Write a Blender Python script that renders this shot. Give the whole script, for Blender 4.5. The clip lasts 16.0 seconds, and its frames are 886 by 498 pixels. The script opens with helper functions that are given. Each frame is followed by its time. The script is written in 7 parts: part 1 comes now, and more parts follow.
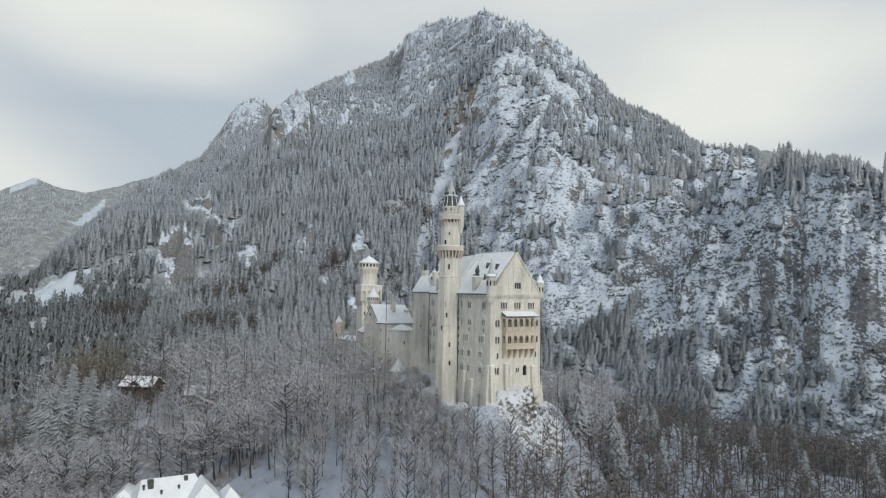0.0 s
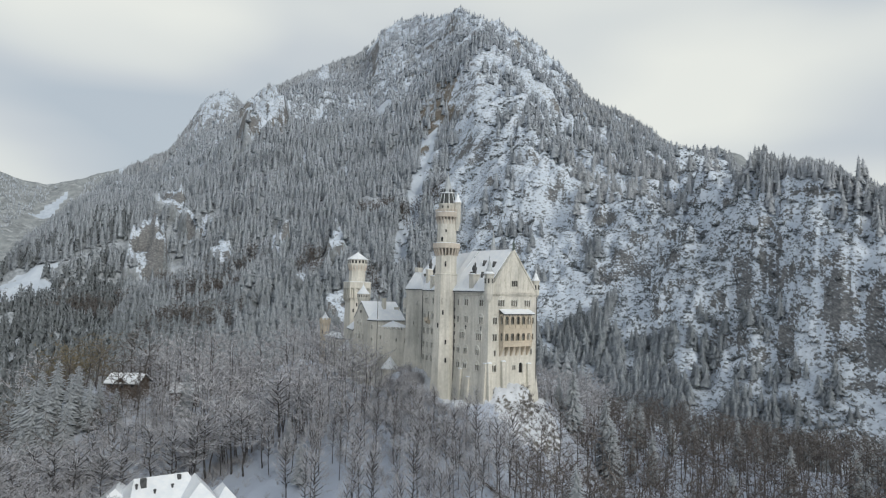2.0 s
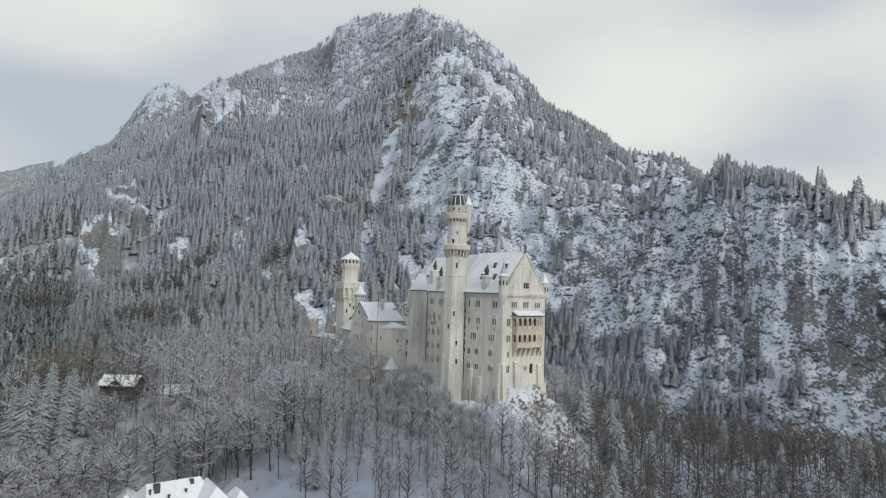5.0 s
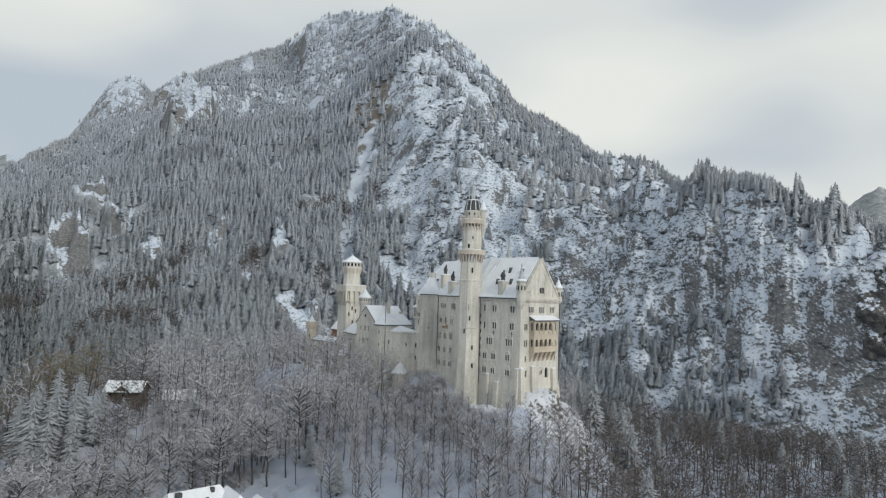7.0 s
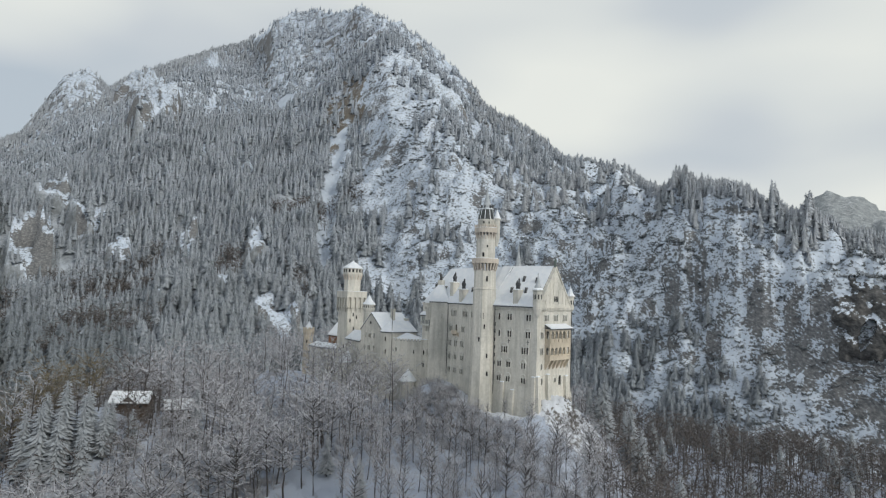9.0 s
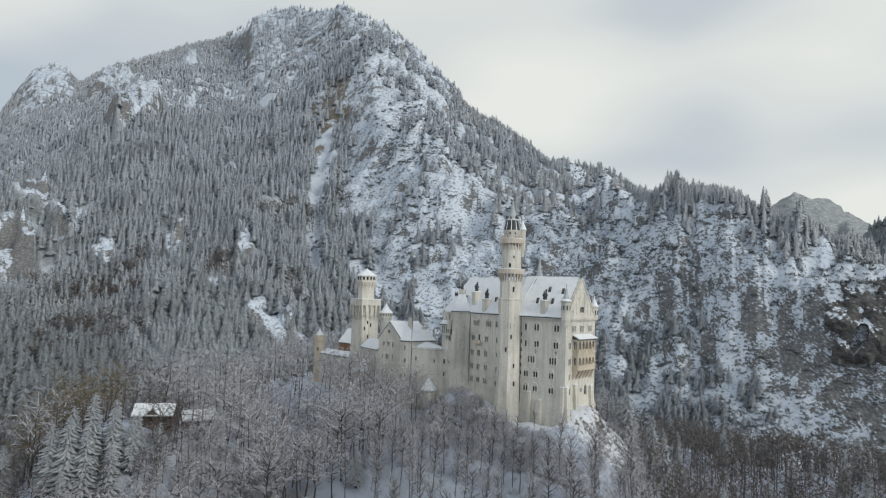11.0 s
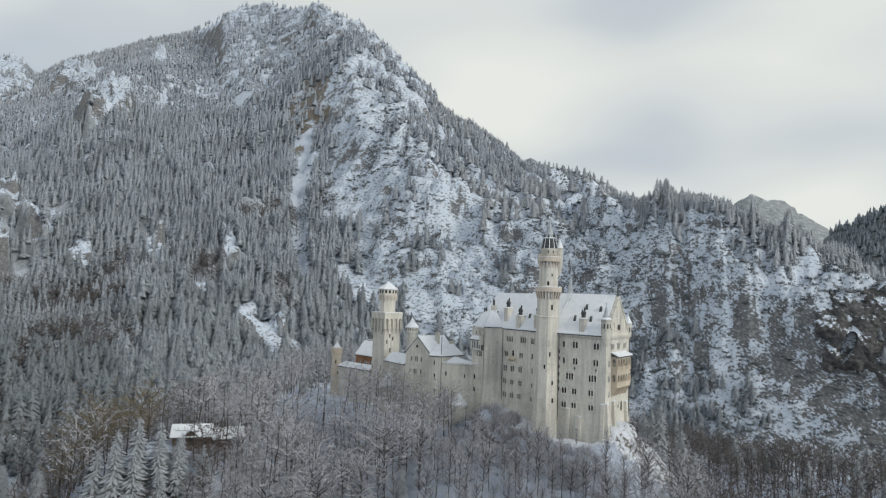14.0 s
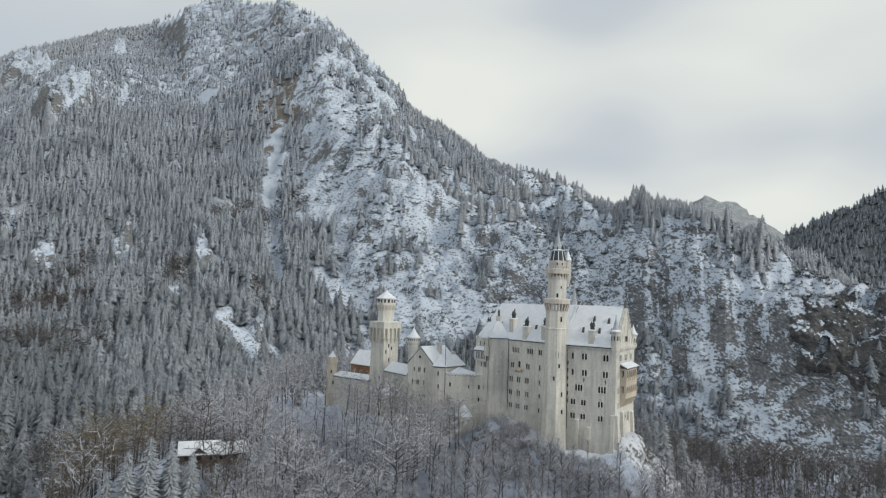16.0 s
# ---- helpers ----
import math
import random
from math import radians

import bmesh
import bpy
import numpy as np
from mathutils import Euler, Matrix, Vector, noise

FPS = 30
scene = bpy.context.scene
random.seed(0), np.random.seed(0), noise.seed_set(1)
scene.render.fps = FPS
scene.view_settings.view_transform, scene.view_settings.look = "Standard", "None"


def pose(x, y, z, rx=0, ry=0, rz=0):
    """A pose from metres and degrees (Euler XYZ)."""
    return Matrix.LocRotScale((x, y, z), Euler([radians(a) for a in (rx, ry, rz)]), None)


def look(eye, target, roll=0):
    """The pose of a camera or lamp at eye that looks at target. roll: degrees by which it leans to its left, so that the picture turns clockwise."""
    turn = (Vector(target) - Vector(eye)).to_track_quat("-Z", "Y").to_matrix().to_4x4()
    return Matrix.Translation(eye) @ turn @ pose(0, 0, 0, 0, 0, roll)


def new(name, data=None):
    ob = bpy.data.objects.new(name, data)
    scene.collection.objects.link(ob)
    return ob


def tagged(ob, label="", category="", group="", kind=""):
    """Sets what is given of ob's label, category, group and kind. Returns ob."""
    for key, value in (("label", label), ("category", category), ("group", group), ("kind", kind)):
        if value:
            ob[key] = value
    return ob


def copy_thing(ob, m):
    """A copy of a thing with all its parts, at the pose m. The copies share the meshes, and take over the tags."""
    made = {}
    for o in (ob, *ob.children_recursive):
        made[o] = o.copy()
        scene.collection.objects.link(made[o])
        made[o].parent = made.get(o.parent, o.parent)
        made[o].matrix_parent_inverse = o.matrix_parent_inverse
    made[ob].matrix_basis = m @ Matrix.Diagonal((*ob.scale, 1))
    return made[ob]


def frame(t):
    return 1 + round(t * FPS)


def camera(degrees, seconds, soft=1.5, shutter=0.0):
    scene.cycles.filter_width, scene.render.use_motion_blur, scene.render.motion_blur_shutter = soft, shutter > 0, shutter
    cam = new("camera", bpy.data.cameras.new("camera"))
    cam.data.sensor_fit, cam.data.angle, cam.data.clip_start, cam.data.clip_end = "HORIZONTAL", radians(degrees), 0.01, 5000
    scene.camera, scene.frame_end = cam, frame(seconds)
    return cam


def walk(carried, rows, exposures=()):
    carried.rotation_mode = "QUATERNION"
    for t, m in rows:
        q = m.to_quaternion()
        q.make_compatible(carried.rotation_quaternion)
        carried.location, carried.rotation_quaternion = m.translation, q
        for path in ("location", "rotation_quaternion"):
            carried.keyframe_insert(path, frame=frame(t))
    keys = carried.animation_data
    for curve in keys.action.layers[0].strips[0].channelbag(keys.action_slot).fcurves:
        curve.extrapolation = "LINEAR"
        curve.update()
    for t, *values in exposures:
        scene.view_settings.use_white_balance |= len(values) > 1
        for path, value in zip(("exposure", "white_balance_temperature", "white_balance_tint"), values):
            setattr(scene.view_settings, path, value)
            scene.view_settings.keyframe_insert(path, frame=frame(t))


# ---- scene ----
# The camera: a drone gliding round the castle hill.
cam = camera(67.0, 16.0, soft=1.2)
PATH = [
    (0, (-131.09, -165.63, 45.15), (-74.99, -83.12, 51.96), 0.98),
    (0.5, (-132.32, -164.40, 45.20), (-75.45, -82.41, 51.83), 1.08),
    (1, (-134.00, -163.08, 45.17), (-76.36, -81.62, 51.71), 1.19),
    (1.5, (-136.06, -161.63, 45.09), (-77.36, -80.93, 51.57), 1.29),
    (2, (-138.44, -160.03, 44.99), (-78.57, -80.19, 51.48), 1.38),
    (2.5, (-141.08, -158.27, 44.89), (-80.08, -79.30, 51.37), 1.47),
    (3, (-143.94, -156.33, 44.81), (-81.86, -78.20, 51.28), 1.54),
    (3.5, (-146.97, -154.23, 44.77), (-83.86, -76.93, 51.30), 1.61),
    (4, (-150.13, -151.94, 44.77), (-85.96, -75.53, 51.37), 1.67),
    (6.5, (-166.93, -138.14, 45.87), (-97.61, -66.38, 52.54), 1.85),
    (7, (-170.35, -135.00, 46.32), (-100.01, -64.24, 53.00), 1.86),
    (7.5, (-173.76, -131.77, 46.85), (-102.34, -62.10, 53.51), 1.87),
    (8, (-177.15, -128.46, 47.46), (-104.66, -59.90, 54.12), 1.88),
    (8.5, (-180.52, -125.09, 48.14), (-106.99, -57.65, 54.83), 1.89),
    (9, (-183.86, -121.69, 48.89), (-109.35, -55.33, 55.62), 1.89),
    (11.5, (-199.98, -104.47, 53.36), (-122.25, -41.90, 59.97), 1.89),
    (12, (-203.06, -101.03, 54.36), (-124.87, -39.03, 60.94), 1.90),
    (12.5, (-206.08, -97.59, 55.38), (-127.56, -36.02, 61.91), 1.90),
    (13, (-209.04, -94.14, 56.41), (-129.93, -33.32, 62.90), 1.91),
    (13.5, (-211.91, -90.66, 57.45), (-131.97, -30.94, 63.95), 1.91),
    (14, (-214.70, -87.13, 58.50), (-133.92, -28.53, 64.97), 1.92),
    (14.5, (-217.37, -83.51, 59.56), (-135.74, -26.11, 65.98), 1.92),
    (15, (-219.91, -79.78, 60.61), (-137.38, -23.66, 66.99), 1.91),
    (15.5, (-222.29, -75.87, 61.68), (-138.89, -21.05, 68.04), 1.90),
    (16, (-224.48, -71.74, 62.75), (-140.21, -18.29, 69.17), 1.88),
]
walk(cam, [(t, look(eye, target, roll)) for t, eye, target, roll in PATH], [(0, 0.2, 6050, 8), (16, 0.2, 6050, 8)])

# ---- world, sun, exposure ----
SUN_AZ, SUN_EL = radians(184.0), radians(26.0)   # compass bearing from +y, clockwise
world = bpy.data.worlds.new("sky")
scene.world = world
world.use_nodes = True
wn, wl = world.node_tree.nodes, world.node_tree.links
wn.clear()
w_out = wn.new("ShaderNodeOutputWorld")
w_bg = wn.new("ShaderNodeBackground")
sky = wn.new("ShaderNodeTexSky")
sky.sky_type = "NISHITA"
sky.sun_disc = False
sky.sun_elevation, sky.sun_rotation = SUN_EL, SUN_AZ
sky.air_density, sky.dust_density, sky.ozone_density = 1.0, 2.0, 1.0
w_co = wn.new("ShaderNodeTexCoord")
w_map = wn.new("ShaderNodeMapping")
w_map.inputs["Scale"].default_value = (1.0, 1.0, 2.8)
w_map.inputs["Location"].default_value = (0.4, 1.3, 0.0)
w_no = wn.new("ShaderNodeTexNoise")
w_no.inputs["Scale"].default_value, w_no.inputs["Detail"].default_value = 2.3, 3.0
w_no.inputs["Roughness"].default_value, w_no.inputs["Distortion"].default_value = 0.36, 0.15
w_ra = wn.new("ShaderNodeValToRGB")
w_ra.color_ramp.elements[0].position, w_ra.color_ramp.elements[0].color = 0.38, (6.05, 6.15, 6.1, 1)
w_ra.color_ramp.elements[1].position, w_ra.color_ramp.elements[1].color = 0.64, (8.4, 8.15, 7.25, 1)
for at_, tone in ((0.24, (5.0, 5.35, 5.6, 1)), (0.48, (7.1, 7.05, 6.6, 1))):
    w_ra.color_ramp.elements.new(at_).color = tone
w_mix = wn.new("ShaderNodeMix")
w_mix.data_type = "RGBA"
w_sep = wn.new("ShaderNodeSeparateXYZ")
w_thin = wn.new("ShaderNodeMapRange")
w_thin.inputs["From Min"].default_value, w_thin.inputs["From Max"].default_value = 0.45, 1.0
w_thin.inputs["To Min"].default_value, w_thin.inputs["To Max"].default_value = 0.97, 0.55
wl.new(w_co.outputs["Generated"], w_sep.inputs["Vector"])
wl.new(w_sep.outputs["Z"], w_thin.inputs["Value"])
wl.new(w_thin.outputs["Result"], w_mix.inputs["Factor"])
wl.new(w_co.outputs["Generated"], w_map.inputs["Vector"])
wl.new(w_map.outputs["Vector"], w_no.inputs["Vector"])
w_dot = wn.new("ShaderNodeVectorMath")
w_dot.operation = "DOT_PRODUCT"
w_dot.inputs[1].default_value = (0.03, -0.03, -0.03)      # the cloud thins towards the south-east
w_sum = wn.new("ShaderNodeMath")
wl.new(w_co.outputs["Generated"], w_dot.inputs[0])
wl.new(w_dot.outputs["Value"], w_sum.inputs[0])
w_calm = wn.new("ShaderNodeMapRange")
w_calm.inputs["To Min"].default_value, w_calm.inputs["To Max"].default_value = 0.2, 0.8
wl.new(w_no.outputs["Fac"], w_calm.inputs["Value"])
wl.new(w_calm.outputs["Result"], w_sum.inputs[1])
w_fac = w_sum.outputs["Value"]
# soft masses of cloud, drawn out along the horizon: bearing, height, half width in degrees, weight
w_flat = wn.new("ShaderNodeVectorMath")
w_flat.operation = "MULTIPLY"
w_flat.inputs[1].default_value = (1.0, 1.0, 2.2)
w_unit = wn.new("ShaderNodeVectorMath")
w_unit.operation = "NORMALIZE"
wl.new(w_co.outputs["Generated"], w_flat.inputs[0])
wl.new(w_flat.outputs["Vector"], w_unit.inputs[0])
for az, el, half, weight in ((10, 20.5, 11, 0.26), (0, 11.5, 14, 0.06), (15, 13.5, 18, -0.20), (28, 21, 14, -0.06), (50, 19, 16, 0.05), (60, 16, 12, 0.12), (66, 12, 11, -0.10), (74, 12, 13, -0.18), (67, 8, 8, 0.10), (80, 25, 14, -0.06), (84, 18, 12, 0.07), (91, 13.5, 13, -0.12), (84, 9, 8, 0.06)):
    w_way = Vector((math.sin(radians(az)), math.cos(radians(az)), 2.2 * math.tan(radians(el)))).normalized()
    w_at = wn.new("ShaderNodeVectorMath")
    w_at.operation = "DOT_PRODUCT"
    w_at.inputs[1].default_value = w_way
    w_soft = wn.new("ShaderNodeMapRange")
    w_soft.interpolation_type = "SMOOTHSTEP"
    w_soft.inputs["From Min"].default_value, w_soft.inputs["To Max"].default_value = math.cos(radians(half)), weight
    w_add = wn.new("ShaderNodeMath")
    wl.new(w_unit.outputs["Vector"], w_at.inputs[0])
    wl.new(w_at.outputs["Value"], w_soft.inputs["Value"])
    wl.new(w_soft.outputs["Result"], w_add.inputs[0])
    wl.new(w_fac, w_add.inputs[1])
    w_fac = w_add.outputs["Value"]
wl.new(w_fac, w_ra.inputs["Fac"])
wl.new(sky.outputs["Color"], w_mix.inputs["A"])
wl.new(w_ra.outputs["Color"], w_mix.inputs["B"])
wl.new(w_mix.outputs["Result"], w_bg.inputs["Color"])
w_bg.inputs["Strength"].default_value = 0.088
wl.new(w_bg.outputs["Background"], w_out.inputs["Surface"])

sun_data = bpy.data.lights.new("sun", "SUN")
sun_data.energy, sun_data.angle, sun_data.color = 1.35, radians(16), (1.0, 0.92, 0.78)
sun = new("sun", sun_data)
sun_dir = Vector((math.sin(SUN_AZ) * math.cos(SUN_EL), math.cos(SUN_AZ) * math.cos(SUN_EL), math.sin(SUN_EL)))
sun.matrix_world = look(sun_dir * 500, (0, 0, 0))

# ---- materials ----
def material(name, rough=0.9, metal=0.0):
    m = bpy.data.materials.new(name)
    m.use_nodes = True
    b = m.node_tree.nodes["Principled BSDF"]
    b.inputs["Roughness"].default_value, b.inputs["Metallic"].default_value = rough, metal
    b.inputs["Specular IOR Level"].default_value = 0.25
    return m, m.node_tree.nodes, m.node_tree.links, b


def place_noise(n, l, scale, detail=4.0, rough=0.55, stretch=(1, 1, 1), kind="Position", turn=(0, 0, 0)):
    g = n.new("ShaderNodeNewGeometry")
    mp = n.new("ShaderNodeMapping")
    mp.vector_type = "TEXTURE"
    mp.inputs["Scale"].default_value = [1 / v for v in stretch]
    mp.inputs["Rotation"].default_value = turn
    t = n.new("ShaderNodeTexNoise")
    t.inputs["Scale"].default_value, t.inputs["Detail"].default_value, t.inputs["Roughness"].default_value = scale, detail, rough
    l.new(g.outputs[kind], mp.inputs["Vector"])
    l.new(mp.outputs["Vector"], t.inputs["Vector"])
    return t.outputs["Fac"]


def ramp(n, l, fac, stops):
    r = n.new("ShaderNodeValToRGB")
    els = r.color_ramp.elements
    for i, (p, c) in enumerate(stops):
        e = els[i] if i < 2 else els.new(p)
        e.position, e.color = p, (*c, 1)
    l.new(fac, r.inputs["Fac"])
    return r.outputs["Color"]


def mixed(n, l, a, b, fac, blend="MIX"):
    m = n.new("ShaderNodeMix")
    m.data_type, m.blend_type = "RGBA", blend
    for key, v in (("A", a), ("B", b), ("Factor", fac)):
        if isinstance(v, tuple):
            m.inputs[key].default_value = (*v, 1)
        elif isinstance(v, float):
            m.inputs[key].default_value = v
        else:
            l.new(v, m.inputs[key])
    return m.outputs["Result"]


def calc(n, l, op, a, b=0.0, clamp=False):
    m = n.new("ShaderNodeMath")
    m.operation, m.use_clamp = op, clamp
    for i, v in enumerate((a, b)):
        if isinstance(v, float):
            m.inputs[i].default_value = v
        else:
            l.new(v, m.inputs[i])
    return m.outputs["Value"]


def up_facing(n, l):
    g, s = n.new("ShaderNodeNewGeometry"), n.new("ShaderNodeSeparateXYZ")
    l.new(g.outputs["Normal"], s.inputs["Vector"])
    return s.outputs["Z"]


def bumped(n, l, b, height, strength, distance):
    u = n.new("ShaderNodeBump")
    u.inputs["Strength"].default_value, u.inputs["Distance"].default_value = strength, distance
    l.new(height, u.inputs["Height"])
    l.new(u.outputs["Normal"], b.inputs["Normal"])


def snowy(name, base_stops, noise_scale, snow_from, snow_to, patch=0.35, bump=(0.5, 0.5), rough=0.9, detail=5.0, stretch=(1, 1, 1), snow=(0.78, 0.81, 0.86), broad=0.0, rime=0.0, stands=0.0):
    """A surface with its own grain, on whose upward faces snow lies in broken patches."""
    m, n, l, b = material(name, rough)
    grain = place_noise(n, l, noise_scale, detail, 0.62, stretch)
    base = ramp(n, l, grain, base_stops)
    broken = place_noise(n, l, noise_scale * 1.7, 5.0, 0.65)
    z = calc(n, l, "ADD", up_facing(n, l), calc(n, l, "MULTIPLY", calc(n, l, "SUBTRACT", broken, 0.5), patch * 4))
    if broad:
        z = calc(n, l, "ADD", z, calc(n, l, "MULTIPLY", calc(n, l, "SUBTRACT", place_noise(n, l, broad, 3.0, 0.55), 0.5), 1.3))
    if rime:      # hoar frost thickens with altitude
        g, s = n.new("ShaderNodeNewGeometry"), n.new("ShaderNodeSeparateXYZ")
        l.new(g.outputs["Position"], s.inputs["Vector"])
        z = calc(n, l, "ADD", z, calc(n, l, "MULTIPLY", calc(n, l, "SUBTRACT", s.outputs["Z"], 112.0), rime))
    r = n.new("ShaderNodeMapRange")
    r.inputs["From Min"].default_value, r.inputs["From Max"].default_value = snow_from, snow_to
    l.new(z, r.inputs["Value"])
    col = mixed(n, l, base, snow, r.outputs["Result"])
    if stands:      # darker and paler stands of trees
        col = mixed(n, l, col, (0.62, 0.63, 0.64), calc(n, l, "MULTIPLY", calc(n, l, "SUBTRACT", place_noise(n, l, 0.022, 4.0, 0.62), 0.46, True), stands, True), "MULTIPLY")
    l.new(col, b.inputs["Base Color"])
    bumped(n, l, b, grain, *bump)
    return m


def stone(name, stops, scale, streak=0.16, bump=(0.25, 0.05), tint=(0.62, 0.62, 0.6)):
    """Ashlar: pale blocks in courses with rain streaks."""
    m, n, l, b = material(name, 0.88)
    fine = place_noise(n, l, scale, 6.0, 0.6)
    broad = place_noise(n, l, 0.10, 4.0, 0.55, (1, 1, 0.7))
    rain = place_noise(n, l, 0.9, 4.0, 0.6, (1, 1, 0.07))
    col = ramp(n, l, fine, stops)
    col = mixed(n, l, col, tint, calc(n, l, "MULTIPLY", calc(n, l, "SUBTRACT", rain, 0.42, True), streak * 9, True), "MULTIPLY")
    col = mixed(n, l, col, (0.71, 0.725, 0.735), calc(n, l, "MULTIPLY", calc(n, l, "SUBTRACT", broad, 0.45, True), 4.5, True), "MULTIPLY")
    l.new(col, b.inputs["Base Color"])
    bumped(n, l, b, fine, *bump)
    return m


def plain(name, stops, scale, rough=0.8, metal=0.0, bump=(0.2, 0.02), stretch=(1, 1, 1)):
    m, n, l, b = material(name, rough, metal)
    g = place_noise(n, l, scale, 5.0, 0.6, stretch)
    l.new(ramp(n, l, g, stops), b.inputs["Base Color"])
    bumped(n, l, b, g, *bump)
    return m


def mountain_material(name, snow_at, warm, speck=2.8, flat=1.6, ledges=3.6, coarse=1.0, lie=3.6, tone=1.0):
    """Limestone cliffs with snow on every ledge, in slanting bands, and dark scrub between."""
    m, n, l, b = material(name, 0.92)
    mid, fine = place_noise(n, l, 0.05, 4.0, 0.6), place_noise(n, l, 0.44 / coarse, 3.0, 0.6, (1, 1, 2.0), turn=(0.45, -0.3, 0))
    ledge = place_noise(n, l, 0.07 / coarse, 3.0, 0.6, (1, 1, flat), turn=(-0.3, 0.35, 0))
    rock = ramp(n, l, fine, [(0.30, (0.105, 0.111, 0.121)), (0.52, (0.195, 0.203, 0.217)), (0.72, (0.345, 0.35, 0.358))])
    ochre = ramp(n, l, fine, [(0.3, (0.10, 0.09, 0.075)), (0.7, (0.29, 0.245, 0.19))])
    rock = mixed(n, l, rock, ochre, calc(n, l, "MULTIPLY", mid, warm, True))
    if tone < 1:
        rock = mixed(n, l, rock, (tone, tone, tone), 1.0, "MULTIPLY")
    lift = calc(n, l, "ADD", calc(n, l, "MULTIPLY", calc(n, l, "SUBTRACT", ledge, 0.5), ledges), calc(n, l, "MULTIPLY", calc(n, l, "SUBTRACT", fine, 0.5), speck))
    lift = calc(n, l, "ADD", lift, calc(n, l, "MULTIPLY", calc(n, l, "SUBTRACT", place_noise(n, l, 0.028, 4.0, 0.6), 0.5), 2.6))
    z = calc(n, l, "ADD", calc(n, l, "MULTIPLY", calc(n, l, "SUBTRACT", up_facing(n, l), 0.62), lie), lift)
    r = n.new("ShaderNodeMapRange")
    r.inputs["From Min"].default_value, r.inputs["From Max"].default_value = snow_at - 0.62, snow_at - 0.34
    l.new(z, r.inputs["Value"])
    snow = ramp(n, l, mid, [(0.3, (0.53, 0.60, 0.705)), (0.7, (0.68, 0.738, 0.83))])
    scrub = calc(n, l, "MULTIPLY", calc(n, l, "SUBTRACT", place_noise(n, l, 0.34 / coarse, 2.0, 0.55, (1, 1, 1.5)), 0.53, True), 9.0, True)
    snow = mixed(n, l, snow, (0.085, 0.095, 0.105), calc(n, l, "MULTIPLY", scrub, 0.75))
    l.new(mixed(n, l, rock, snow, r.outputs["Result"]), b.inputs["Base Color"])
    bumped(n, l, b, ledge, 0.7, 4.0)
    return m


MOUNTAIN = mountain_material("mountain", -0.61, 0.28, 3.4)
OCHRE_CLIFF = mountain_material("ochre_cliff", 0.50, 1.7, 3.6, 1.6, 4.0)
BARE_CLIFF = mountain_material("bare_cliff", -0.22, 0.15, 3.8, 2.0, 3.4)
HIGH_ROCK = mountain_material("summit_rock", -0.02, 0.5, 3.2, 1.5, 3.6, 1.6)
FAR_ROCK = mountain_material("distant_rock", -0.06, 0.2, 5.2, 1.4, 4.2, 3.6)
CAVE_ROCK = mountain_material("cave_rock", 0.9, 0.5, 2.8, 1.3, 3.6, tone=0.5)
CRAG = mountain_material("crag", 0.34, 0.25, 2.8, 1.6, 3.6)
SNOWFIELD = plain("snowfield", [(0.3, (0.44, 0.50, 0.59)), (0.7, (0.60, 0.655, 0.735))], 0.06, 0.8, 0.0, (0.5, 1.5))
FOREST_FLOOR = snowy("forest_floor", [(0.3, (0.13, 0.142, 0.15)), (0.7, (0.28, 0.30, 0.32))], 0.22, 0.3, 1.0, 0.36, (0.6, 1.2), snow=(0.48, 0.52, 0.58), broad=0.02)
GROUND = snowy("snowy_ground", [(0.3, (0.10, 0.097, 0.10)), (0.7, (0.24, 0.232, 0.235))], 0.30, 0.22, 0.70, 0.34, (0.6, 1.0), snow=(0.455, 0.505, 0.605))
LIMESTONE = stone("pale_limestone", [(0.3, (0.627, 0.602, 0.545)), (0.7, (0.76, 0.733, 0.672))], 1.3, 0.24)
DRESSED = stone("dressed_limestone", [(0.3, (0.70, 0.69, 0.645)), (0.7, (0.80, 0.79, 0.745))], 1.3)
# Grey base colour paints the sky's reflection onto the loggia panes.
SKY_TINTED_GLASS = plain("sky_tinted_glass", [(0.3, (0.22, 0.24, 0.25)), (0.7, (0.36, 0.38, 0.39))], 0.8, 0.15)
SANDSTONE = stone("warm_sandstone", [(0.3, (0.60, 0.52, 0.415)), (0.7, (0.71, 0.625, 0.51))], 1.6)
ROSE_STONE = stone("rose_limestone", [(0.3, (0.60, 0.53, 0.46)), (0.7, (0.71, 0.635, 0.555))], 1.4)
BRICK = stone("red_brick", [(0.3, (0.33, 0.17, 0.10)), (0.7, (0.45, 0.25, 0.15))], 2.5)
ROOF_SNOW = plain("roof_snow", [(0.3, (0.74, 0.78, 0.84)), (0.7, (0.86, 0.88, 0.91))], 0.5, 0.75, 0.0, (0.4, 0.25))
SLATE = plain("dark_slate", [(0.3, (0.05, 0.055, 0.06)), (0.7, (0.11, 0.115, 0.125))], 1.5, 0.6)
GLASS = plain("window_glass", [(0.3, (0.012, 0.013, 0.015)), (0.7, (0.035, 0.036, 0.038))], 0.6, 0.45)
WOOD = plain("dark_wood", [(0.3, (0.06, 0.045, 0.035)), (0.7, (0.13, 0.10, 0.08))], 2.0)
FROSTED_LEAD = plain("frosted_lead", [(0.3, (0.26, 0.28, 0.30)), (0.7, (0.50, 0.53, 0.56))], 0.5, 0.6)
COPPER = plain("weathered_copper", [(0.3, (0.07, 0.09, 0.085)), (0.7, (0.15, 0.18, 0.17))], 1.2, 0.6)
IRON = plain("dark_lead", [(0.3, (0.05, 0.052, 0.055)), (0.7, (0.11, 0.113, 0.117))], 1.0, 0.55)
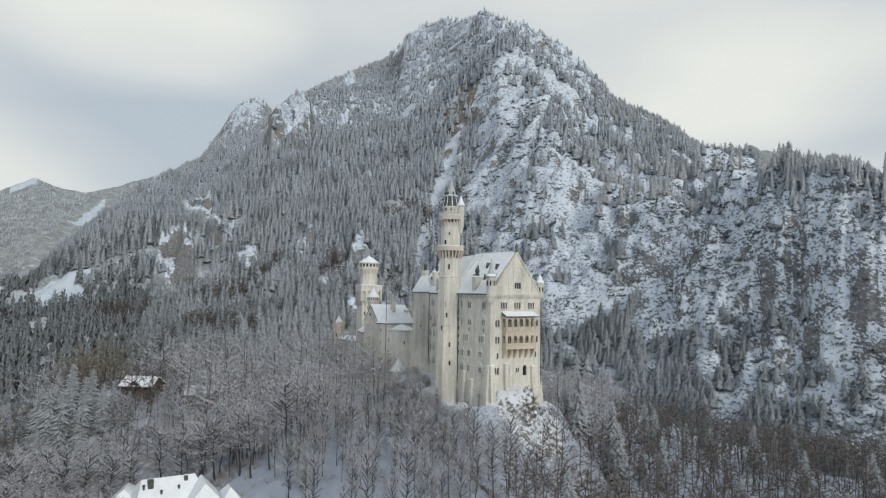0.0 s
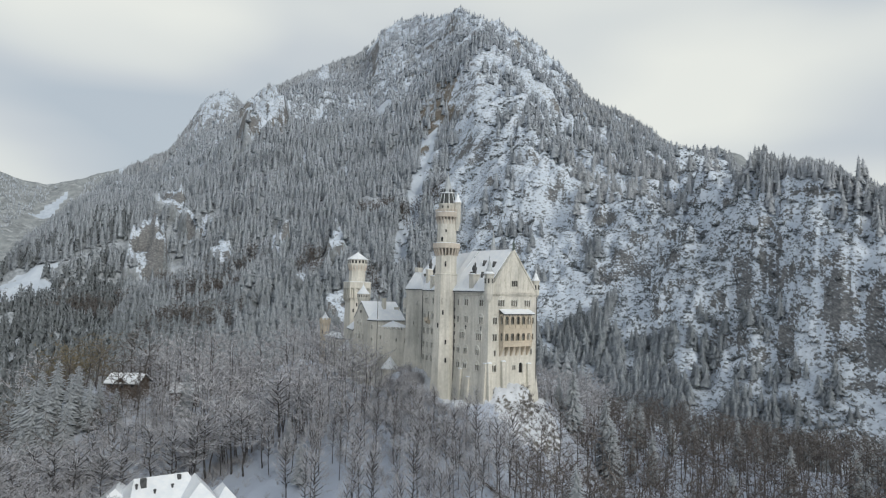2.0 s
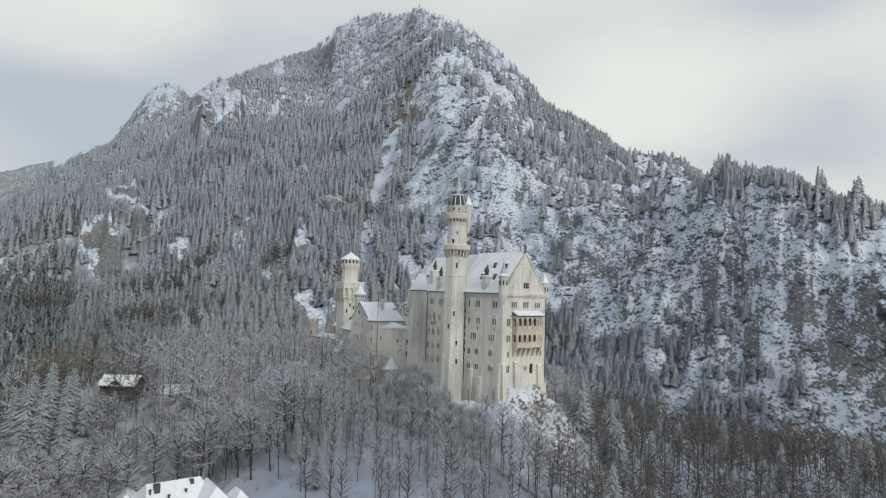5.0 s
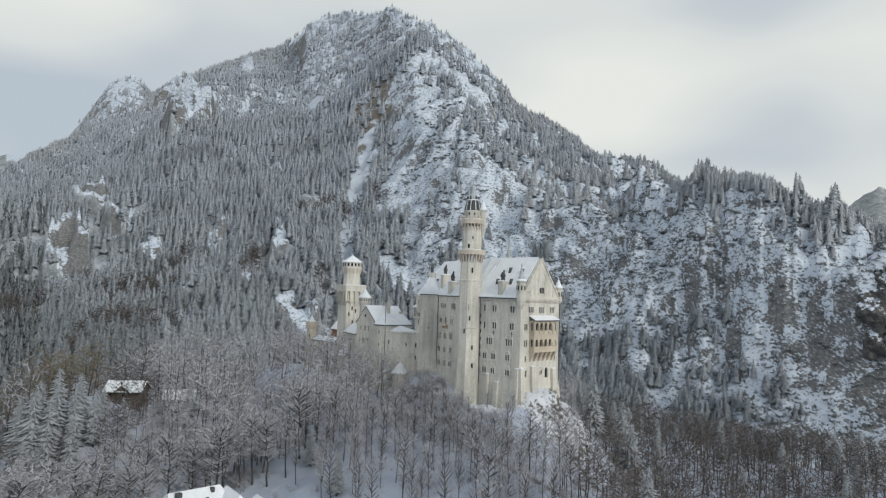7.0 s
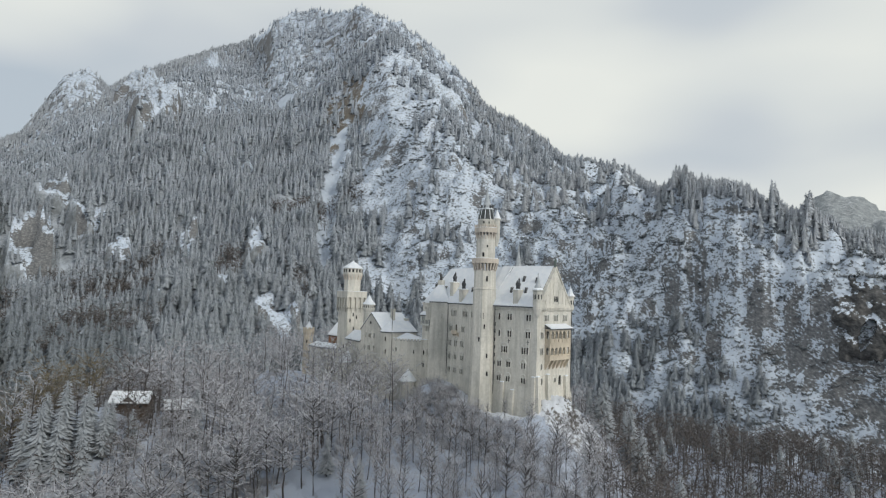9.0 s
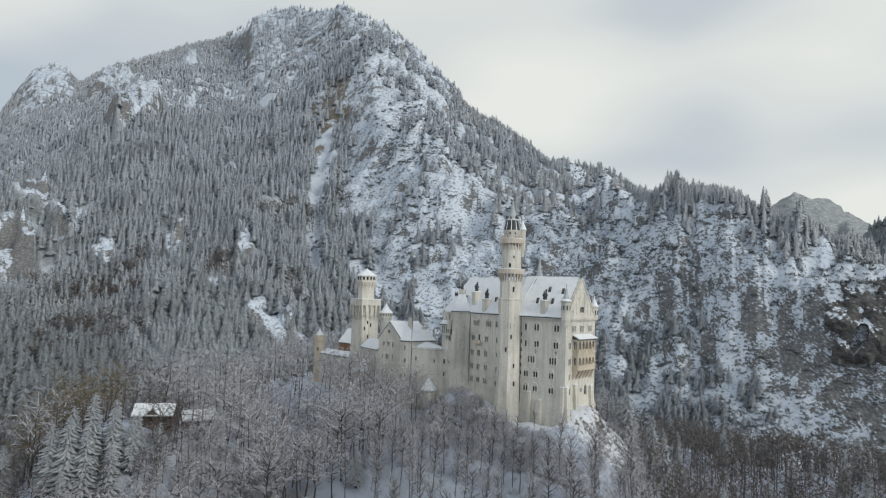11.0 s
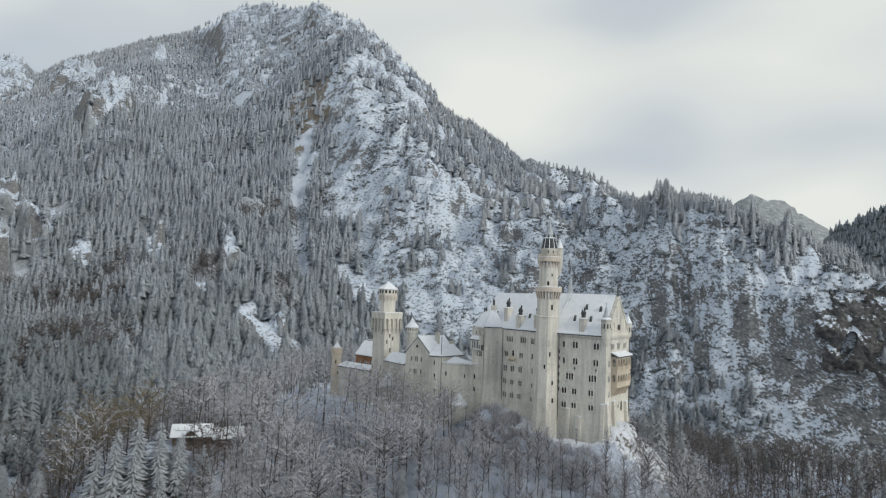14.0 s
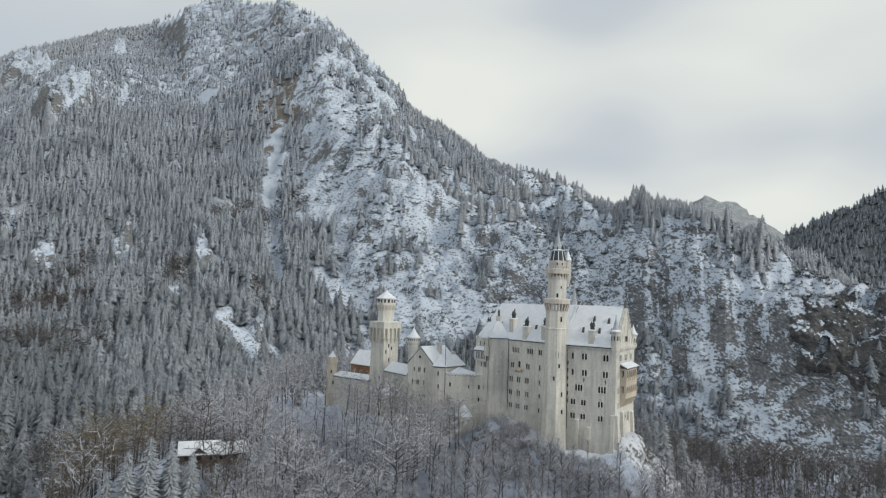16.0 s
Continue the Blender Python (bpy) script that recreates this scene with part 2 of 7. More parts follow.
# Far conifers: base colours lifted beyond the frost, standing in for distance haze.
CONIFER = snowy("frosted_hazed_conifer", [(0.3, (0.222, 0.246, 0.270)), (0.7, (0.327, 0.357, 0.388))], 0.24, 0.0, 1.25, 0.26, (0.3, 0.3), snow=(0.54, 0.582, 0.655), broad=0.014, rime=0.0022, stands=4.0)
RIMED_HAZED_CONIFER = snowy("rimed_hazed_conifer", [(0.3, (0.26, 0.277, 0.298)), (0.7, (0.39, 0.41, 0.437))], 0.24, -0.15, 1.1, 0.28, (0.3, 0.3), snow=(0.56, 0.592, 0.65), broad=0.014)
# Paler than DARK_CONIFER: haze over the hill forest is put into the colour.
HAZED_HILL_CONIFER = snowy("hazed_hill_conifer", [(0.3, (0.143, 0.160, 0.174)), (0.7, (0.222, 0.246, 0.265))], 0.13, 0.2, 1.5, 0.30, (0.3, 0.3), snow=(0.38, 0.42, 0.475))
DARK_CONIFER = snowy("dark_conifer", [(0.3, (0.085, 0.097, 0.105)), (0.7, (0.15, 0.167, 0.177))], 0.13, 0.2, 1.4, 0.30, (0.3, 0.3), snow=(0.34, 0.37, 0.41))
SPRUCE = snowy("snowy_spruce", [(0.3, (0.066, 0.074, 0.075)), (0.7, (0.135, 0.147, 0.149))], 0.5, 0.1, 1.35, 0.36, (0.3, 0.2), snow=(0.55, 0.59, 0.65))
SOFT_BARK = snowy("grey_bark", [(0.3, (0.055, 0.051, 0.051)), (0.7, (0.12, 0.112, 0.111))], 0.8, 0.5, 1.3, 0.3, (0.3, 0.05), snow=(0.5, 0.5, 0.52))
BARK = snowy("frosted_bark", [(0.3, (0.034, 0.033, 0.035)), (0.7, (0.083, 0.08, 0.082))], 1.2, 0.55, 1.05, 0.3, (0.4, 0.05))
TWIG = snowy("frosted_twigs", [(0.3, (0.212, 0.205, 0.212)), (0.7, (0.388, 0.382, 0.402))], 0.16, -0.22, 1.35, 0.3, (0.2, 0.02), snow=(0.61, 0.635, 0.70))
ROCK = snowy("limestone_rock", [(0.3, (0.07, 0.068, 0.066)), (0.7, (0.24, 0.228, 0.212))], 0.38, 0.48, 0.66, 0.6, (0.8, 0.6), snow=(0.66, 0.69, 0.75))
TWIG_BROWN = snowy("brown_twigs", [(0.3, (0.078, 0.069, 0.066)), (0.7, (0.155, 0.139, 0.132))], 0.10, 0.40, 1.8, 0.3, (0.2, 0.02), snow=(0.31, 0.305, 0.315))
TWIG_OLIVE = snowy("olive_twigs", [(0.3, (0.115, 0.097, 0.066)), (0.7, (0.225, 0.193, 0.135))], 0.12, 0.8, 1.7, 0.3, (0.2, 0.02), snow=(0.45, 0.45, 0.45))
ASPHALT = plain("wet_asphalt", [(0.3, (0.04, 0.042, 0.045)), (0.7, (0.075, 0.077, 0.08))], 1.2, 0.7)
PLASTER = plain("chalet_plaster", [(0.3, (0.55, 0.52, 0.46)), (0.7, (0.66, 0.63, 0.57))], 1.0)
# Wooded hill tones raised past frost: distance haze is painted into the colour.
HILL_WOOD = snowy("hazed_wooded_hill", [(0.3, (0.14, 0.154, 0.162)), (0.7, (0.235, 0.254, 0.266))], 0.05, 1.0, 1.6, 0.3, (1.0, 8.0), detail=8.0)
FAR_WOOD = snowy("hazed_distant_hill", [(0.3, (0.20, 0.218, 0.228)), (0.7, (0.40, 0.425, 0.445))], 0.03, 0.90, 1.4, 0.34, (1.0, 14.0), detail=8.0)

# ---- the land: one sheet, laid out in bearings and distances round a point in the valley ----
PX, PY = -170.0, -135.0


def line(rows):
    return np.array(rows, float)


FOOT = line([(-12, 560, -30), (14, 520, -25), (22, 500, -16), (34, 545, -5), (42, 580, 2), (51, 530, -16), (61, 468, -36), (70, 438, -42), (80, 428, -42), (100, 420, -38)])
LOW = line([(-12, 640, -24), (0, 720, 0), (14, 800, 38), (22, 765, 52), (28, 780, 100), (34, 640, 72), (42, 690, 90), (48, 640, 98), (55, 580, 60), (61, 530, 48), (67, 498, 35), (72, 466, 30), (80, 452, 36), (100, 445, 25)])
MID = line([(-12, 720, -18), (5, 860, 40), (14, 930, 138), (18, 888, 118), (24, 880, 150), (30, 872, 168), (37, 805, 138), (39.5, 870, 198), (44, 800, 230), (48, 708, 180), (51, 684, 155), (55, 640, 137), (61, 559, 85), (66, 515, 72), (72, 490, 76), (75, 470, 78), (79, 468, 64), (83, 466, 48), (100, 462, 42)])
SHOULDER = line([(-12, 800, -14), (5, 940, 55), (10, 1000, 145), (15, 1150, 192), (19.5, 1080, 232), (22, 1100, 290), (24, 1100, 322), (26, 1300, 425), (28, 1472, 512), (30.5, 1400, 470), (34, 1050, 300), (39, 1010, 340), (42, 956, 364), (46, 1000, 368), (51, 1000, 272), (58, 850, 192), (62, 620, 138), (67, 540, 120), (72, 512, 106), (76, 500, 86), (80, 500, 70), (83, 500, 55), (100, 500, 44)])
WEST_CREST = line([(-12, 900, -10), (1, 960, -8), (5, 1000, 62), (10, 1080, 160), (13, 1700, 318), (15, 2500, 500), (16.6, 2650, 660), (17.6, 2700, 765), (19.2, 2800, 828), (20.6, 2600, 722), (22.3, 2500, 758), (25, 2500, 818), (28, 2450, 870), (30, 2250, 836), (32.4, 1560, 662), (35, 1540, 679), (37.3, 1400, 634), (39.5, 1297, 612), (41.7, 1250, 576)])
EAST_CREST = line([(44, 1290, 556), (46, 1400, 572), (48.5, 1400, 514), (50.5, 1290, 418), (55, 1290, 356), (58.5, 1250, 295), (62, 1000, 223), (64.5, 620, 140), (67, 590, 133), (70, 565, 130), (72, 560, 121), (73.5, 556, 112), (75.2, 556, 104), (77.6, 556, 95), (80.2, 556, 82), (82.2, 556, 68), (84, 556, 52), (88, 560, 48), (100, 600, 45)])
CREST = np.concatenate([WEST_CREST, EAST_CREST])
FAR = line([(-14, 3600, 420), (0.5, 3600, 460), (3.2, 3600, 556), (6.4, 3600, 494), (9.7, 3600, 572), (11.6, 3600, 630), (14, 3700, 560), (40, 3900, 500), (56, 3000, 560), (60, 2700, 610), (63, 2650, 540), (66, 3300, 480), (72, 4200, 460), (75, 4200, 530), (76.6, 4200, 622), (78.1, 4200, 678), (80, 4200, 640), (81.2, 4200, 592), (81.4, 1400, 176), (82.4, 1400, 204), (85.4, 1350, 234), (88.6, 1350, 258), (91, 1350, 290), (96, 1300, 360), (102, 1300, 350)])


def smooth01(t):
    t = np.clip(t, 0, 1)
    return t * t * (3 - 2 * t)


def lattice(ix, iy, seed):
    h = (ix.astype(np.int64) * 374761393 + iy.astype(np.int64) * 668265263 + seed * 974634777) & 0x7FFFFFFF
    h = ((h ^ (h >> 13)) * 1274126177) & 0x7FFFFFFF
    return ((h ^ (h >> 16)) & 0xFFFF) / 65535.0


def value_noise(x, y, seed):
    ix, iy = np.floor(x), np.floor(y)
    fx, fy = smooth01(x - ix), smooth01(y - iy)
    a, b = lattice(ix, iy, seed), lattice(ix + 1, iy, seed)
    c, d = lattice(ix, iy + 1, seed), lattice(ix + 1, iy + 1, seed)
    return (a * (1 - fx) + b * fx) * (1 - fy) + (c * (1 - fx) + d * fx) * fy - 0.5


def fractal(x, y, size, octaves, seed, ridged=False):
    total, amp = np.zeros_like(x), 1.0
    for o in range(octaves):
        v = value_noise(x / size + 17.3 * o, y / size - 9.1 * o, seed + o)
        total += amp * ((0.5 - np.abs(v) * 2) if ridged else v)
        size, amp = size * 0.5, amp * 0.52
    return total


AXIS = ((10, 8), (10, 24), (16, 58), (13, 112), (15, 142), (60, 190))   # the castle's ridge of rock


def axis_distance(x, y):
    best, along = np.full_like(x, 1e9), np.zeros_like(x)
    run = 0.0
    for (ax, ay), (bx, by) in zip(AXIS, AXIS[1:]):
        dx, dy = bx - ax, by - ay
        size = math.hypot(dx, dy)
        t = np.clip(((x - ax) * dx + (y - ay) * dy) / size ** 2, 0, 1)
        d = np.hypot(x - ax - t * dx, y - ay - t * dy)
        along = np.where(d < best, run + t * size, along)
        best = np.minimum(best, d)
        run += size
    return best, along


WAY = ((-9, 51, 4.2), (-12.5, 36, 2.0), (-14, 24, 0.4), (-14, 14, -1.5), (-16.8, 3.8, -2.0), (-19.5, -8, -2.3), (-23, -16, -2.6), (-27, -28, -3.0), (-31, -44, -5.0))   # the footpath round the foot of the palace


def path_bank(x, y):
    """The shelf that carries the footpath and the even slope that falls away from it."""
    best = np.full_like(x, -99.0)
    for (ax, ay, az), (bx, by, bz) in zip(WAY, WAY[1:]):
        dx, dy = bx - ax, by - ay
        t = np.clip(((x - ax) * dx + (y - ay) * dy) / (dx * dx + dy * dy), 0, 1)
        d = np.hypot(x - ax - t * dx, y - ay - t * dy)
        best = np.maximum(best, az + (bz - az) * t - 0.44 * np.maximum(0, d - 1.3))
    return best


def near_ground(x, y):
    z = -24 + 0.05 * np.clip(x + 60, -80, 120) * 0.5 + fractal(x, y, 60, 4, 5) * 6
    knoll = np.hypot((x + 88) / np.where(x < -88, 0.85, 1.25), y - 114)
    saddle = np.hypot((x + 52) / 1.2, y - 134)
    z = z + np.maximum(33 * smooth01(1 - knoll / 56), 25 * smooth01(1 - saddle / 46))
    d, s = axis_distance(x, y)
    top = np.interp(s, [0, 14, 24, 34, 43, 52, 68, 108, 138, 203], [9.0, 9.5, 14, 16, 10, 7.5, 7, 7.5, 8, 2])
    k = smooth01(1 - (d - 15) / 30)
    z = z * (1 - k) + (top + fractal(x, y, 9, 4, 8) * 3.0 + fractal(x, y, 4, 3, 9, True) * 1.2) * k
    spine = np.interp(y, [-60, -40, -30, -20, -8.5, -3, 2], [-40, -29, -19, -5.0, 9.5, 15.5, 17.0])   # snowy rock spur under the gable
    off = np.maximum(0, np.abs(x - 7.8) - 4.2)
    spur = spine + 0.6 - 0.75 * off ** 1.5 - 8 * smooth01((y - 1) / 3) + fractal(x, y, 5.0, 4, 21) * 4.0 + fractal(x, y, 3.6, 3, 24, True) * 1.6
    bank = path_bank(x, y) + fractal(x, y, 14, 4, 33) * 1.6 * smooth01((d - 30) / 12)
    return np.maximum(np.maximum(z, bank), np.where(y < 4, spur, -99))


LOW_CRAGS = ((15.4, 832, 1.5, 62, 36), (18.7, 875, 1.5, 38, 28), (21.3, 794, 0.8, 26, 18), (17.2, 930, 1.6, 40, 24), (26.0, 760, 1.0, 30, 20), (31.9, 592, 1.1, 24, 18), (36.9, 566, 0.4, 10, 8), (24.0, 640, 0.9, 26, 12))   # bare outcrops in the wooded flank: bearing, distance, half widths, lift
HIGH_CRAGS = ((22.6, 1075, 1.6, 50, 34), (24.4, 1105, 1.2, 44, 32), (18.2, 2400, 2.0, 720, 14), (22.3, 1850, 1.1, 420, 24), (27.8, 1470, 0.7, 45, 25), (33.4, 560, 1.5, 30, 16), (35.4, 545, 1.2, 25, 12), (31.0, 700, 0.8, 30, 14), (28.5, 640, 0.8, 28, 12))
CRAGS = LOW_CRAGS + HIGH_CRAGS


BARE_ROCK = ((85.0, 452, 2.2, 14), (75.2, 456, 1.9, 8), (71.6, 473, 0.8, 6), (70.3, 449, 2.0, 7), (66.7, 507, 1.0, 9), (52.6, 622, 1.2, 18), (54.9, 588, 1.5, 15), (65.6, 505, 1.2, 7), (47.5, 700, 1.0, 20), (60.0, 548, 0.9, 10), (43.0, 905, 1.0, 25), (41.3, 960, 1.2, 30), (44.6, 850, 1.3, 26), (49.6, 690, 1.1, 18), (42.3, 815, 0.9, 24), (46.2, 775, 0.9, 20), (57.5, 570, 1.0, 12))   # steep dark faces: bearing, distance, half widths
CLEARINGS = ((7.4, 820, 1.9, 36), (21.0, 705, 2.6, 34), (19.4, 600, 3.0, 26), (29.0, 660, 1.0, 22), (12.0, 700, 1.5, 22), (34.6, 610, 0.8, 20))


def patch_cover(patches, th, r, x, y, seed):
    """Smallest scaled distance from the middle of any patch, with a ragged rim."""
    best = np.full_like(th, 9.0)
    for ct, cr_, wt, wr in patches:
        best = np.minimum(best, np.hypot((th - ct) / wt, (r - cr_) / wr))
    return best + fractal(th * 9.0, r * 2.5, 30, 4, seed) * 1.5


def crag_cover(th, r, x, y):
    """How far a spot lies on an outcrop, with a ragged rim."""
    best, lift = np.zeros_like(th), np.zeros_like(th)
    rag = fractal(x, y, 30, 3, 510) * 0.9
    for ct, cr_, wt, wr, up in CRAGS:
        k = smooth01(1.25 - np.hypot((th - ct) / wt, (r - cr_) / wr) + rag)
        lift = np.maximum(lift, smooth01(2.2 * k) * up)
        best = np.maximum(best, k)
    return best, lift


def height(x, y):
    dx, dy = x - PX, y - PY
    r, th = np.hypot(dx, dy), np.degrees(np.arctan2(dx, dy))
    side = smooth01((th + 24) / 12) * smooth01((114 - th) / 12)
    thc = np.clip(th, -12, 100)
    z0 = near_ground(x, y)
    lines = []
    for tab in (FOOT, LOW, MID, SHOULDER, CREST):
        lines.append((np.interp(thc, tab[:, 0], tab[:, 1]), np.interp(thc, tab[:, 0], tab[:, 2])))
    cr, cz = lines[-1]
    fr, fz = np.interp(thc, FAR[:, 0], FAR[:, 1]), np.interp(thc, FAR[:, 0], FAR[:, 2])
    fr = np.maximum(fr, cr + 500)
    lines += [(cr + 160, cz - 60), ((cr + 160) * 0.4 + fr * 0.6, np.minimum(cz, fz) * 0.45), (fr, fz), (fr + 500, fz - 120), (np.maximum(fr + 540, 4300), np.where(thc > 81.2, np.interp(thc, [81.2, 83, 85, 90], [585, 500, 380, 150]), fz - 140)), (4940 + 0 * r, fz * 0.4)]
    z = np.where(r < lines[0][0], lines[0][1], 0.0)
    for (ra, za), (rb, zb) in zip(lines, lines[1:]):
        t = (r - ra) / np.maximum(rb - ra, 1)
        z = np.where((r >= ra) & (r < rb), za + (zb - za) * t, z)
    z = np.where(r >= lines[-1][0], lines[-1][1], z)
    rise = np.clip((r - lines[0][0]) / np.where(th > 58, 45, 120), 0, 1)
    crest_calm = 1 - 0.8 * np.exp(-((r - cr) / (0.05 * cr)) ** 2)
    craggy = 0.55 + 0.75 * smooth01((th - 37) / 8)
    gully = fractal(x, y, 130, 4, 40, True) * 22 + craggy * (fractal(x, y, 42, 3, 60, True) * 13 + fractal(x, y, 13, 3, 70, True) * 5.5)
    z = z + rise * crest_calm * (gully - 9) * np.where(r > cr + 100, 0.8, 1.0)
    steep_face = smooth01((th - 40) / 6) * rise
    z = z + steep_face * crest_calm * (fractal(th, r / 60.0 + 0 * th, 2.6, 4, 140, True) * 15 - 4) * smooth01((cr + 40 - r) / 60)
    chute = np.interp(r, [640, 720, 820, 930], [36.4, 36.7, 37.1, 37.9])
    z = z - 9 * np.exp(-((th - chute) / 0.55) ** 2) * smooth01((r - 620) / 60) * smooth01((960 - r) / 60)
    cover, lift = crag_cover(th, r, x, y)
    z = z + lift * (0.45 + fractal(x, y, 24, 4, 530, True) * 1.3)
    jag = smooth01((th - 32) / 2) * smooth01((50 - th) / 3) + smooth01((th - 17) / 1) * smooth01((26 - th) / 2)
    z = z + jag * np.exp(-((r - cr) / 70) ** 2) * (fractal(x, y, 60, 3, 770, True) * 26 - 5)
    # tilted beds of rock: flat ledges between steep risers, broken along their run
    face = np.maximum(smooth01((th - 38) / 5) * rise * smooth01((cr + 30 - r) / 80), smooth01(2 * cover))
    bed = (z + 0.34 * (0.55 * x - 0.83 * y) + fractal(x, y, 75, 3, 700) * 46) / 19.0
    riser = bed - np.floor(bed)
    z = z + face * (smooth01((riser - 0.5) / 0.42) - riser) * 19.0 * np.clip(0.62 + 1.5 * fractal(x, y, 48, 2, 720), 0, 1)
    ribs = fractal(x * 0.83 + y * 0.55, x * 0.22 - y * 0.33, 34, 3, 740, True)      # gullies that run down the face
    z = z + face * np.where(th > 38, 1.0, 0.4) * (ribs * 11 - 3)
    blend = smooth01((r - lines[0][0] + 130) / 130)
    z = z0 * (1 - blend) + z * blend
    out = -30 + 60 * smooth01((r - 1200) / 2500) + fractal(x, y, 300, 4, 90) * 20
    z_far_side = np.where(r < 330, z0, z0 * (1 - smooth01((r - 330) / 250)) + out * smooth01((r - 330) / 250))
    return z_far_side * (1 - side) + z * side


def height_at(x, y):
    return float(height(np.array([float(x)]), np.array([float(y)]))[0])


def sheet(name, thetas, radii):
    th, r = np.meshgrid(np.radians(thetas), radii)
    x, y = PX + r * np.sin(th), PY + r * np.cos(th)
    z = height(x, y)
    rows, cols = x.shape
    me = bpy.data.meshes.new(name)
    co = np.stack([x, y, z], -1).reshape(-1, 3)
    i = np.arange(rows * cols).reshape(rows, cols)
    quads = np.stack([i[:-1, :-1], i[:-1, 1:], i[1:, 1:], i[1:, :-1]], -1).reshape(-1, 4)[:, ::-1]
    fill_mesh(me, co, quads)
    return me


def fill_mesh(me, co, faces):
    """Vertices and equal-sided faces from arrays."""
    k = faces.shape[1]
    me.vertices.add(len(co))
    me.vertices.foreach_set("co", np.ascontiguousarray(co, dtype=np.float32).ravel())
    me.loops.add(faces.size)
    me.loops.foreach_set("vertex_index", np.ascontiguousarray(faces, dtype=np.int32).ravel())
    me.polygons.add(len(faces))
    me.polygons.foreach_set("loop_start", np.arange(0, faces.size, k, dtype=np.int32))
    me.update(calc_edges=True)
    me.validate()


thetas = np.concatenate([np.arange(-180, -18, 6.0), np.arange(-18, 104, 0.24), np.arange(104, 181, 6.0)])
thetas[-1] = 180.0
radii = np.concatenate([[0.5], np.arange(20, 90, 10.0), np.arange(90, 330, 2.2), np.arange(330, 440, 5.0), np.arange(440, 1000, 3.4), np.arange(1000, 1650, 9.0), np.arange(1650, 2950, 16.0), np.arange(2950, 3750, 25.0), np.arange(3750, 4990, 50.0)])
ground = new("ground", sheet("ground", thetas, radii))
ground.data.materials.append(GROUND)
ground.data.materials.append(MOUNTAIN)
ring_of = np.repeat(radii[:-1], len(thetas) - 1)
turn_of = np.tile(thetas[:-1], len(radii) - 1)
far_side = (turn_of < 13.5) | (turn_of > 58)
far_side |= ring_of > 3000
piste = (np.abs(turn_of - 6.2 - (ring_of - 3200) * 0.006) < 0.8 - (ring_of - 3200) * 0.0024) & (ring_of > 3180) & (ring_of < 3460) | ((np.abs(turn_of - 11.6) < 0.5) & (ring_of > 3480) & (ring_of < 3700)) | ((turn_of < 3.2) & (turn_of > 1.6) & (ring_of > 3500) & (ring_of < 3650))
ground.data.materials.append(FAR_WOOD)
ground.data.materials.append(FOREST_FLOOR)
ground.data.materials.append(OCHRE_CLIFF)
ground.data.materials.append(ROCK)
ground.data.materials.append(SNOWFIELD)
fx, fy = PX + ring_of * np.sin(np.radians(turn_of)), PY + ring_of * np.cos(np.radians(turn_of))
ragged = fractal(fx, fy, 40, 3, 610)
wooded = (crag_cover(turn_of, ring_of, fx, fy)[0] < 0.35) & (ring_of > 430) & (ring_of < 1020 + 200 * ragged) & (turn_of < 37.5 + 3 * ragged) & (turn_of > -18)
chute_at = np.interp(ring_of, [640, 720, 820, 930], [36.4, 36.7, 37.1, 37.9])
in_chute = (np.abs(turn_of - chute_at + 1.4 * ragged) < 0.62) & (ring_of > 640) & (ring_of < 960) | (np.hypot(turn_of - 33.4, (ring_of - 1153) / 35) < 0.75)
wooded &= ~((np.abs(turn_of - chute_at) < 0.8) & (ring_of > 630) & (ring_of < 960)) & (np.hypot(turn_of - 33.4, (ring_of - 1153) / 40) > 0.8)
ochre = np.hypot((turn_of - 38.1) / 1.5, (ring_of - 1000) / 70) + 0.8 * ragged < 1.0
bare_rock = patch_cover(BARE_ROCK, turn_of, ring_of, fx, fy, 630) < 1.0
ground.data.materials.append(BARE_CLIFF)
ground.data.materials.append(CRAG)
ground.data.materials.append(HIGH_ROCK)
ground.data.materials.append(FAR_ROCK)
ground.data.materials.append(HILL_WOOD)
ground.data.materials.append(CAVE_ROCK)
crag_rock = (crag_cover(turn_of, ring_of, fx, fy)[0] > 0.35) & (ring_of < 2900)
meadow = patch_cover(CLEARINGS[:1], turn_of, ring_of, fx, fy, 640) < 0.95
near_axis, run_axis = axis_distance(fx, fy)
spur_rock = (np.hypot((fx - 8) / 10, (fy + 7) / 13) < 1.0) | (near_axis < 17 + 4 * ragged) & (run_axis < 60)
gorge_rock = np.hypot((turn_of - 83.2) / 4.8, (ring_of - 462) / 32) + 1.2 * fractal(turn_of * 9.0, ring_of * 2.5, 34, 4, 660) < 0.9
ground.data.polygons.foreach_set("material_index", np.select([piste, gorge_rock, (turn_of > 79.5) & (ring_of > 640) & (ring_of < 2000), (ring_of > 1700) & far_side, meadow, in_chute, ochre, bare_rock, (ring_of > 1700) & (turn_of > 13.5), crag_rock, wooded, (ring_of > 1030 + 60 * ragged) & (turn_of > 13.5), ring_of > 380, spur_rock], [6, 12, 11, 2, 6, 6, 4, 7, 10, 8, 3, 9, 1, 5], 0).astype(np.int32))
ground.data.polygons.foreach_set("use_smooth", np.ones(len(ground.data.polygons), dtype=bool))
tagged(ground, "snow-covered valley floor and rocky wooded mountain slopes", "ground", kind="structure")


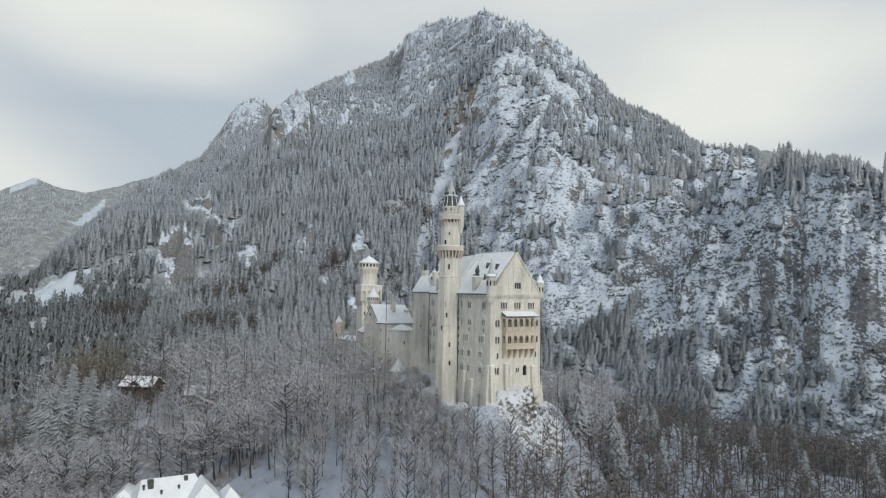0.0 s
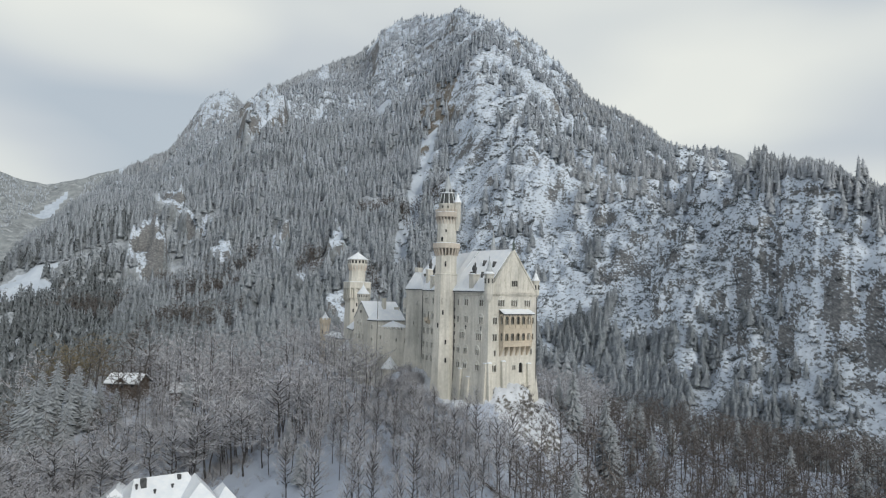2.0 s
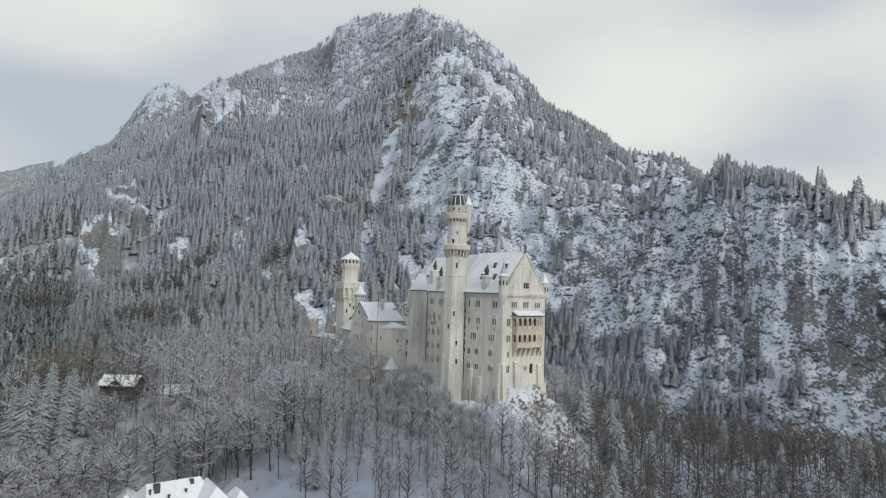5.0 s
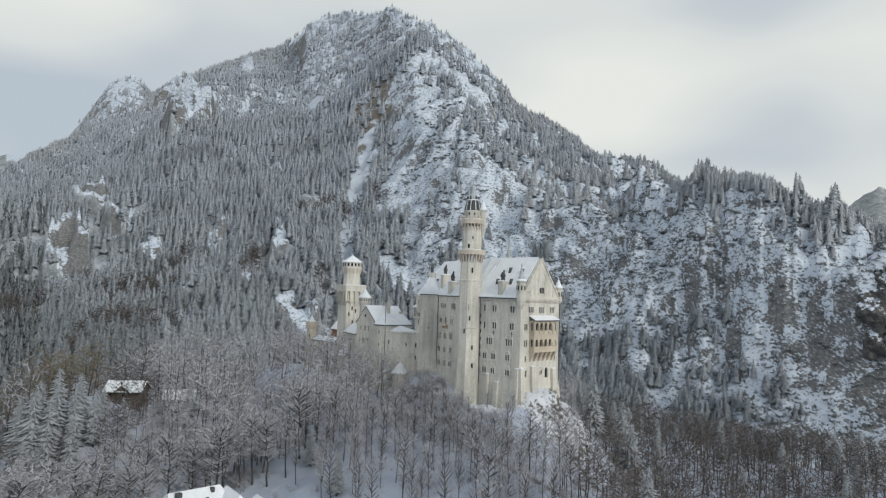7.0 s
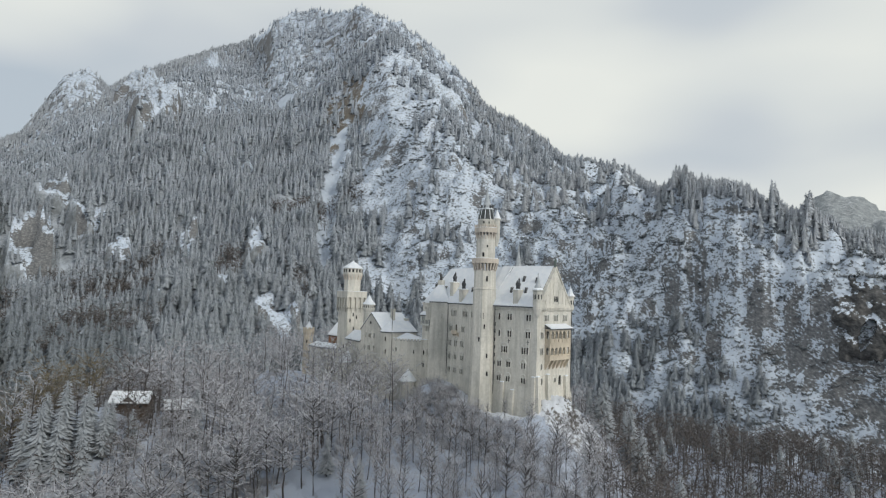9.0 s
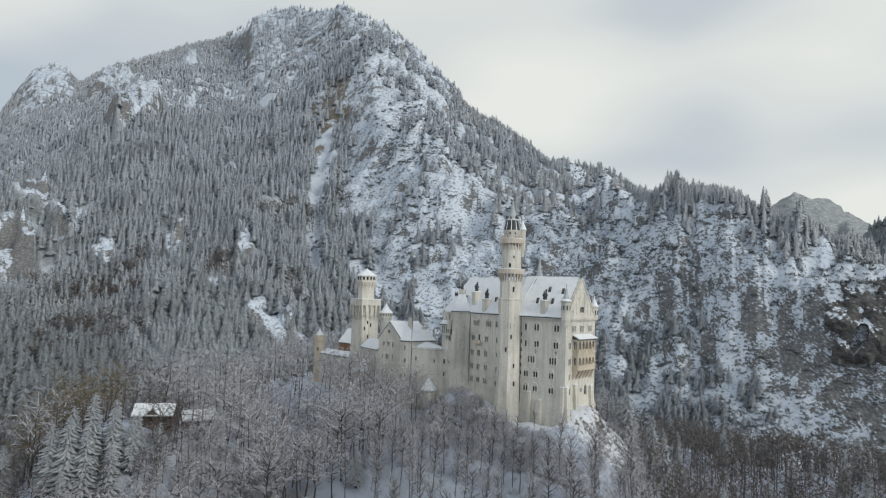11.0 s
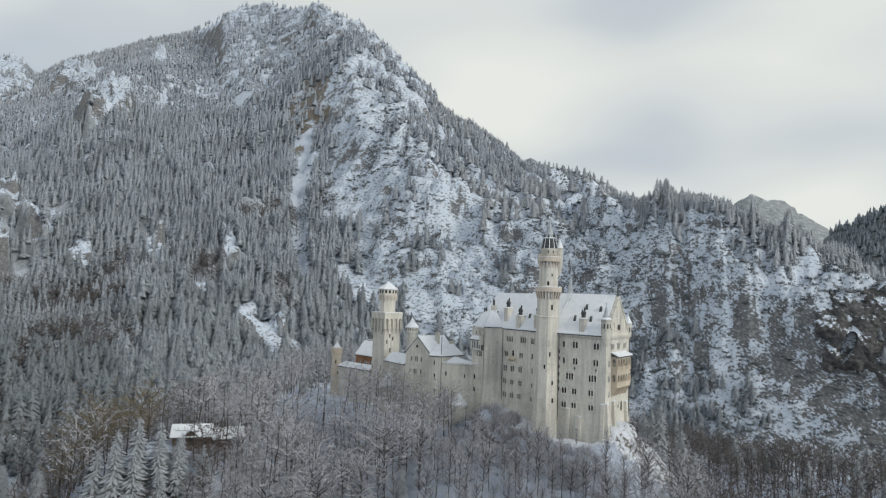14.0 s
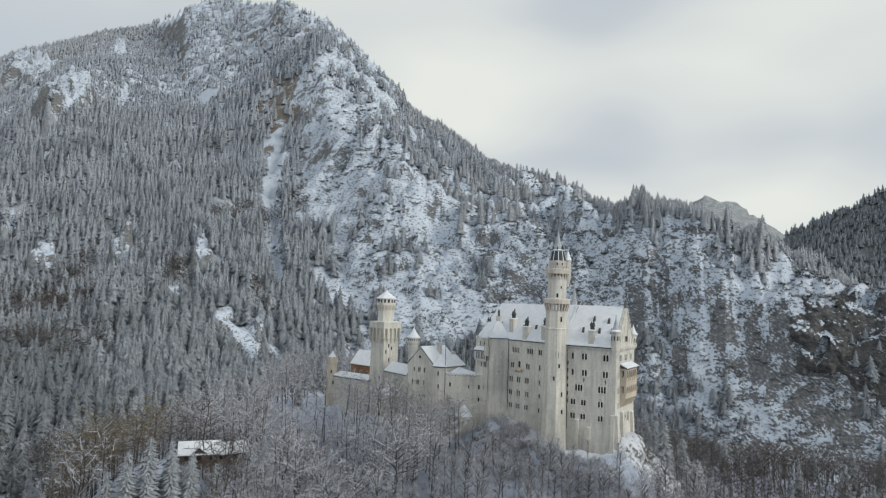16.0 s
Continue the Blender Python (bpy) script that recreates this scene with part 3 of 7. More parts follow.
def cave_cliff():
    """A bulging rock face over the gorge with a tall slanting cave mouth in it, broken off raggedly at its rim."""
    bm = bmesh.new()
    us, vs = np.arange(-24, 42, 0.7), np.arange(4, 74, 0.7)
    u, v = np.meshgrid(us, vs)
    edge = np.hypot((u - 7 + 0.30 * (v - 38)) / 27, (v - 38) / 29) + 0.55 * fractal(u, v, 17, 4, 830)
    back = np.interp(v, [0, 14, 36, 70, 90], [444, 446, 452.5, 468, 476])
    r = back - 8 * np.clip(1 - edge, 0, 1) + 14 * np.clip(edge - 0.8, 0, 1)
    r = r + fractal(u, v, 16, 4, 810) * 7 + fractal(u + 0.5 * v, v * 0.5 - 0.2 * u, 9, 3, 820, True) * 2.6
    th = np.radians(79.3) + u / 447.0
    verts = [[bm.verts.new((PX + r[i, j] * math.sin(th[i, j]), PY + r[i, j] * math.cos(th[i, j]), v[i, j])) for j in range(len(us))] for i in range(len(vs))]
    ring = set()
    for i in range(len(vs) - 1):
        for j in range(len(us) - 1):
            du, dv = us[j] + 5.0 - 0.30 * (vs[i] - 33), vs[i] - 33
            if (du / (2.2 + 0.14 * (vs[i] - 24))) ** 2 + (dv / 9.5) ** 2 < 1 and vs[i] > 23:
                ring.update(((i, j), (i + 1, j), (i, j + 1), (i + 1, j + 1)))
            elif edge[i, j] < 1.0:
                bm.faces.new((verts[i][j], verts[i][j + 1], verts[i + 1][j + 1], verts[i + 1][j]))
    mouth = {verts[i][j] for i, j in ring}
    rim = [e for e in bm.edges if e.is_boundary and e.verts[0] in mouth and e.verts[1] in mouth]
    inner = {}
    for w in {w for e in rim for w in e.verts}:
        inner[w] = bm.verts.new((w.co.x + 11, w.co.y + 2, 33 + (w.co.z - 33) * 0.75))
    bottoms = []
    for e in rim:
        a, b = e.verts
        bm.faces.new((a, b, inner[b], inner[a]))
        bottoms.append(bm.edges.get((inner[a], inner[b])))
    bmesh.ops.holes_fill(bm, edges=bottoms, sides=0)
    lone = [w for w in bm.verts if not w.link_faces]
    bmesh.ops.delete(bm, geom=lone, context="VERTS")
    bmesh.ops.recalc_face_normals(bm, faces=bm.faces)
    me = bpy.data.meshes.new("cave_cliff")
    bm.to_mesh(me)
    bm.free()
    me.materials.append(CAVE_ROCK)
    tagged(new("cave_cliff", me), "weathered ochre grey cliff with a dark cave mouth", "cliff", kind="structure")


cave_cliff()

# ---- building helpers ----
def part(name, bm, mat, parent=None, label="", smooth=False):
    """One mesh object from a bmesh, under a thing or a part."""
    me = bpy.data.meshes.new(name)
    if smooth:
        for f in bm.faces:
            f.smooth = True
    bm.to_mesh(me)
    bm.free()
    me.materials.append(mat)
    ob = new(name, me)
    if parent:
        ob.parent = parent
    if label:
        ob["label"] = label
    return ob


def shared(name, me, parent, m=None):
    """One more piece on a mesh that others use as well."""
    ob = new(name, me)
    ob.parent = parent
    if m is not None:
        ob.matrix_basis = m
    return ob


def thing(name, label, category, m=None, group=""):
    e = tagged(new(name), label, category, group)
    e.empty_display_size = 0.5
    if m is not None:
        e.matrix_basis = m
    return e


def poly(bm, pts):
    return bm.faces.new([bm.verts.new(p) for p in pts])


def prism(bm, foot, z0, z1, top=None, cap=True):
    """A column over a polygon, its head drawn to another polygon where given."""
    top = top or foot
    a = [bm.verts.new((x, y, z0)) for x, y in foot]
    b = [bm.verts.new((x, y, z1)) for x, y in top]
    k = len(a)
    for i in range(k):
        bm.faces.new((a[i], a[(i + 1) % k], b[(i + 1) % k], b[i]))
    if cap:
        bm.faces.new(b)
        bm.faces.new(a[::-1])
    return bm


def ring(cx, cy, r, k, turn=0.0):
    return [(cx + r * math.cos(turn + 2 * math.pi * i / k), cy + r * math.sin(turn + 2 * math.pi * i / k)) for i in range(k)]


def lathe(bm, cx, cy, profile, k=24, turn=0.0):
    """Rings of (radius, z), joined; a zero radius closes to a point."""
    prev = None
    for r, z in profile:
        cur = [bm.verts.new((cx, cy, z))] if r <= 0 else [bm.verts.new((x, y, z)) for x, y in ring(cx, cy, r, k, turn)]
        if prev is not None:
            for i in range(k):
                j = (i + 1) % k
                if len(prev) == 1 and len(cur) == 1:
                    break
                if len(cur) == 1:
                    bm.faces.new((prev[i], prev[j], cur[0]))
                elif len(prev) == 1:
                    bm.faces.new((prev[0], cur[j], cur[i]))
                else:
                    bm.faces.new((prev[i], prev[j], cur[j], cur[i]))
        prev = cur
    return bm


def box(bm, x0, y0, z0, x1, y1, z1):
    return prism(bm, [(x0, y0), (x1, y0), (x1, y1), (x0, y1)], z0, z1)


def block(name, foot, z0, z1, mat, parent, label=""):
    return part(name, prism(bmesh.new(), foot, z0, z1), mat, parent, label)


def wall_panel(p0, p1, z0, z1, openings=(), side=1, thick=0.9, reveal=0.45, bm=None, back=True):
    """An upright wall from p0 to p1 with real openings (u, z of the middle, width, height, arched). It faces left of its run, or right with side=-1."""
    bm = bm or bmesh.new()
    a, b = Vector((p0[0], p0[1], 0)), Vector((p1[0], p1[1], 0))
    size = (b - a).length
    d = (b - a) / size
    n = Vector((-d.y, d.x, 0)) * side

    def at(u, z, back=0.0):
        return a + d * u + Vector((0, 0, z)) - n * back

    def face(*pts):
        pts = pts if side < 0 else pts[::-1]
        return poly(bm, pts)

    holes = [(u - w / 2, u + w / 2, z - h / 2, z + h / 2, arch) for u, z, w, h, arch in openings]
    us = sorted({0.0, size, *(v for q in holes for v in q[:2])})
    zs = sorted({z0, z1, *(v for q in holes for v in q[2:4])})
    for u0, u1 in zip(us, us[1:]):
        um, start = (u0 + u1) / 2, None
        for k, (za, zb) in enumerate(zip(zs, zs[1:])):
            zm = (za + zb) / 2
            if any(q[0] < um < q[1] and q[2] < zm < q[3] for q in holes):
                if start is not None:
                    face(at(u0, start), at(u1, start), at(u1, za), at(u0, za))
                start = None
            elif start is None:
                start = za
        if start is not None:
            face(at(u0, start), at(u1, start), at(u1, z1), at(u0, z1))
    for u0, u1, za, zb, arch in holes:
        w = u1 - u0
        spring = zb - w / 2 if arch else zb
        face(at(u0, za, reveal), at(u0, za), at(u0, spring), at(u0, spring, reveal))
        face(at(u1, za), at(u1, za, reveal), at(u1, spring, reveal), at(u1, spring))
        face(at(u0, za, reveal), at(u1, za, reveal), at(u1, za), at(u0, za))
        if arch:
            arc = [(u0 + w / 2 - w / 2 * math.cos(math.pi * k / 6), spring + w / 2 * math.sin(math.pi * k / 6)) for k in range(7)]
            for (ua, va), (ub, vb) in zip(arc, arc[1:]):
                face(at(ua, va, reveal), at(ua, va), at(ub, vb), at(ub, vb, reveal))
                corner = (u0, zb) if ub <= u0 + w / 2 + 1e-6 else (u1, zb)
                face(at(ub, vb), at(ua, va), at(*corner))
        else:
            face(at(u0, zb), at(u1, zb), at(u1, zb, reveal), at(u0, zb, reveal))
    if not back:
        return bm
    face(at(size, z0, thick), at(0, z0, thick), at(0, z1, thick), at(size, z1, thick))
    face(at(0, z1), at(size, z1), at(size, z1, thick), at(0, z1, thick))
    return bm


def lights(groups):
    """Window groups (u, z, count, width, height) to single arched openings."""
    out = []
    for u, z, count, w, h in groups:
        gap = 0.26
        span = count * w + (count - 1) * gap
        out += [(u - span / 2 + w / 2 + k * (w + gap), z, w, h, True) for k in range(count)]
    return out


WINDOW_MESH = {}


def window_at(p0, p1, opening, parent, side=1, depth=0.4):
    """A glazed casement in an opening: frame with a transom, and the pane behind it."""
    u, z, w, h, arch = opening
    key = (round(w, 2), round(h, 2))
    if key not in WINDOW_MESH:
        f = bmesh.new()
        t = 0.07
        box(f, -w / 2, -0.04, -h / 2, -w / 2 + t, 0.04, h / 2)
        box(f, w / 2 - t, -0.04, -h / 2, w / 2, 0.04, h / 2)
        box(f, -w / 2 + t, -0.04, -h / 2, w / 2 - t, 0.04, -h / 2 + t)
        box(f, -w / 2 + t, -0.035, h * 0.12, w / 2 - t, 0.035, h * 0.12 + 0.06)
        fm = bpy.data.meshes.new("window")
        f.to_mesh(fm)
        f.free()
        fm.materials.append(WOOD)
        g = bmesh.new()
        box(g, -w / 2, 0.05, -h / 2, w / 2, 0.09, h / 2)
        gm = bpy.data.meshes.new("pane")
        g.to_mesh(gm)
        g.free()
        gm.materials.append(GLASS)
        s, k = bmesh.new(), 0.2
        arc = [(-w / 2, -h / 2)] + [(-w / 2 * math.cos(math.pi * i / 6), h / 2 - w / 2 + w / 2 * math.sin(math.pi * i / 6)) for i in range(7)] + [(w / 2, -h / 2)]
        out = [(-w / 2 - k, -h / 2)] + [(-(w / 2 + k) * math.cos(math.pi * i / 6), h / 2 - w / 2 + (w / 2 + k) * math.sin(math.pi * i / 6)) for i in range(7)] + [(w / 2 + k, -h / 2)]
        rows = [[s.verts.new((x, y, z)) for x, z in pts] for pts, y in ((arc, -depth), (arc, -depth - 0.11), (out, -depth - 0.11), (out, -depth + 0.02))]
        for lo, hi in zip(rows, rows[1:]):
            for i in range(8):
                s.faces.new((lo[i], lo[i + 1], hi[i + 1], hi[i]))
        bmesh.ops.recalc_face_normals(s, faces=s.faces)
        sm = bpy.data.meshes.new("surround")
        s.to_mesh(sm)
        s.free()
        sm.materials.append(DRESSED)
        v = prism(bmesh.new(), [(-w / 2 - k, -depth - 0.24), (w / 2 + k, -depth - 0.24), (w / 2 + k, -0.06), (-w / 2 - k, -0.06)], -h / 2 - 0.10, -h / 2 + 0.13, [(-w / 2 - k + 0.08, -depth - 0.16), (w / 2 + k - 0.08, -depth - 0.16), (w / 2 + k - 0.08, -0.06), (-w / 2 - k + 0.08, -0.06)])
        vm = bpy.data.meshes.new("sill")
        v.to_mesh(vm)
        v.free()
        vm.materials.append(LIMESTONE)
        WINDOW_MESH[key] = (fm, gm, sm, vm)
    a, b = Vector((*p0, 0)), Vector((*p1, 0))
    d = (b - a).normalized()
    n = Vector((-d.y, d.x, 0)) * side
    spot = a + d * u - n * depth
    turn = math.degrees(math.atan2(n.x, -n.y))
    win = shared("window", WINDOW_MESH[key][0], parent, pose(spot.x, spot.y, z, 0, 0, turn))
    shared("pane", WINDOW_MESH[key][1], win)
    shared("surround", WINDOW_MESH[key][2], win)
    shared("sill", WINDOW_MESH[key][3], win)


def hood_at(p0, p1, group, parent, side=1):
    """The round relieving arch that stands proud over a group of lights."""
    u, z, count, w, h = group
    half = (count * w + (count - 1) * 0.26) / 2 + 0.32
    foot = z + h / 2 - w * 0.5
    rise = min(half, 1.15) + 0.25
    a, b = Vector((*p0, 0)), Vector((*p1, 0))
    d = (b - a).normalized()
    n = Vector((-d.y, d.x, 0)) * side
    bm = bmesh.new()
    rows = []
    for grow, out in ((0.0, -0.02), (0.0, 0.16), (0.2, 0.16), (0.2, -0.02)):
        rows.append([bm.verts.new(a + d * (u - (half + grow) * math.cos(math.pi * i / 10)) + n * out + Vector((0, 0, foot + (rise + grow) * math.sin(math.pi * i / 10)))) for i in range(11)])
    for lo, hi in zip(rows, rows[1:]):
        for i in range(10):
            bm.faces.new((lo[i], lo[i + 1], hi[i + 1], hi[i]))
    for i in (0, 10):
        bm.faces.new([r[i] for r in rows])
    bmesh.ops.recalc_face_normals(bm, faces=bm.faces)
    part("hood", bm, DRESSED, parent)


def facade(p0, p1, z0, z1, groups, mat, parent, side=1, glazed=True, label=""):
    ops = lights(groups)
    part("wall", wall_panel(p0, p1, z0, z1, ops, side), mat, parent, label)
    if glazed:
        for o in ops:
            window_at(p0, p1, o, parent, side)
        for g in groups:
            if g[2] > 1:
                hood_at(p0, p1, g, parent, side)


def hood(p0, p1, groups, mat, parent, side=1):
    """Shallow round arches over window groups."""
    a, b = Vector((*p0, 0)), Vector((*p1, 0))
    d = (b - a).normalized()
    n = Vector((-d.y, d.x, 0)) * side
    for u, z, count, w, h in groups:
        r = (count * w + (count - 1) * 0.26) / 2 + 0.28
        bm = bmesh.new()
        mid = z + h / 2 - r * 0.62
        pts = []
        for k in range(9):
            an = math.pi * k / 8
            for rr in (r, r + 0.22):
                for back in (-0.14, 0.0):
                    q = a + d * (u - rr * math.cos(an)) - n * back
                    pts.append(bm.verts.new((q.x, q.y, mid + rr * math.sin(an))))
        for k in range(8):
            o, e = k * 4, k * 4 + 4
            for i, j in ((0, 2), (2, 3), (0, 1)):
                bm.faces.new((pts[o + i], pts[o + j], pts[e + j], pts[e + i]))
        bmesh.ops.recalc_face_normals(bm, faces=bm.faces)
        part("hood_mould", bm, mat, parent)


def band(foot, z, tall, out, mat, parent, name="string_course"):
    """A moulding that runs round a polygon."""
    c = Vector((sum(p[0] for p in foot) / len(foot), sum(p[1] for p in foot) / len(foot)))
    big = []
    k = len(foot)
    for i in range(k):
        p, q, r = Vector(foot[i - 1]), Vector(foot[i]), Vector(foot[(i + 1) % k])
        d1, d2 = (q - p).normalized(), (r - q).normalized()
        n1, n2 = Vector((d1.y, -d1.x)), Vector((d2.y, -d2.x))
        if n1.dot(q - c) < 0:
            n1, n2 = -n1, -n2
        m = (n1 + n2) / max(0.4, 1 + n1.dot(n2))
        big.append((q.x + m.x * out, q.y + m.y * out))
    return part(name, prism(bmesh.new(), big, z, z + tall), mat, parent)


def grown(foot, out):
    c = Vector((sum(p[0] for p in foot) / len(foot), sum(p[1] for p in foot) / len(foot)))
    return [tuple(c + (Vector(p) - c) * (1 + out / (Vector(p) - c).length)) for p in foot]


def slab(bm, pts, thick):
    """A sloping plate: the polygon and its copy below."""
    top = [bm.verts.new(p) for p in pts]
    low = [bm.verts.new((p[0], p[1], p[2] - thick)) for p in pts]
    bm.faces.new(top)
    bm.faces.new(low[::-1])
    k = len(pts)
    for i in range(k):
        bm.faces.new((top[i], low[i], low[(i + 1) % k], top[(i + 1) % k]))
    bmesh.ops.recalc_face_normals(bm, faces=bm.faces)
    return bm


def snow_roof(parent, faces, slate_thick=0.3, snow_thick=0.32, label="thick snow on dark slates"):
    """Each roof plane: a slate plate with a plate of snow on it."""
    for pts in faces:
        r = part("roof", slab(bmesh.new(), pts, slate_thick), SLATE, parent, "dark slate roof plane")
        c = sum((Vector(p) for p in pts), Vector()) / len(pts)
        up = [tuple(c + (Vector(p) - c) * 0.992 + Vector((0, 0, snow_thick + 0.004))) for p in pts]
        part("snow", slab(bmesh.new(), up, snow_thick), ROOF_SNOW, r, label)


# ---- the palace: main block, angled second block, bay, loggia ----
W, EAVE, RIDGE, AX = 21.2, 45.7, 59.4, 10.55
ROW = (42.0, 36.4, 31.15, 26.2, 21.4)     # the middles of the window rows
palace = thing("palace", "tall pale limestone palace with a snow-covered gabled roof", "palace")
MAIN = [(0, 0), (0, 22), (W, 22), (W, 0)]
north = [(15.4, ROW[0], 1, 0.8, 2.3), (11.15, ROW[0], 2, 0.8, 2.3), (3.5, ROW[0], 2, 0.8, 2.3),
         (15.3, ROW[1], 1, 0.8, 2.3), (11.05, ROW[1], 2, 0.75, 2.3), (3.6, ROW[1], 2, 0.75, 2.3),
         (13.0, ROW[2], 3, 0.72, 2.4), (4.7, ROW[2], 3, 0.72, 2.4),
         (15.0, ROW[3], 2, 0.72, 2.1), (11.25, ROW[3], 2, 0.72, 2.1), (5.2, ROW[3], 2, 0.72, 2.1),
         (15.05, ROW[4], 2, 0.72, 2.0), (11.35, ROW[4], 2, 0.72, 2.0), (5.15, ROW[4], 2, 0.72, 2.0), (11.3, 18.6, 1, 0.6, 0.7)]
facade((0, 0), (0, 22), 6, EAVE, north, LIMESTONE, palace)
hood((0, 0), (0, 22), north[:3] + north[9:12], LIMESTONE, palace)
stairs = [(17.15, z, 1, 0.45, 1.2) for z in (39.4, 37.0, 34.2, 31.6, 29.0, 26.4)]
for u, z, c, w, h in stairs:
    part("loophole", prism(bmesh.new(), [(-0.06, u - 0.25), (0.3, u - 0.25), (0.3, u + 0.25), (-0.06, u + 0.25)], z - 0.6, z + 0.6), GLASS, palace)
west = [(5.3, ROW[0], 3, 0.7, 2.2), (10.9, ROW[0], 3, 0.7, 2.2), (16.8, ROW[0], 3, 0.7, 2.2),
        (2.75, ROW[1], 2, 0.72, 2.3), (2.8, ROW[2], 2, 0.72, 2.3), (2.9, ROW[3], 1, 0.75, 2.0), (19.4, ROW[1], 1, 0.8, 2.2), (19.4, ROW[2], 1, 0.8, 2.2), (18.8, ROW[3], 1, 0.7, 2.0),
        (2.6, ROW[4], 2, 0.9, 2.3), (7.0, ROW[4], 2, 0.75, 2.1), (11.2, ROW[4], 2, 0.6, 1.6), (14.2, 20.9, 1, 1.7, 4.1),
        *[(6.1 + 2.4 * k, z, 1, 1.0, 2.5) for k in range(5) for z in (30.9, 36.3)]]
facade((0, 0), (W, 0), 6, EAVE, west, LIMESTONE, palace, -1)
facade((W, 0), (W, 22), 6, EAVE, [(4 + 5 * k, z, 2, 0.75, 2.2) for k in range(4) for z in ROW[:4]], LIMESTONE, palace, -1, False)
# the gable above the eaves, with its stepped blind arches
bm = bmesh.new()
prism(bm, [(0.35, 0), (W - 0.35, 0), (W - 0.35, 0.8), (0.35, 0.8)], EAVE, RIDGE - 0.5, [(AX - 0.1, 0), (AX + 0.1, 0), (AX + 0.1, 0.8), (AX - 0.1, 0.8)])
part("gable", bm, LIMESTONE, palace)
ops = lights([(11.0, 48.4, 3, 0.62, 1.9)])
for o in ops:
    bm = prism(bmesh.new(), [(o[0] - 0.31, -0.06), (o[0] + 0.31, -0.06), (o[0] + 0.31, 0.2), (o[0] - 0.31, 0.2)], 47.5, 49.35)
    part("gable_window", bm, GLASS, palace)
hood((0, 0), (W, 0), [(11.0, 50.6, 3, 0.75, 6.4), (8.1, 49.6, 1, 1.1, 5.0), (14.0, 49.6, 1, 1.1, 5.0), (5.7, 48.0, 1, 1.0, 3.2), (16.3, 48.0, 1, 1.0, 3.2), (3.7, 47.0, 1, 0.8, 1.6), (18.2, 47.0, 1, 0.8, 1.6), (10.6, 53.6, 1, 0.9, 4.0)], LIMESTONE, palace, -1)
for x, za, zb in ((9.3, 46.9, 53.4), (12.6, 46.9, 53.4), (7.2, 46.9, 51.0), (14.9, 46.9, 51.0), (4.9, 46.6, 48.6), (17.1, 46.6, 48.6)):
    part("pilaster", box(bmesh.new(), x - 0.17, -0.16, za, x + 0.17, 0.02, zb), LIMESTONE, palace)
for sx in (-1, 1):
    foot = [(AX + sx * (W / 2 + 0.15), EAVE - 0.1), (AX, RIDGE + 0.1), (AX, RIDGE - 0.75), (AX + sx * (W / 2 - 0.55), EAVE - 0.1)]
    bm = bmesh.new()
    f = [bm.verts.new((x, -0.3, z)) for x, z in foot]
    b = [bm.verts.new((x, 0.9, z)) for x, z in foot]
    bm.faces.new(f), bm.faces.new(b[::-1])
    for i in range(4):
        bm.faces.new((f[i], b[i], b[(i + 1) % 4], f[(i + 1) % 4]))
    bmesh.ops.recalc_face_normals(bm, faces=bm.faces)
    part("coping", bm, LIMESTONE, palace)
band(MAIN, 35.05, 0.22, 0.12, LIMESTONE, palace)
band(MAIN, EAVE - 0.75, 0.4, 0.22, LIMESTONE, palace, "cornice")
band(MAIN, EAVE - 0.35, 0.33, 0.42, LIMESTONE, palace, "cornice")
dentil = box(bmesh.new(), -0.16, -0.14, -0.3, 0.16, 0.14, 0.3)
dm = bpy.data.meshes.new("dentil")
dentil.to_mesh(dm)
dentil.free()
dm.materials.append(LIMESTONE)
for k in range(32):
    shared("dentil", dm, palace, pose(0.6 + k * 0.65, -0.16, EAVE - 1.1))
for k in range(24):
    shared("dentil", dm, palace, pose(-0.16, 1.8 + k * 0.65, EAVE - 1.1, 0, 0, 90))
part("plinth", prism(bmesh.new(), grown(MAIN, 1.7), 4, 19.6, grown(MAIN, 0.03)), LIMESTONE, palace)
for x, z in ((0.4, 23.2), (6.2, 23.6), (17.5, 22.4)):
    b = part("buttress", prism(bmesh.new(), [(x - 1.0, -2.0), (x + 0.9, -2.0), (x + 0.9, 0.05), (x - 1.0, 0.05)], 5, z, [(x - 0.8, -0.9), (x + 0.7, -0.9), (x + 0.7, 0.05), (x - 0.8, 0.05)]), LIMESTONE, palace)
    part("snow", prism(bmesh.new(), [(x - 0.85, -1.0), (x + 0.75, -1.0), (x + 0.75, -0.05), (x - 0.85, -0.05)], z + 0.004, z + 0.35, [(x - 0.6, -0.75), (x + 0.5, -0.75), (x + 0.5, -0.05), (x - 0.6, -0.05)]), ROOF_SNOW, b, "cap of snow")
for y, z in ((0.7, 23.0), (13.2, 20.2), (9.0, 18.0)):
    b = part("buttress", prism(bmesh.new(), [(-1.9, y - 0.8), (0.05, y - 0.8), (0.05, y + 0.8), (-1.9, y + 0.8)], 5, z, [(-0.75, y - 0.6), (0.05, y - 0.6), (0.05, y + 0.6), (-0.75, y + 0.6)]), LIMESTONE, palace)
    part("snow", prism(bmesh.new(), [(-0.8, y - 0.62), (-0.05, y - 0.62), (-0.05, y + 0.62), (-0.8, y + 0.62)], z + 0.004, z + 0.3), ROOF_SNOW, b, "cap of snow")
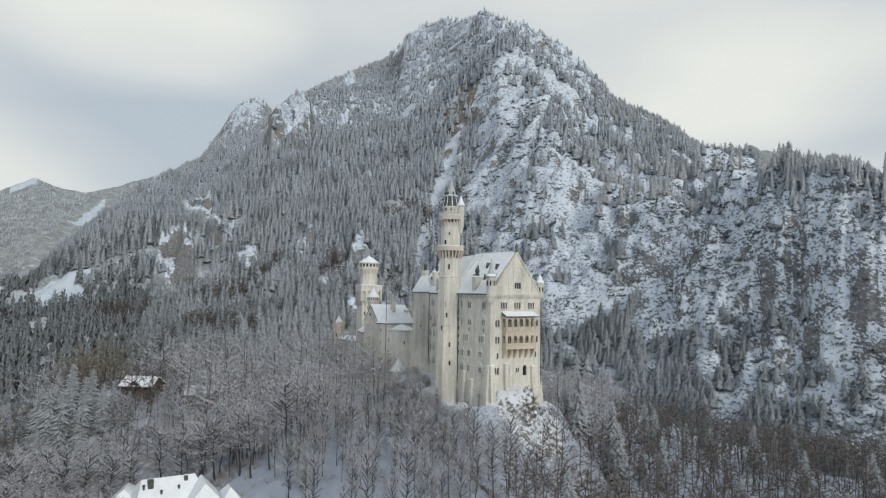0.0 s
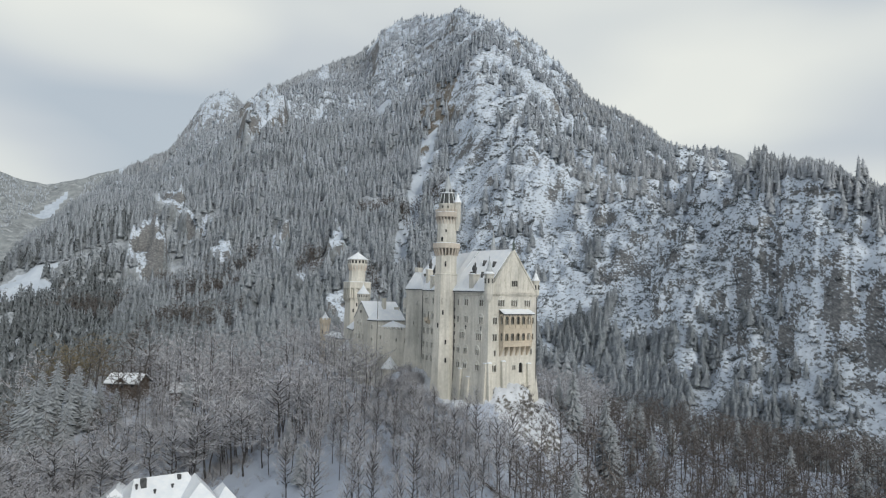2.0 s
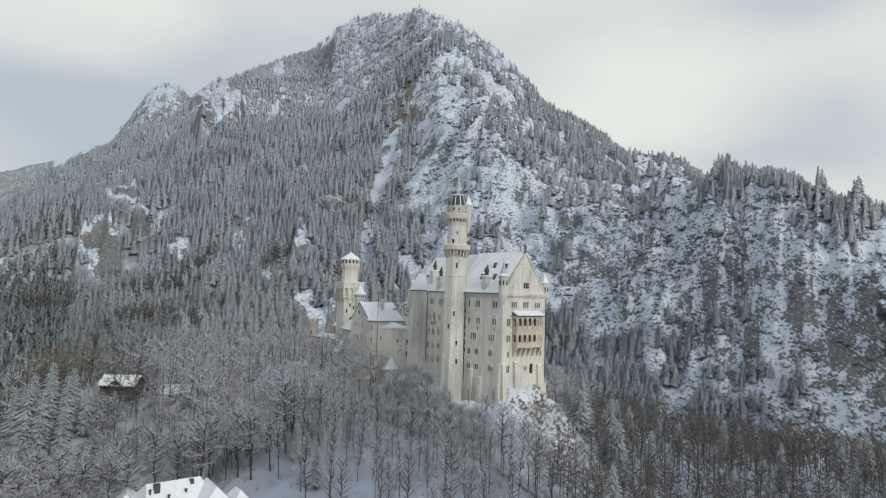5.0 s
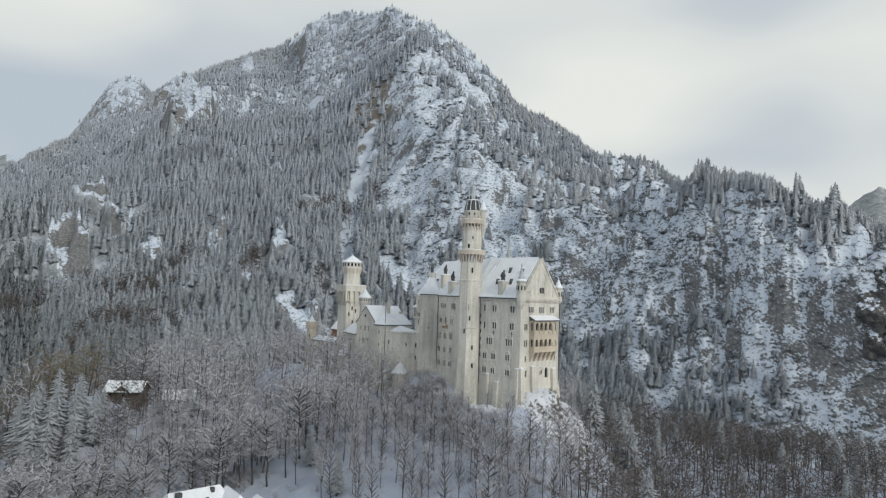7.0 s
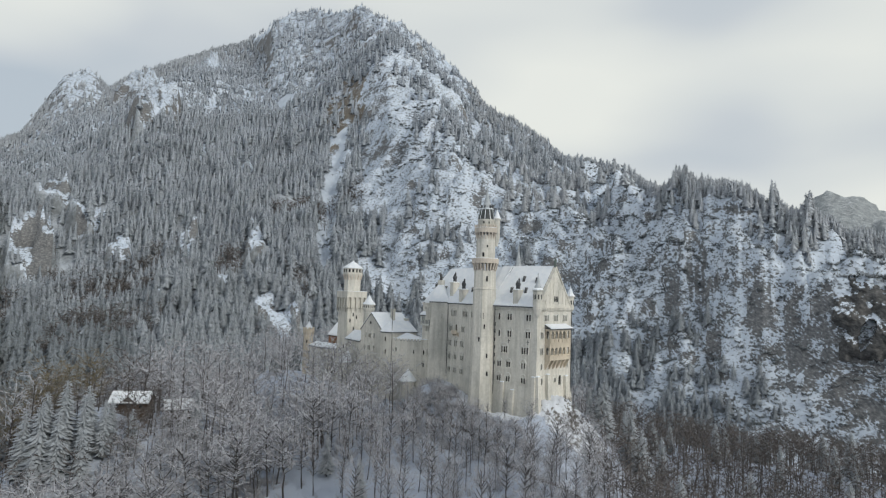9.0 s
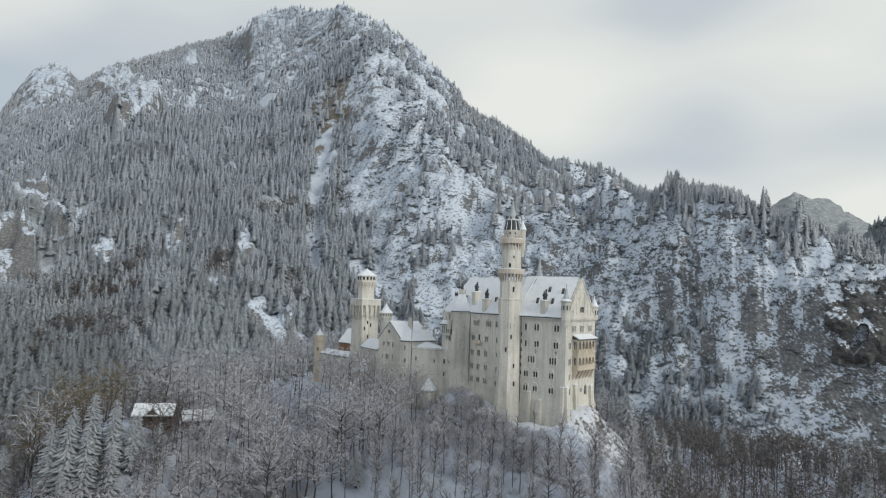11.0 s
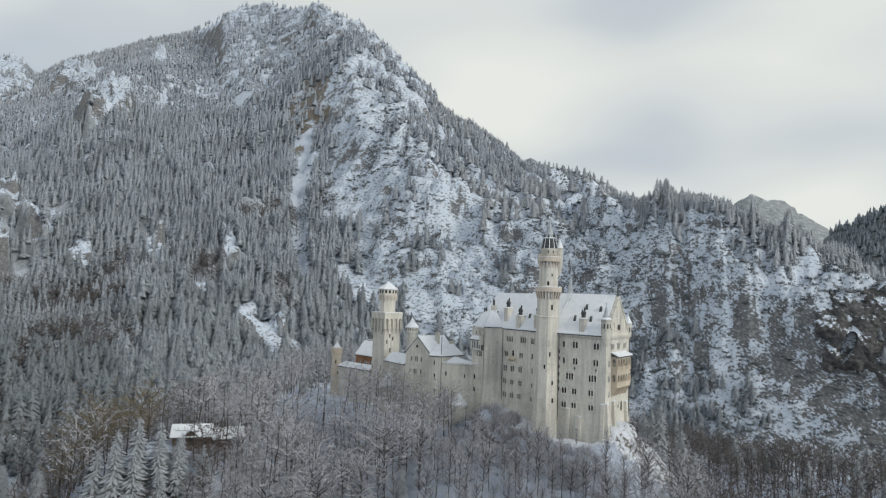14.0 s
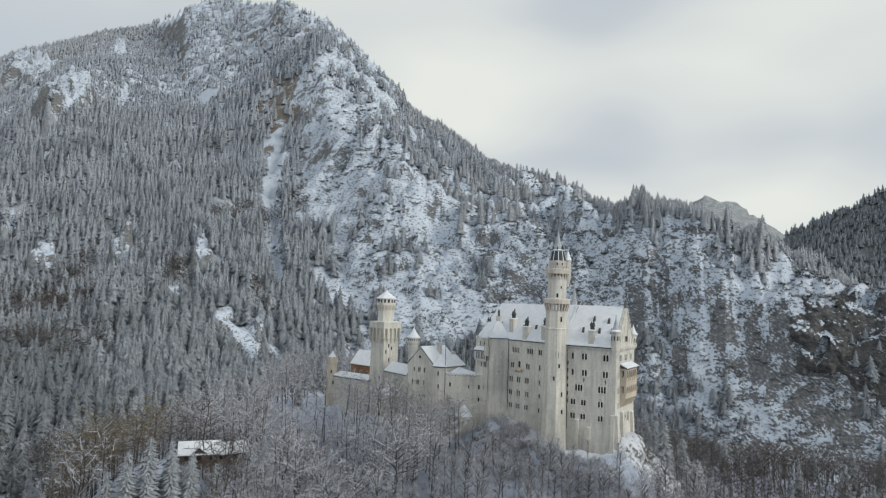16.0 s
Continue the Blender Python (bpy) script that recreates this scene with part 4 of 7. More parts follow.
for x, y, z0 in ((-0.2, 17.2, 8), (4.9, 42.9, 14), (1.4, 68.7, 6), (21.0, -0.2, 10)):
    part("drainpipe", lathe(bmesh.new(), x, y, [(0.11, z0), (0.11, EAVE - 0.4)], 8), IRON, palace, "dark drainpipe")
for u in (3.5, 11.2):
    part("wall_cross", box(box(bmesh.new(), -0.1, u - 0.08, 33.2, 0.02, u + 0.08, 34.7), -0.1, u - 0.45, 34.0, 0.02, u + 0.45, 34.2), IRON, palace, "dark iron wall anchor")
snow_roof(palace, [[(-0.55, 0.9, EAVE - 0.05), (-0.55, 22, EAVE - 0.05), (AX, 22, RIDGE), (AX, 0.9, RIDGE)], [(W + 0.55, 22, EAVE - 0.05), (W + 0.55, 0.9, EAVE - 0.05), (AX, 0.9, RIDGE), (AX, 22, RIDGE)]])

# second block, turned with the ridge of rock
L0, L1 = Vector((0.6, 22.0)), Vector((5.2, 43.0))
ld = (L1 - L0).normalized()
ln = Vector((ld.y, -ld.x))


def blk(u, v):
    """Along the second block's outer wall, and in from it."""
    p = L0 + ld * u + ln * v
    return (p.x, p.y)


SECOND = [blk(-2, 0), blk(36.5, 0), blk(36.5, 20), blk(-2, 20)]
left = [(18.0, ROW[0], 4, 0.62, 2.2), (11.4, ROW[0], 3, 0.7, 2.2), (6.8, ROW[0], 2, 0.7, 2.2),
        (19.45, ROW[1], 2, 0.72, 2.2), (16.2, ROW[1] + 0.2, 1, 1.15, 3.0), (12.3, ROW[1], 2, 0.72, 2.1), (6.9, ROW[1], 1, 0.7, 2.1),
        (20.0, ROW[2], 2, 0.75, 2.3), (16.4, ROW[2], 2, 0.75, 2.3), (12.6, ROW[2], 2, 0.75, 2.3), (6.8, ROW[2], 1, 0.65, 1.8),
        (20.1, ROW[3], 2, 0.68, 2.0), (16.45, ROW[3], 2, 0.68, 2.0), (12.5, ROW[3], 2, 0.68, 2.0), (6.8, ROW[3], 1, 0.6, 1.7),
        (20.0, ROW[4], 2, 0.68, 2.0), (16.5, ROW[4], 2, 0.68, 2.0), (12.8, ROW[4], 2, 0.68, 2.0), (7.0, ROW[4] - 0.3, 1, 0.65, 1.8)]
facade(blk(0, 0), blk(36.5, 0), 6, EAVE, left, LIMESTONE, palace)
hood(blk(0, 0), blk(36.5, 0), left[:3] + left[7:14], LIMESTONE, palace)
facade(blk(36.5, 0), blk(36.5, 20), 6, EAVE, [], LIMESTONE, palace)
facade(blk(-2, 20), blk(36.5, 20), 6, EAVE, [], LIMESTONE, palace, -1)
band(SECOND, EAVE - 0.75, 0.4, 0.2, LIMESTONE, palace, "cornice")
band(SECOND, EAVE - 0.35, 0.33, 0.4, LIMESTONE, palace, "cornice")
e0, e1, e2, e3 = blk(-2.5, -0.5), blk(37, -0.5), blk(37, 20.5), blk(-2.5, 20.5)
r0, r1 = blk(-2.5, 10.2), blk(33.4, 9.6)
snow_roof(palace, [[(*e0, EAVE), (*e1, EAVE), (*r1, 58.8), (*r0, 59.2)], [(*e2, EAVE), (*e3, EAVE), (*r0, 59.2), (*r1, 58.8)], [(*e1, EAVE), (*e2, EAVE), (*r1, 58.8)]])
part("balcony_slab", prism(bmesh.new(), [blk(14.6, -1.1), blk(17.8, -1.1), blk(17.8, 0.1), blk(14.6, 0.1)], 34.6, 35.0), SANDSTONE, palace)
for u in (14.9, 16.2, 17.5):
    part("bracket", prism(bmesh.new(), [blk(u - 0.15, -0.2), blk(u + 0.15, -0.2), blk(u + 0.15, 0.1), blk(u - 0.15, 0.1)], 33.7, 34.6, [blk(u - 0.15, -1.0), blk(u + 0.15, -1.0), blk(u + 0.15, 0.1), blk(u - 0.15, 0.1)]), SANDSTONE, palace)
part("railing", prism(bmesh.new(), [blk(14.6, -1.1), blk(17.8, -1.1), blk(17.8, -0.95), blk(14.6, -0.95)], 35.0, 35.9), SANDSTONE, palace)

# the canted bay with its steep roof
BAY = [(5.2, 43.0), (1.6, 48.9), (7.6, 53.0), (11.2, 47.1)]
facade(BAY[0], BAY[1], 8, 46.0, [(2.2, 40.8, 1, 0.6, 1.6), (1.3, 28.9, 1, 0.5, 1.4), (3.5, 33.5, 1, 0.5, 1.4)], LIMESTONE, palace)
facade(BAY[1], BAY[2], 8, 46.0, [(2.0, ROW[0] - 1.2, 1, 0.9, 2.6), (2.0, 35.2, 2, 0.7, 2.0), (1.8, 29.8, 1, 0.8, 1.8), (1.9, 24.6, 1, 0.8, 1.8), (1.8, 21.0, 1, 0.9, 2.0)], LIMESTONE, palace)
part("wall", prism(bmesh.new(), [(5.1, 43.2), (2.5, 48.6), (7.4, 52.4), (11.2, 47.1)], 8, 45.9), LIMESTONE, palace)
part("plinth", prism(bmesh.new(), grown(BAY, 1.6), 6, 26, grown(BAY, 0.03)), LIMESTONE, palace)
band(BAY, 45.5, 0.5, 0.35, LIMESTONE, palace, "cornice")
top = grown(BAY, 0.5)
cap = [(5.9, 47.6), (5.6, 48.4), (6.8, 48.9), (7.3, 47.9)]
snow_roof(palace, [[(*top[i], 46.0), (*top[(i + 1) % 4], 46.0), (*cap[(i + 1) % 4], 53.0), (*cap[i], 53.0)] for i in range(4)])
part("oriel", prism(bmesh.new(), [(3.0, 50.3), (2.1, 51.6), (3.9, 52.9), (5.0, 51.4)], 39.0, 42.6), LIMESTONE, palace)

# the wing behind the bay, with a glazed loggia under a lean-to
WING = [(6.4, 52.4), (8.4, 59.0), (17.0, 57.5), (15.0, 50.0)]
facade(WING[0], WING[1], 6, 45.2, [(1.6, 35.2, 2, 0.7, 2.0), (3.6, 35.2, 1, 0.7, 2.0), (1.8, 26.2, 1, 0.8, 2.0), (4.5, 43.2, 1, 0.7, 1.8), (2.2, 43.2, 1, 0.7, 1.8)], LIMESTONE, palace)
facade(WING[1], WING[2], 6, 45.2, [(4.0, 40.0, 2, 0.7, 2.0)], LIMESTONE, palace)
part("wall", prism(bmesh.new(), [(7.4, 52.4), (9.2, 58.2), (16.8, 57.0), (15, 50)], 6, 45.1), LIMESTONE, palace)
band(WING, 44.9, 0.5, 0.3, LIMESTONE, palace, "cornice")
part("snow", prism(bmesh.new(), grown(WING, 0.1), 45.404, 45.9), ROOF_SNOW, palace, "snow on the flat roof")
LOG = [(5.4, 52.9), (7.0, 58.8), (8.5, 58.6), (6.6, 52.4)]
part("loggia", wall_panel(LOG[0], LOG[1], 36.6, 40.6, lights([(1.5, 38.7, 2, 0.95, 2.9), (4.4, 38.7, 2, 0.95, 2.9)]), 1, 0.3, 0.25, None, False), DRESSED, palace)
part("loggia_glazing", prism(bmesh.new(), [(5.9, 52.8), (7.4, 58.6), (8.3, 58.4), (6.8, 52.5)], 36.7, 40.5), SKY_TINTED_GLASS, palace)
snow_roof(palace, [[(LOG[0][0] - 0.3, LOG[0][1], 40.6), (LOG[1][0] - 0.3, LOG[1][1] + 0.2, 40.6), (LOG[2][0], LOG[2][1] + 0.2, 41.9), (LOG[3][0], LOG[3][1], 41.9)]])

# two-storey stone loggia on the gable front
loggia = part("balcony", box(bmesh.new(), 4.6, -2.1, 28.3, 17.2, -0.02, 28.7), SANDSTONE, palace, "carved sandstone two-storey balcony")
for z0, z1, zo, h in ((28.704, 33.1, 31.35, 2.4), (33.104, 38.6, 36.6, 2.6)):
    part("arcade", wall_panel((4.6, -2.1), (17.2, -2.1), z0, z1, [(1.5 + 2.4 * k, zo, 1.5, h, True) for k in range(5)], -1, 0.35, 0.34, None, False), SANDSTONE, loggia)
    for x, s in ((4.6, 1), (17.2, -1)):
        part("arcade", wall_panel((x, -2.1), (x, -0.02), z0, z1, [(1.04, zo, 1.1, h, True)], s, 0.3, 0.29, None, False), SANDSTONE, loggia)
    part("sill", box(bmesh.new(), 4.45, -2.28, z0 + 0.9, 17.35, -2.1, z0 + 1.15), SANDSTONE, loggia)
    for k in range(6):
        part("column", lathe(bmesh.new(), 4.9 + 2.4 * k, -2.22, [(0.2, z0 + 1.15), (0.14, z0 + 1.4), (0.13, z1 - 1.9), (0.22, z1 - 1.6)], 8), SANDSTONE, loggia)
part("floor", box(bmesh.new(), 4.9, -1.74, 33.0, 16.9, -0.03, 33.3), SANDSTONE, loggia)
for k in range(6):
    x = 5.0 + 2.36 * k
    bm = bmesh.new()
    prism(bm, [(x - 0.28, -0.35), (x + 0.28, -0.35), (x + 0.28, -0.02), (x - 0.28, -0.02)], 25.3, 28.3, [(x - 0.28, -2.1), (x + 0.28, -2.1), (x + 0.28, -0.02), (x - 0.28, -0.02)])
    part("corbel", bm, SANDSTONE, loggia)
snow_roof(palace, [[(4.0, -2.7, 38.7), (17.8, -2.7, 38.7), (17.4, -0.02, 39.9), (4.4, -0.02, 39.9)]])


def corner_turret(x, y, r, z_corbel, z0, z1, tip, dark, label):
    t = part("turret", lathe(bmesh.new(), x, y, [(0.25, z_corbel), (r * 0.7, z_corbel + 1.6), (r, z0), (r, z1 - 0.5), (r + 0.2, z1 - 0.3), (r + 0.2, z1)], 8, 0.39), LIMESTONE, palace)
    part("eaves_snow", lathe(bmesh.new(), x, y, [(r + 0.3, z1), (r + 0.3, z1 + 0.25), (r * 0.7, z1 + 0.9)], 8, 0.39), ROOF_SNOW, t, "ring of snow")
    part("spire", lathe(bmesh.new(), x, y, [(r * 0.95, z1 + 0.3), (r * 0.5, z1 + 1.9), (0.1, tip - 0.9), (0.18, tip - 0.7), (0.0, tip)], 8, 0.39), FROSTED_LEAD if dark else ROOF_SNOW, t, label)
    for k in range(8):
        a = 0.39 + math.pi / 8 + k * math.pi / 4
        c, s = math.cos(a) * r * 0.94, math.sin(a) * r * 0.94
        ob = part("loophole", box(bmesh.new(), -0.04, -0.2, -0.75, 0.06, 0.2, 0.75), GLASS, t)
        ob.matrix_basis = pose(x + c, y + s, z1 - 2.2, 0, 0, math.degrees(a))


corner_turret(0.3, 0.3, 1.55, 41.8, 45.0, 51.2, 57.0, True, "frosted lead spire")
corner_turret(W - 0.1, 0.5, 1.25, 43.0, 45.0, 49.6, 53.4, False, "snow-covered cone")


# dormers, chimneys and small roof hatches
def stone_dormer(m, tall, label="stone dormer with a dark chimney pot"):
    d = part("dormer", prism(bmesh.new(), [(-0.9, -0.5), (0.9, -0.5), (0.9, 2.4), (-0.9, 2.4)], -0.9, tall), LIMESTONE, palace, label)
    d.matrix_basis = m
    part("cap", prism(bmesh.new(), [(-1.1, -0.7), (1.1, -0.7), (1.1, 2.6), (-1.1, 2.6)], tall, tall + 0.3), LIMESTONE, d)
    part("snow", prism(bmesh.new(), [(-1.05, -0.65), (1.05, -0.65), (1.05, 2.55), (-1.05, 2.55)], tall + 0.304, tall + 0.6, [(-0.7, -0.3), (0.7, -0.3), (0.7, 2.2), (-0.7, 2.2)]), ROOF_SNOW, d)
    for x in (-0.35, 0.4):
        part("chimney_pot", lathe(bmesh.new(), x, 0.9, [(0.46, tall + 0.3), (0.4, tall + 1.6), (0.6, tall + 1.9), (0.55, tall + 2.5), (0.25, tall + 2.9), (0.3, tall + 3.4 + x), (0.12, tall + 3.7 + x), (0, tall + 3.9 + x)], 8), IRON, d, "dark chimney pot")


def hatch(m):
    h = part("roof_hatch", prism(bmesh.new(), [(-0.55, -0.6), (0.55, -0.6), (0.55, 1.6), (-0.55, 1.6)], -0.5, 1.5, [(-0.08, -0.6), (0.08, -0.6), (0.08, 1.6), (-0.08, 1.6)]), IRON, palace, "small dark gabled roof hatch")
    h.matrix_basis = m


def on_roof(y, x):
    """A spot on the main roof's outer slope."""
    return pose(x, y, EAVE + (x + 0.55) * (RIDGE - EAVE) / (AX + 0.55), 0, 0, -90)


slope2 = (58.9 - EAVE) / 10.7


def on_second(u, v):
    p = blk(u, v)
    return pose(p[0], p[1], EAVE + (v + 0.5) * slope2, 0, 0, -90 - math.degrees(math.atan2(ld.x, ld.y)))


stone_dormer(on_roof(8.9, 0.4), 4.0)
for y, x in ((12.9, 3.4), (7.0, 3.4), (2.6, 3.4), (4.6, 6.2), (10.0, 6.6)):
    hatch(on_roof(y, x))
stone_dormer(on_second(14.0, 0.2), 4.0)
stone_dormer(on_second(5.6, 0.4), 4.4)
stone_dormer(on_second(21.6, 1.8), 4.6)
for u, v in ((16.5, 3.0), (11.0, 3.2), (8.0, 3.4), (24, 4.2), (28, 3.4)):
    hatch(on_second(u, v))
crown = part("chimney", prism(bmesh.new(), grown(cap, 0.7), 52.4, 54.2), LIMESTONE, palace)
for x, y in ((6.0, 48.1), (6.8, 48.3)):
    part("chimney_pot", lathe(bmesh.new(), x, y, [(0.36, 54.2), (0.3, 55.4), (0.42, 55.8), (0.2, 56.3), (0, 57.0)], 8), IRON, crown, "dark chimney pot")
end_ch = part("chimney", prism(bmesh.new(), [blk(34, 3), blk(36, 3), blk(36, 5), blk(34, 5)], 45, 50.6), LIMESTONE, palace)
for u in (34.5, 35.5):
    q = blk(u, 4)
    part("chimney_pot", lathe(bmesh.new(), q[0], q[1], [(0.36, 50.6), (0.3, 52.0), (0.42, 52.3), (0.1, 53.4), (0, 53.6)], 8), IRON, end_ch, "dark chimney pot")
south = part("south_spire", lathe(bmesh.new(), 22.5, 24.0, [(2.0, 40), (2.0, 56), (2.3, 56.5), (2.3, 58.5), (1.5, 59), (0.85, 62), (0.2, 66.5), (0.28, 66.8), (0, 68.5)], 8), FROSTED_LEAD, palace, "frosted lead spire behind the ridge")

statue = tagged(part("roof_statue", lathe(bmesh.new(), AX, 0.3, [(0.5, RIDGE - 0.2), (0.45, RIDGE + 0.5), (0.3, RIDGE + 0.6), (0.42, RIDGE + 1.5), (0.5, RIDGE + 2.1), (0.2, RIDGE + 2.4), (0.24, RIDGE + 2.7), (0, RIDGE + 3.0)], 10), COPPER), "dark weathered metal statue on the gable's peak", "statue")

# ---- the tall stair tower ----
TX, TY = -0.9, 21.4
stair_tower = thing("stair_tower", "tall slender pale stone stair tower with two galleries", "tower")
part("shaft", lathe(bmesh.new(), TX, TY, [(5.3, 4), (4.35, 20), (4.05, 35), (3.95, 50.8), (4.12, 51.0), (4.12, 51.35), (3.8, 51.5), (3.8, 57.6)], 8, radians(22.5) + 0.1), LIMESTONE, stair_tower)
part("string_course", lathe(bmesh.new(), TX, TY, [(3.9, 35.0), (4.22, 35.05), (4.22, 35.3), (3.9, 35.35)], 8, radians(22.5) + 0.1), LIMESTONE, stair_tower)


def corbels(cx, cy, r0, r1, z0, z1, count, parent):
    """Small brackets that carry a gallery."""
    for k in range(count):
        a = 2 * math.pi * k / count
        bm = bmesh.new()
        w = 0.2
        prism(bm, [(r0 - 0.25, -w), (r0 + 0.1, -w), (r0 + 0.1, w), (r0 - 0.25, w)], z0, z1, [(r0 - 0.25, -w), (r1, -w), (r1, w), (r0 - 0.25, w)])
        ob = part("corbel", bm, ROSE_STONE, parent)
        ob.matrix_basis = pose(cx, cy, 0, 0, 0, math.degrees(a))


def gallery(cx, cy, r0, r1, z0, z1, z2, count, parent):
    g = part("gallery", lathe(bmesh.new(), cx, cy, [(r0, z1), (r1, z1), (r1, z2), (r1 - 0.3, z2), (r1 - 0.3, z1 + 0.35), (0.5, z1 + 0.35)], 24), ROSE_STONE, parent, "round gallery with a parapet of rosy stone")
    corbels(cx, cy, r0, r1 - 0.1, z0, z1, count, g)
    part("snow", lathe(bmesh.new(), cx, cy, [(r1 + 0.03, z2 + 0.004), (r1 - 0.05, z2 + 0.16), (r1 - 0.33, z2 + 0.004)], 24), ROOF_SNOW, g, "snow along the parapet")
    return g


gallery(TX, TY, 3.75, 4.65, 57.4, 60.0, 61.6, 22, stair_tower)
part("drum", lathe(bmesh.new(), TX, TY, [(3.35, 60), (3.25, 69.6)], 24), LIMESTONE, stair_tower, smooth=True)
gallery(TX, TY, 3.2, 4.05, 68.2, 70.6, 72.2, 20, stair_tower)
part("drum", lathe(bmesh.new(), TX, TY, [(2.95, 70.5), (2.9, 74.6), (3.1, 74.8), (3.1, 75.2)], 20), LIMESTONE, stair_tower, smooth=True)


def merlons(cx, cy, r, z, h, count, mat, parent):
    """Separate merlons round a parapet, on one mesh."""
    w = 0.55 * 2 * math.pi * r / count
    bm = box(bmesh.new(), r - 0.3, -w / 2, 0, r, w / 2, h)
    me = bpy.data.meshes.new("merlon")
    bm.to_mesh(me)
    bm.free()
    me.materials.append(mat)
    for k in range(count):
        shared("merlon", me, parent, pose(cx, cy, z, 0, 0, 360 * k / count))


merlons(TX, TY, 4.05, 72.36, 0.8, 18, ROSE_STONE, stair_tower)
part("roof", lathe(bmesh.new(), TX, TY, [(2.95, 75.2), (2.1, 78.6), (0.4, 78.7)], 20), IRON, stair_tower, "dark open roof ring below the spire")
for k in range(20):
    a = 2 * math.pi * (k + 0.5) / 20
    c, s = math.cos(a), math.sin(a)
    w = 0.11 if k % 2 else 0.07
    part("rib", prism(bmesh.new(), [(TX + 3.12 * c - w * s, TY + 3.12 * s + w * c), (TX + 3.12 * c + w * s, TY + 3.12 * s - w * c), (TX + 2.9 * c, TY + 2.9 * s)], 75.2, 78.7, [(TX + 2.3 * c - w * s, TY + 2.3 * s + w * c), (TX + 2.3 * c + w * s, TY + 2.3 * s - w * c), (TX + 2.1 * c, TY + 2.1 * s)]), ROOF_SNOW if k % 2 else COPPER, stair_tower)
spire = part("spire", lathe(bmesh.new(), TX, TY, [(2.4, 78.6), (2.4, 78.85), (1.75, 79.1), (1.15, 81.2), (0.55, 83.6), (0.16, 85.6), (0.3, 85.9), (0.06, 86.2), (0, 87.0)], 12), FROSTED_LEAD, stair_tower, "grey frosted lead spire")
part("snow", lathe(bmesh.new(), TX, TY, [(2.5, 78.86), (2.45, 79.05), (1.8, 79.25)], 12), ROOF_SNOW, spire, "ring of snow")
for k in range(6):
    a = 2 * math.pi * k / 6 + 0.3
    d = part("dormer", prism(bmesh.new(), [(1.5, -0.28), (2.25, -0.28), (2.25, 0.28), (1.5, 0.28)], 78.9, 80.3, [(1.5, -0.05), (2.15, -0.05), (2.15, 0.05), (1.5, 0.05)]), IRON, stair_tower)
    d.matrix_basis = pose(TX, TY, 0, 0, 0, math.degrees(a))
tt = part("side_turret", lathe(bmesh.new(), 1.1, 18.4, [(0.5, 66), (1.15, 69), (1.15, 75.0), (1.35, 75.2), (1.35, 75.6)], 12), LIMESTONE, stair_tower, "small round turret with a snowy cone")
part("cone", lathe(bmesh.new(), 1.1, 18.4, [(1.4, 75.6), (0.7, 77.2), (0.08, 78.9), (0, 79.6)], 12), ROOF_SNOW, tt)
for an, z, w, h in ((205, 42.0, 0.55, 2.1), (213, 42.0, 0.55, 2.1), (196, 34.0, 0.5, 1.5), (222, 38.4, 0.5, 1.5), (238, 28.6, 0.5, 1.5), (240, 22.6, 0.6, 1.5), (230, 54.6, 0.5, 1.8), (228, 65.8, 0.45, 0.9), (205, 62.9, 0.7, 1.4), (250, 33.2, 0.5, 1.4), (236, 74.0, 0.4, 0.7), (200, 74.0, 0.4, 0.7)):
    rr = np.interp(z, [4, 20, 35, 50, 57.5, 57.6, 69, 70.5, 75], [5.0, 4.12, 3.83, 3.74, 3.62, 3.33, 3.25, 2.94, 2.9]) + (0.0 if z < 57 else 0.0)
    ob = part("window", box(bmesh.new(), -0.25, -w / 2, -h / 2, 0.05, w / 2, h / 2), GLASS, stair_tower)
    ob.matrix_basis = pose(TX + rr * math.cos(radians(an)), TY + rr * math.sin(radians(an)), z, 0, 0, an)

# ---- knights' house, crenellated block and the low wings ----
house = thing("knights_house", "pale stone gabled castle wing with snow on its roof", "castle wing")
H0, H1 = (0.8, 86.2), (0.0, 73.6)
hg = [(3.3, 31.4, 1, 0.75, 2.1), (5.9, 31.4, 2, 0.6, 2.1), (8.5, 31.4, 1, 0.75, 2.1), (2.6, 26.4, 1, 0.7, 2.2), (5.4, 26.4, 2, 0.62, 2.2), (8.4, 26.4, 1, 0.7, 2.2), (3.7, 21.1, 1, 0.6, 1.3), (6.3, 21.1, 1, 0.6, 1.3), (8.9, 21.1, 1, 0.6, 1.3)]
facade(H0, H1, 5, 33.6, hg, LIMESTONE, house, -1)
part("wall", prism(bmesh.new(), [(1.8, 86.0), (1.0, 73.7), (15.6, 72.0), (16.4, 84.6)], 5, 33.55), LIMESTONE, house)
bm = bmesh.new()
prism(bm, [(0.8, 86.2), (0.0, 73.6), (0.7, 73.5), (1.5, 86.1)], 33.6, 40.3, [(0.42, 80.1), (0.38, 79.7), (1.1, 79.7), (1.12, 80.1)])
part("gable", bm, LIMESTONE, house)
part("oculus", prism(bmesh.new(), [(0.3, 79.7), (0.6, 79.7), (0.62, 80.6), (0.32, 80.6)], 36.0, 37.0), GLASS, house)
snow_roof(house, [[(0.2, 73.0, 33.7), (16.2, 71.4, 33.7), (15.9, 78.2, 40.3), (0.2, 79.9, 40.5)], [(17.0, 85.2, 33.7), (0.9, 86.8, 33.7), (0.2, 79.9, 40.5), (15.9, 78.2, 40.3)], [(16.2, 71.4, 33.7), (17.0, 85.2, 33.7), (15.9, 78.2, 40.3)]])
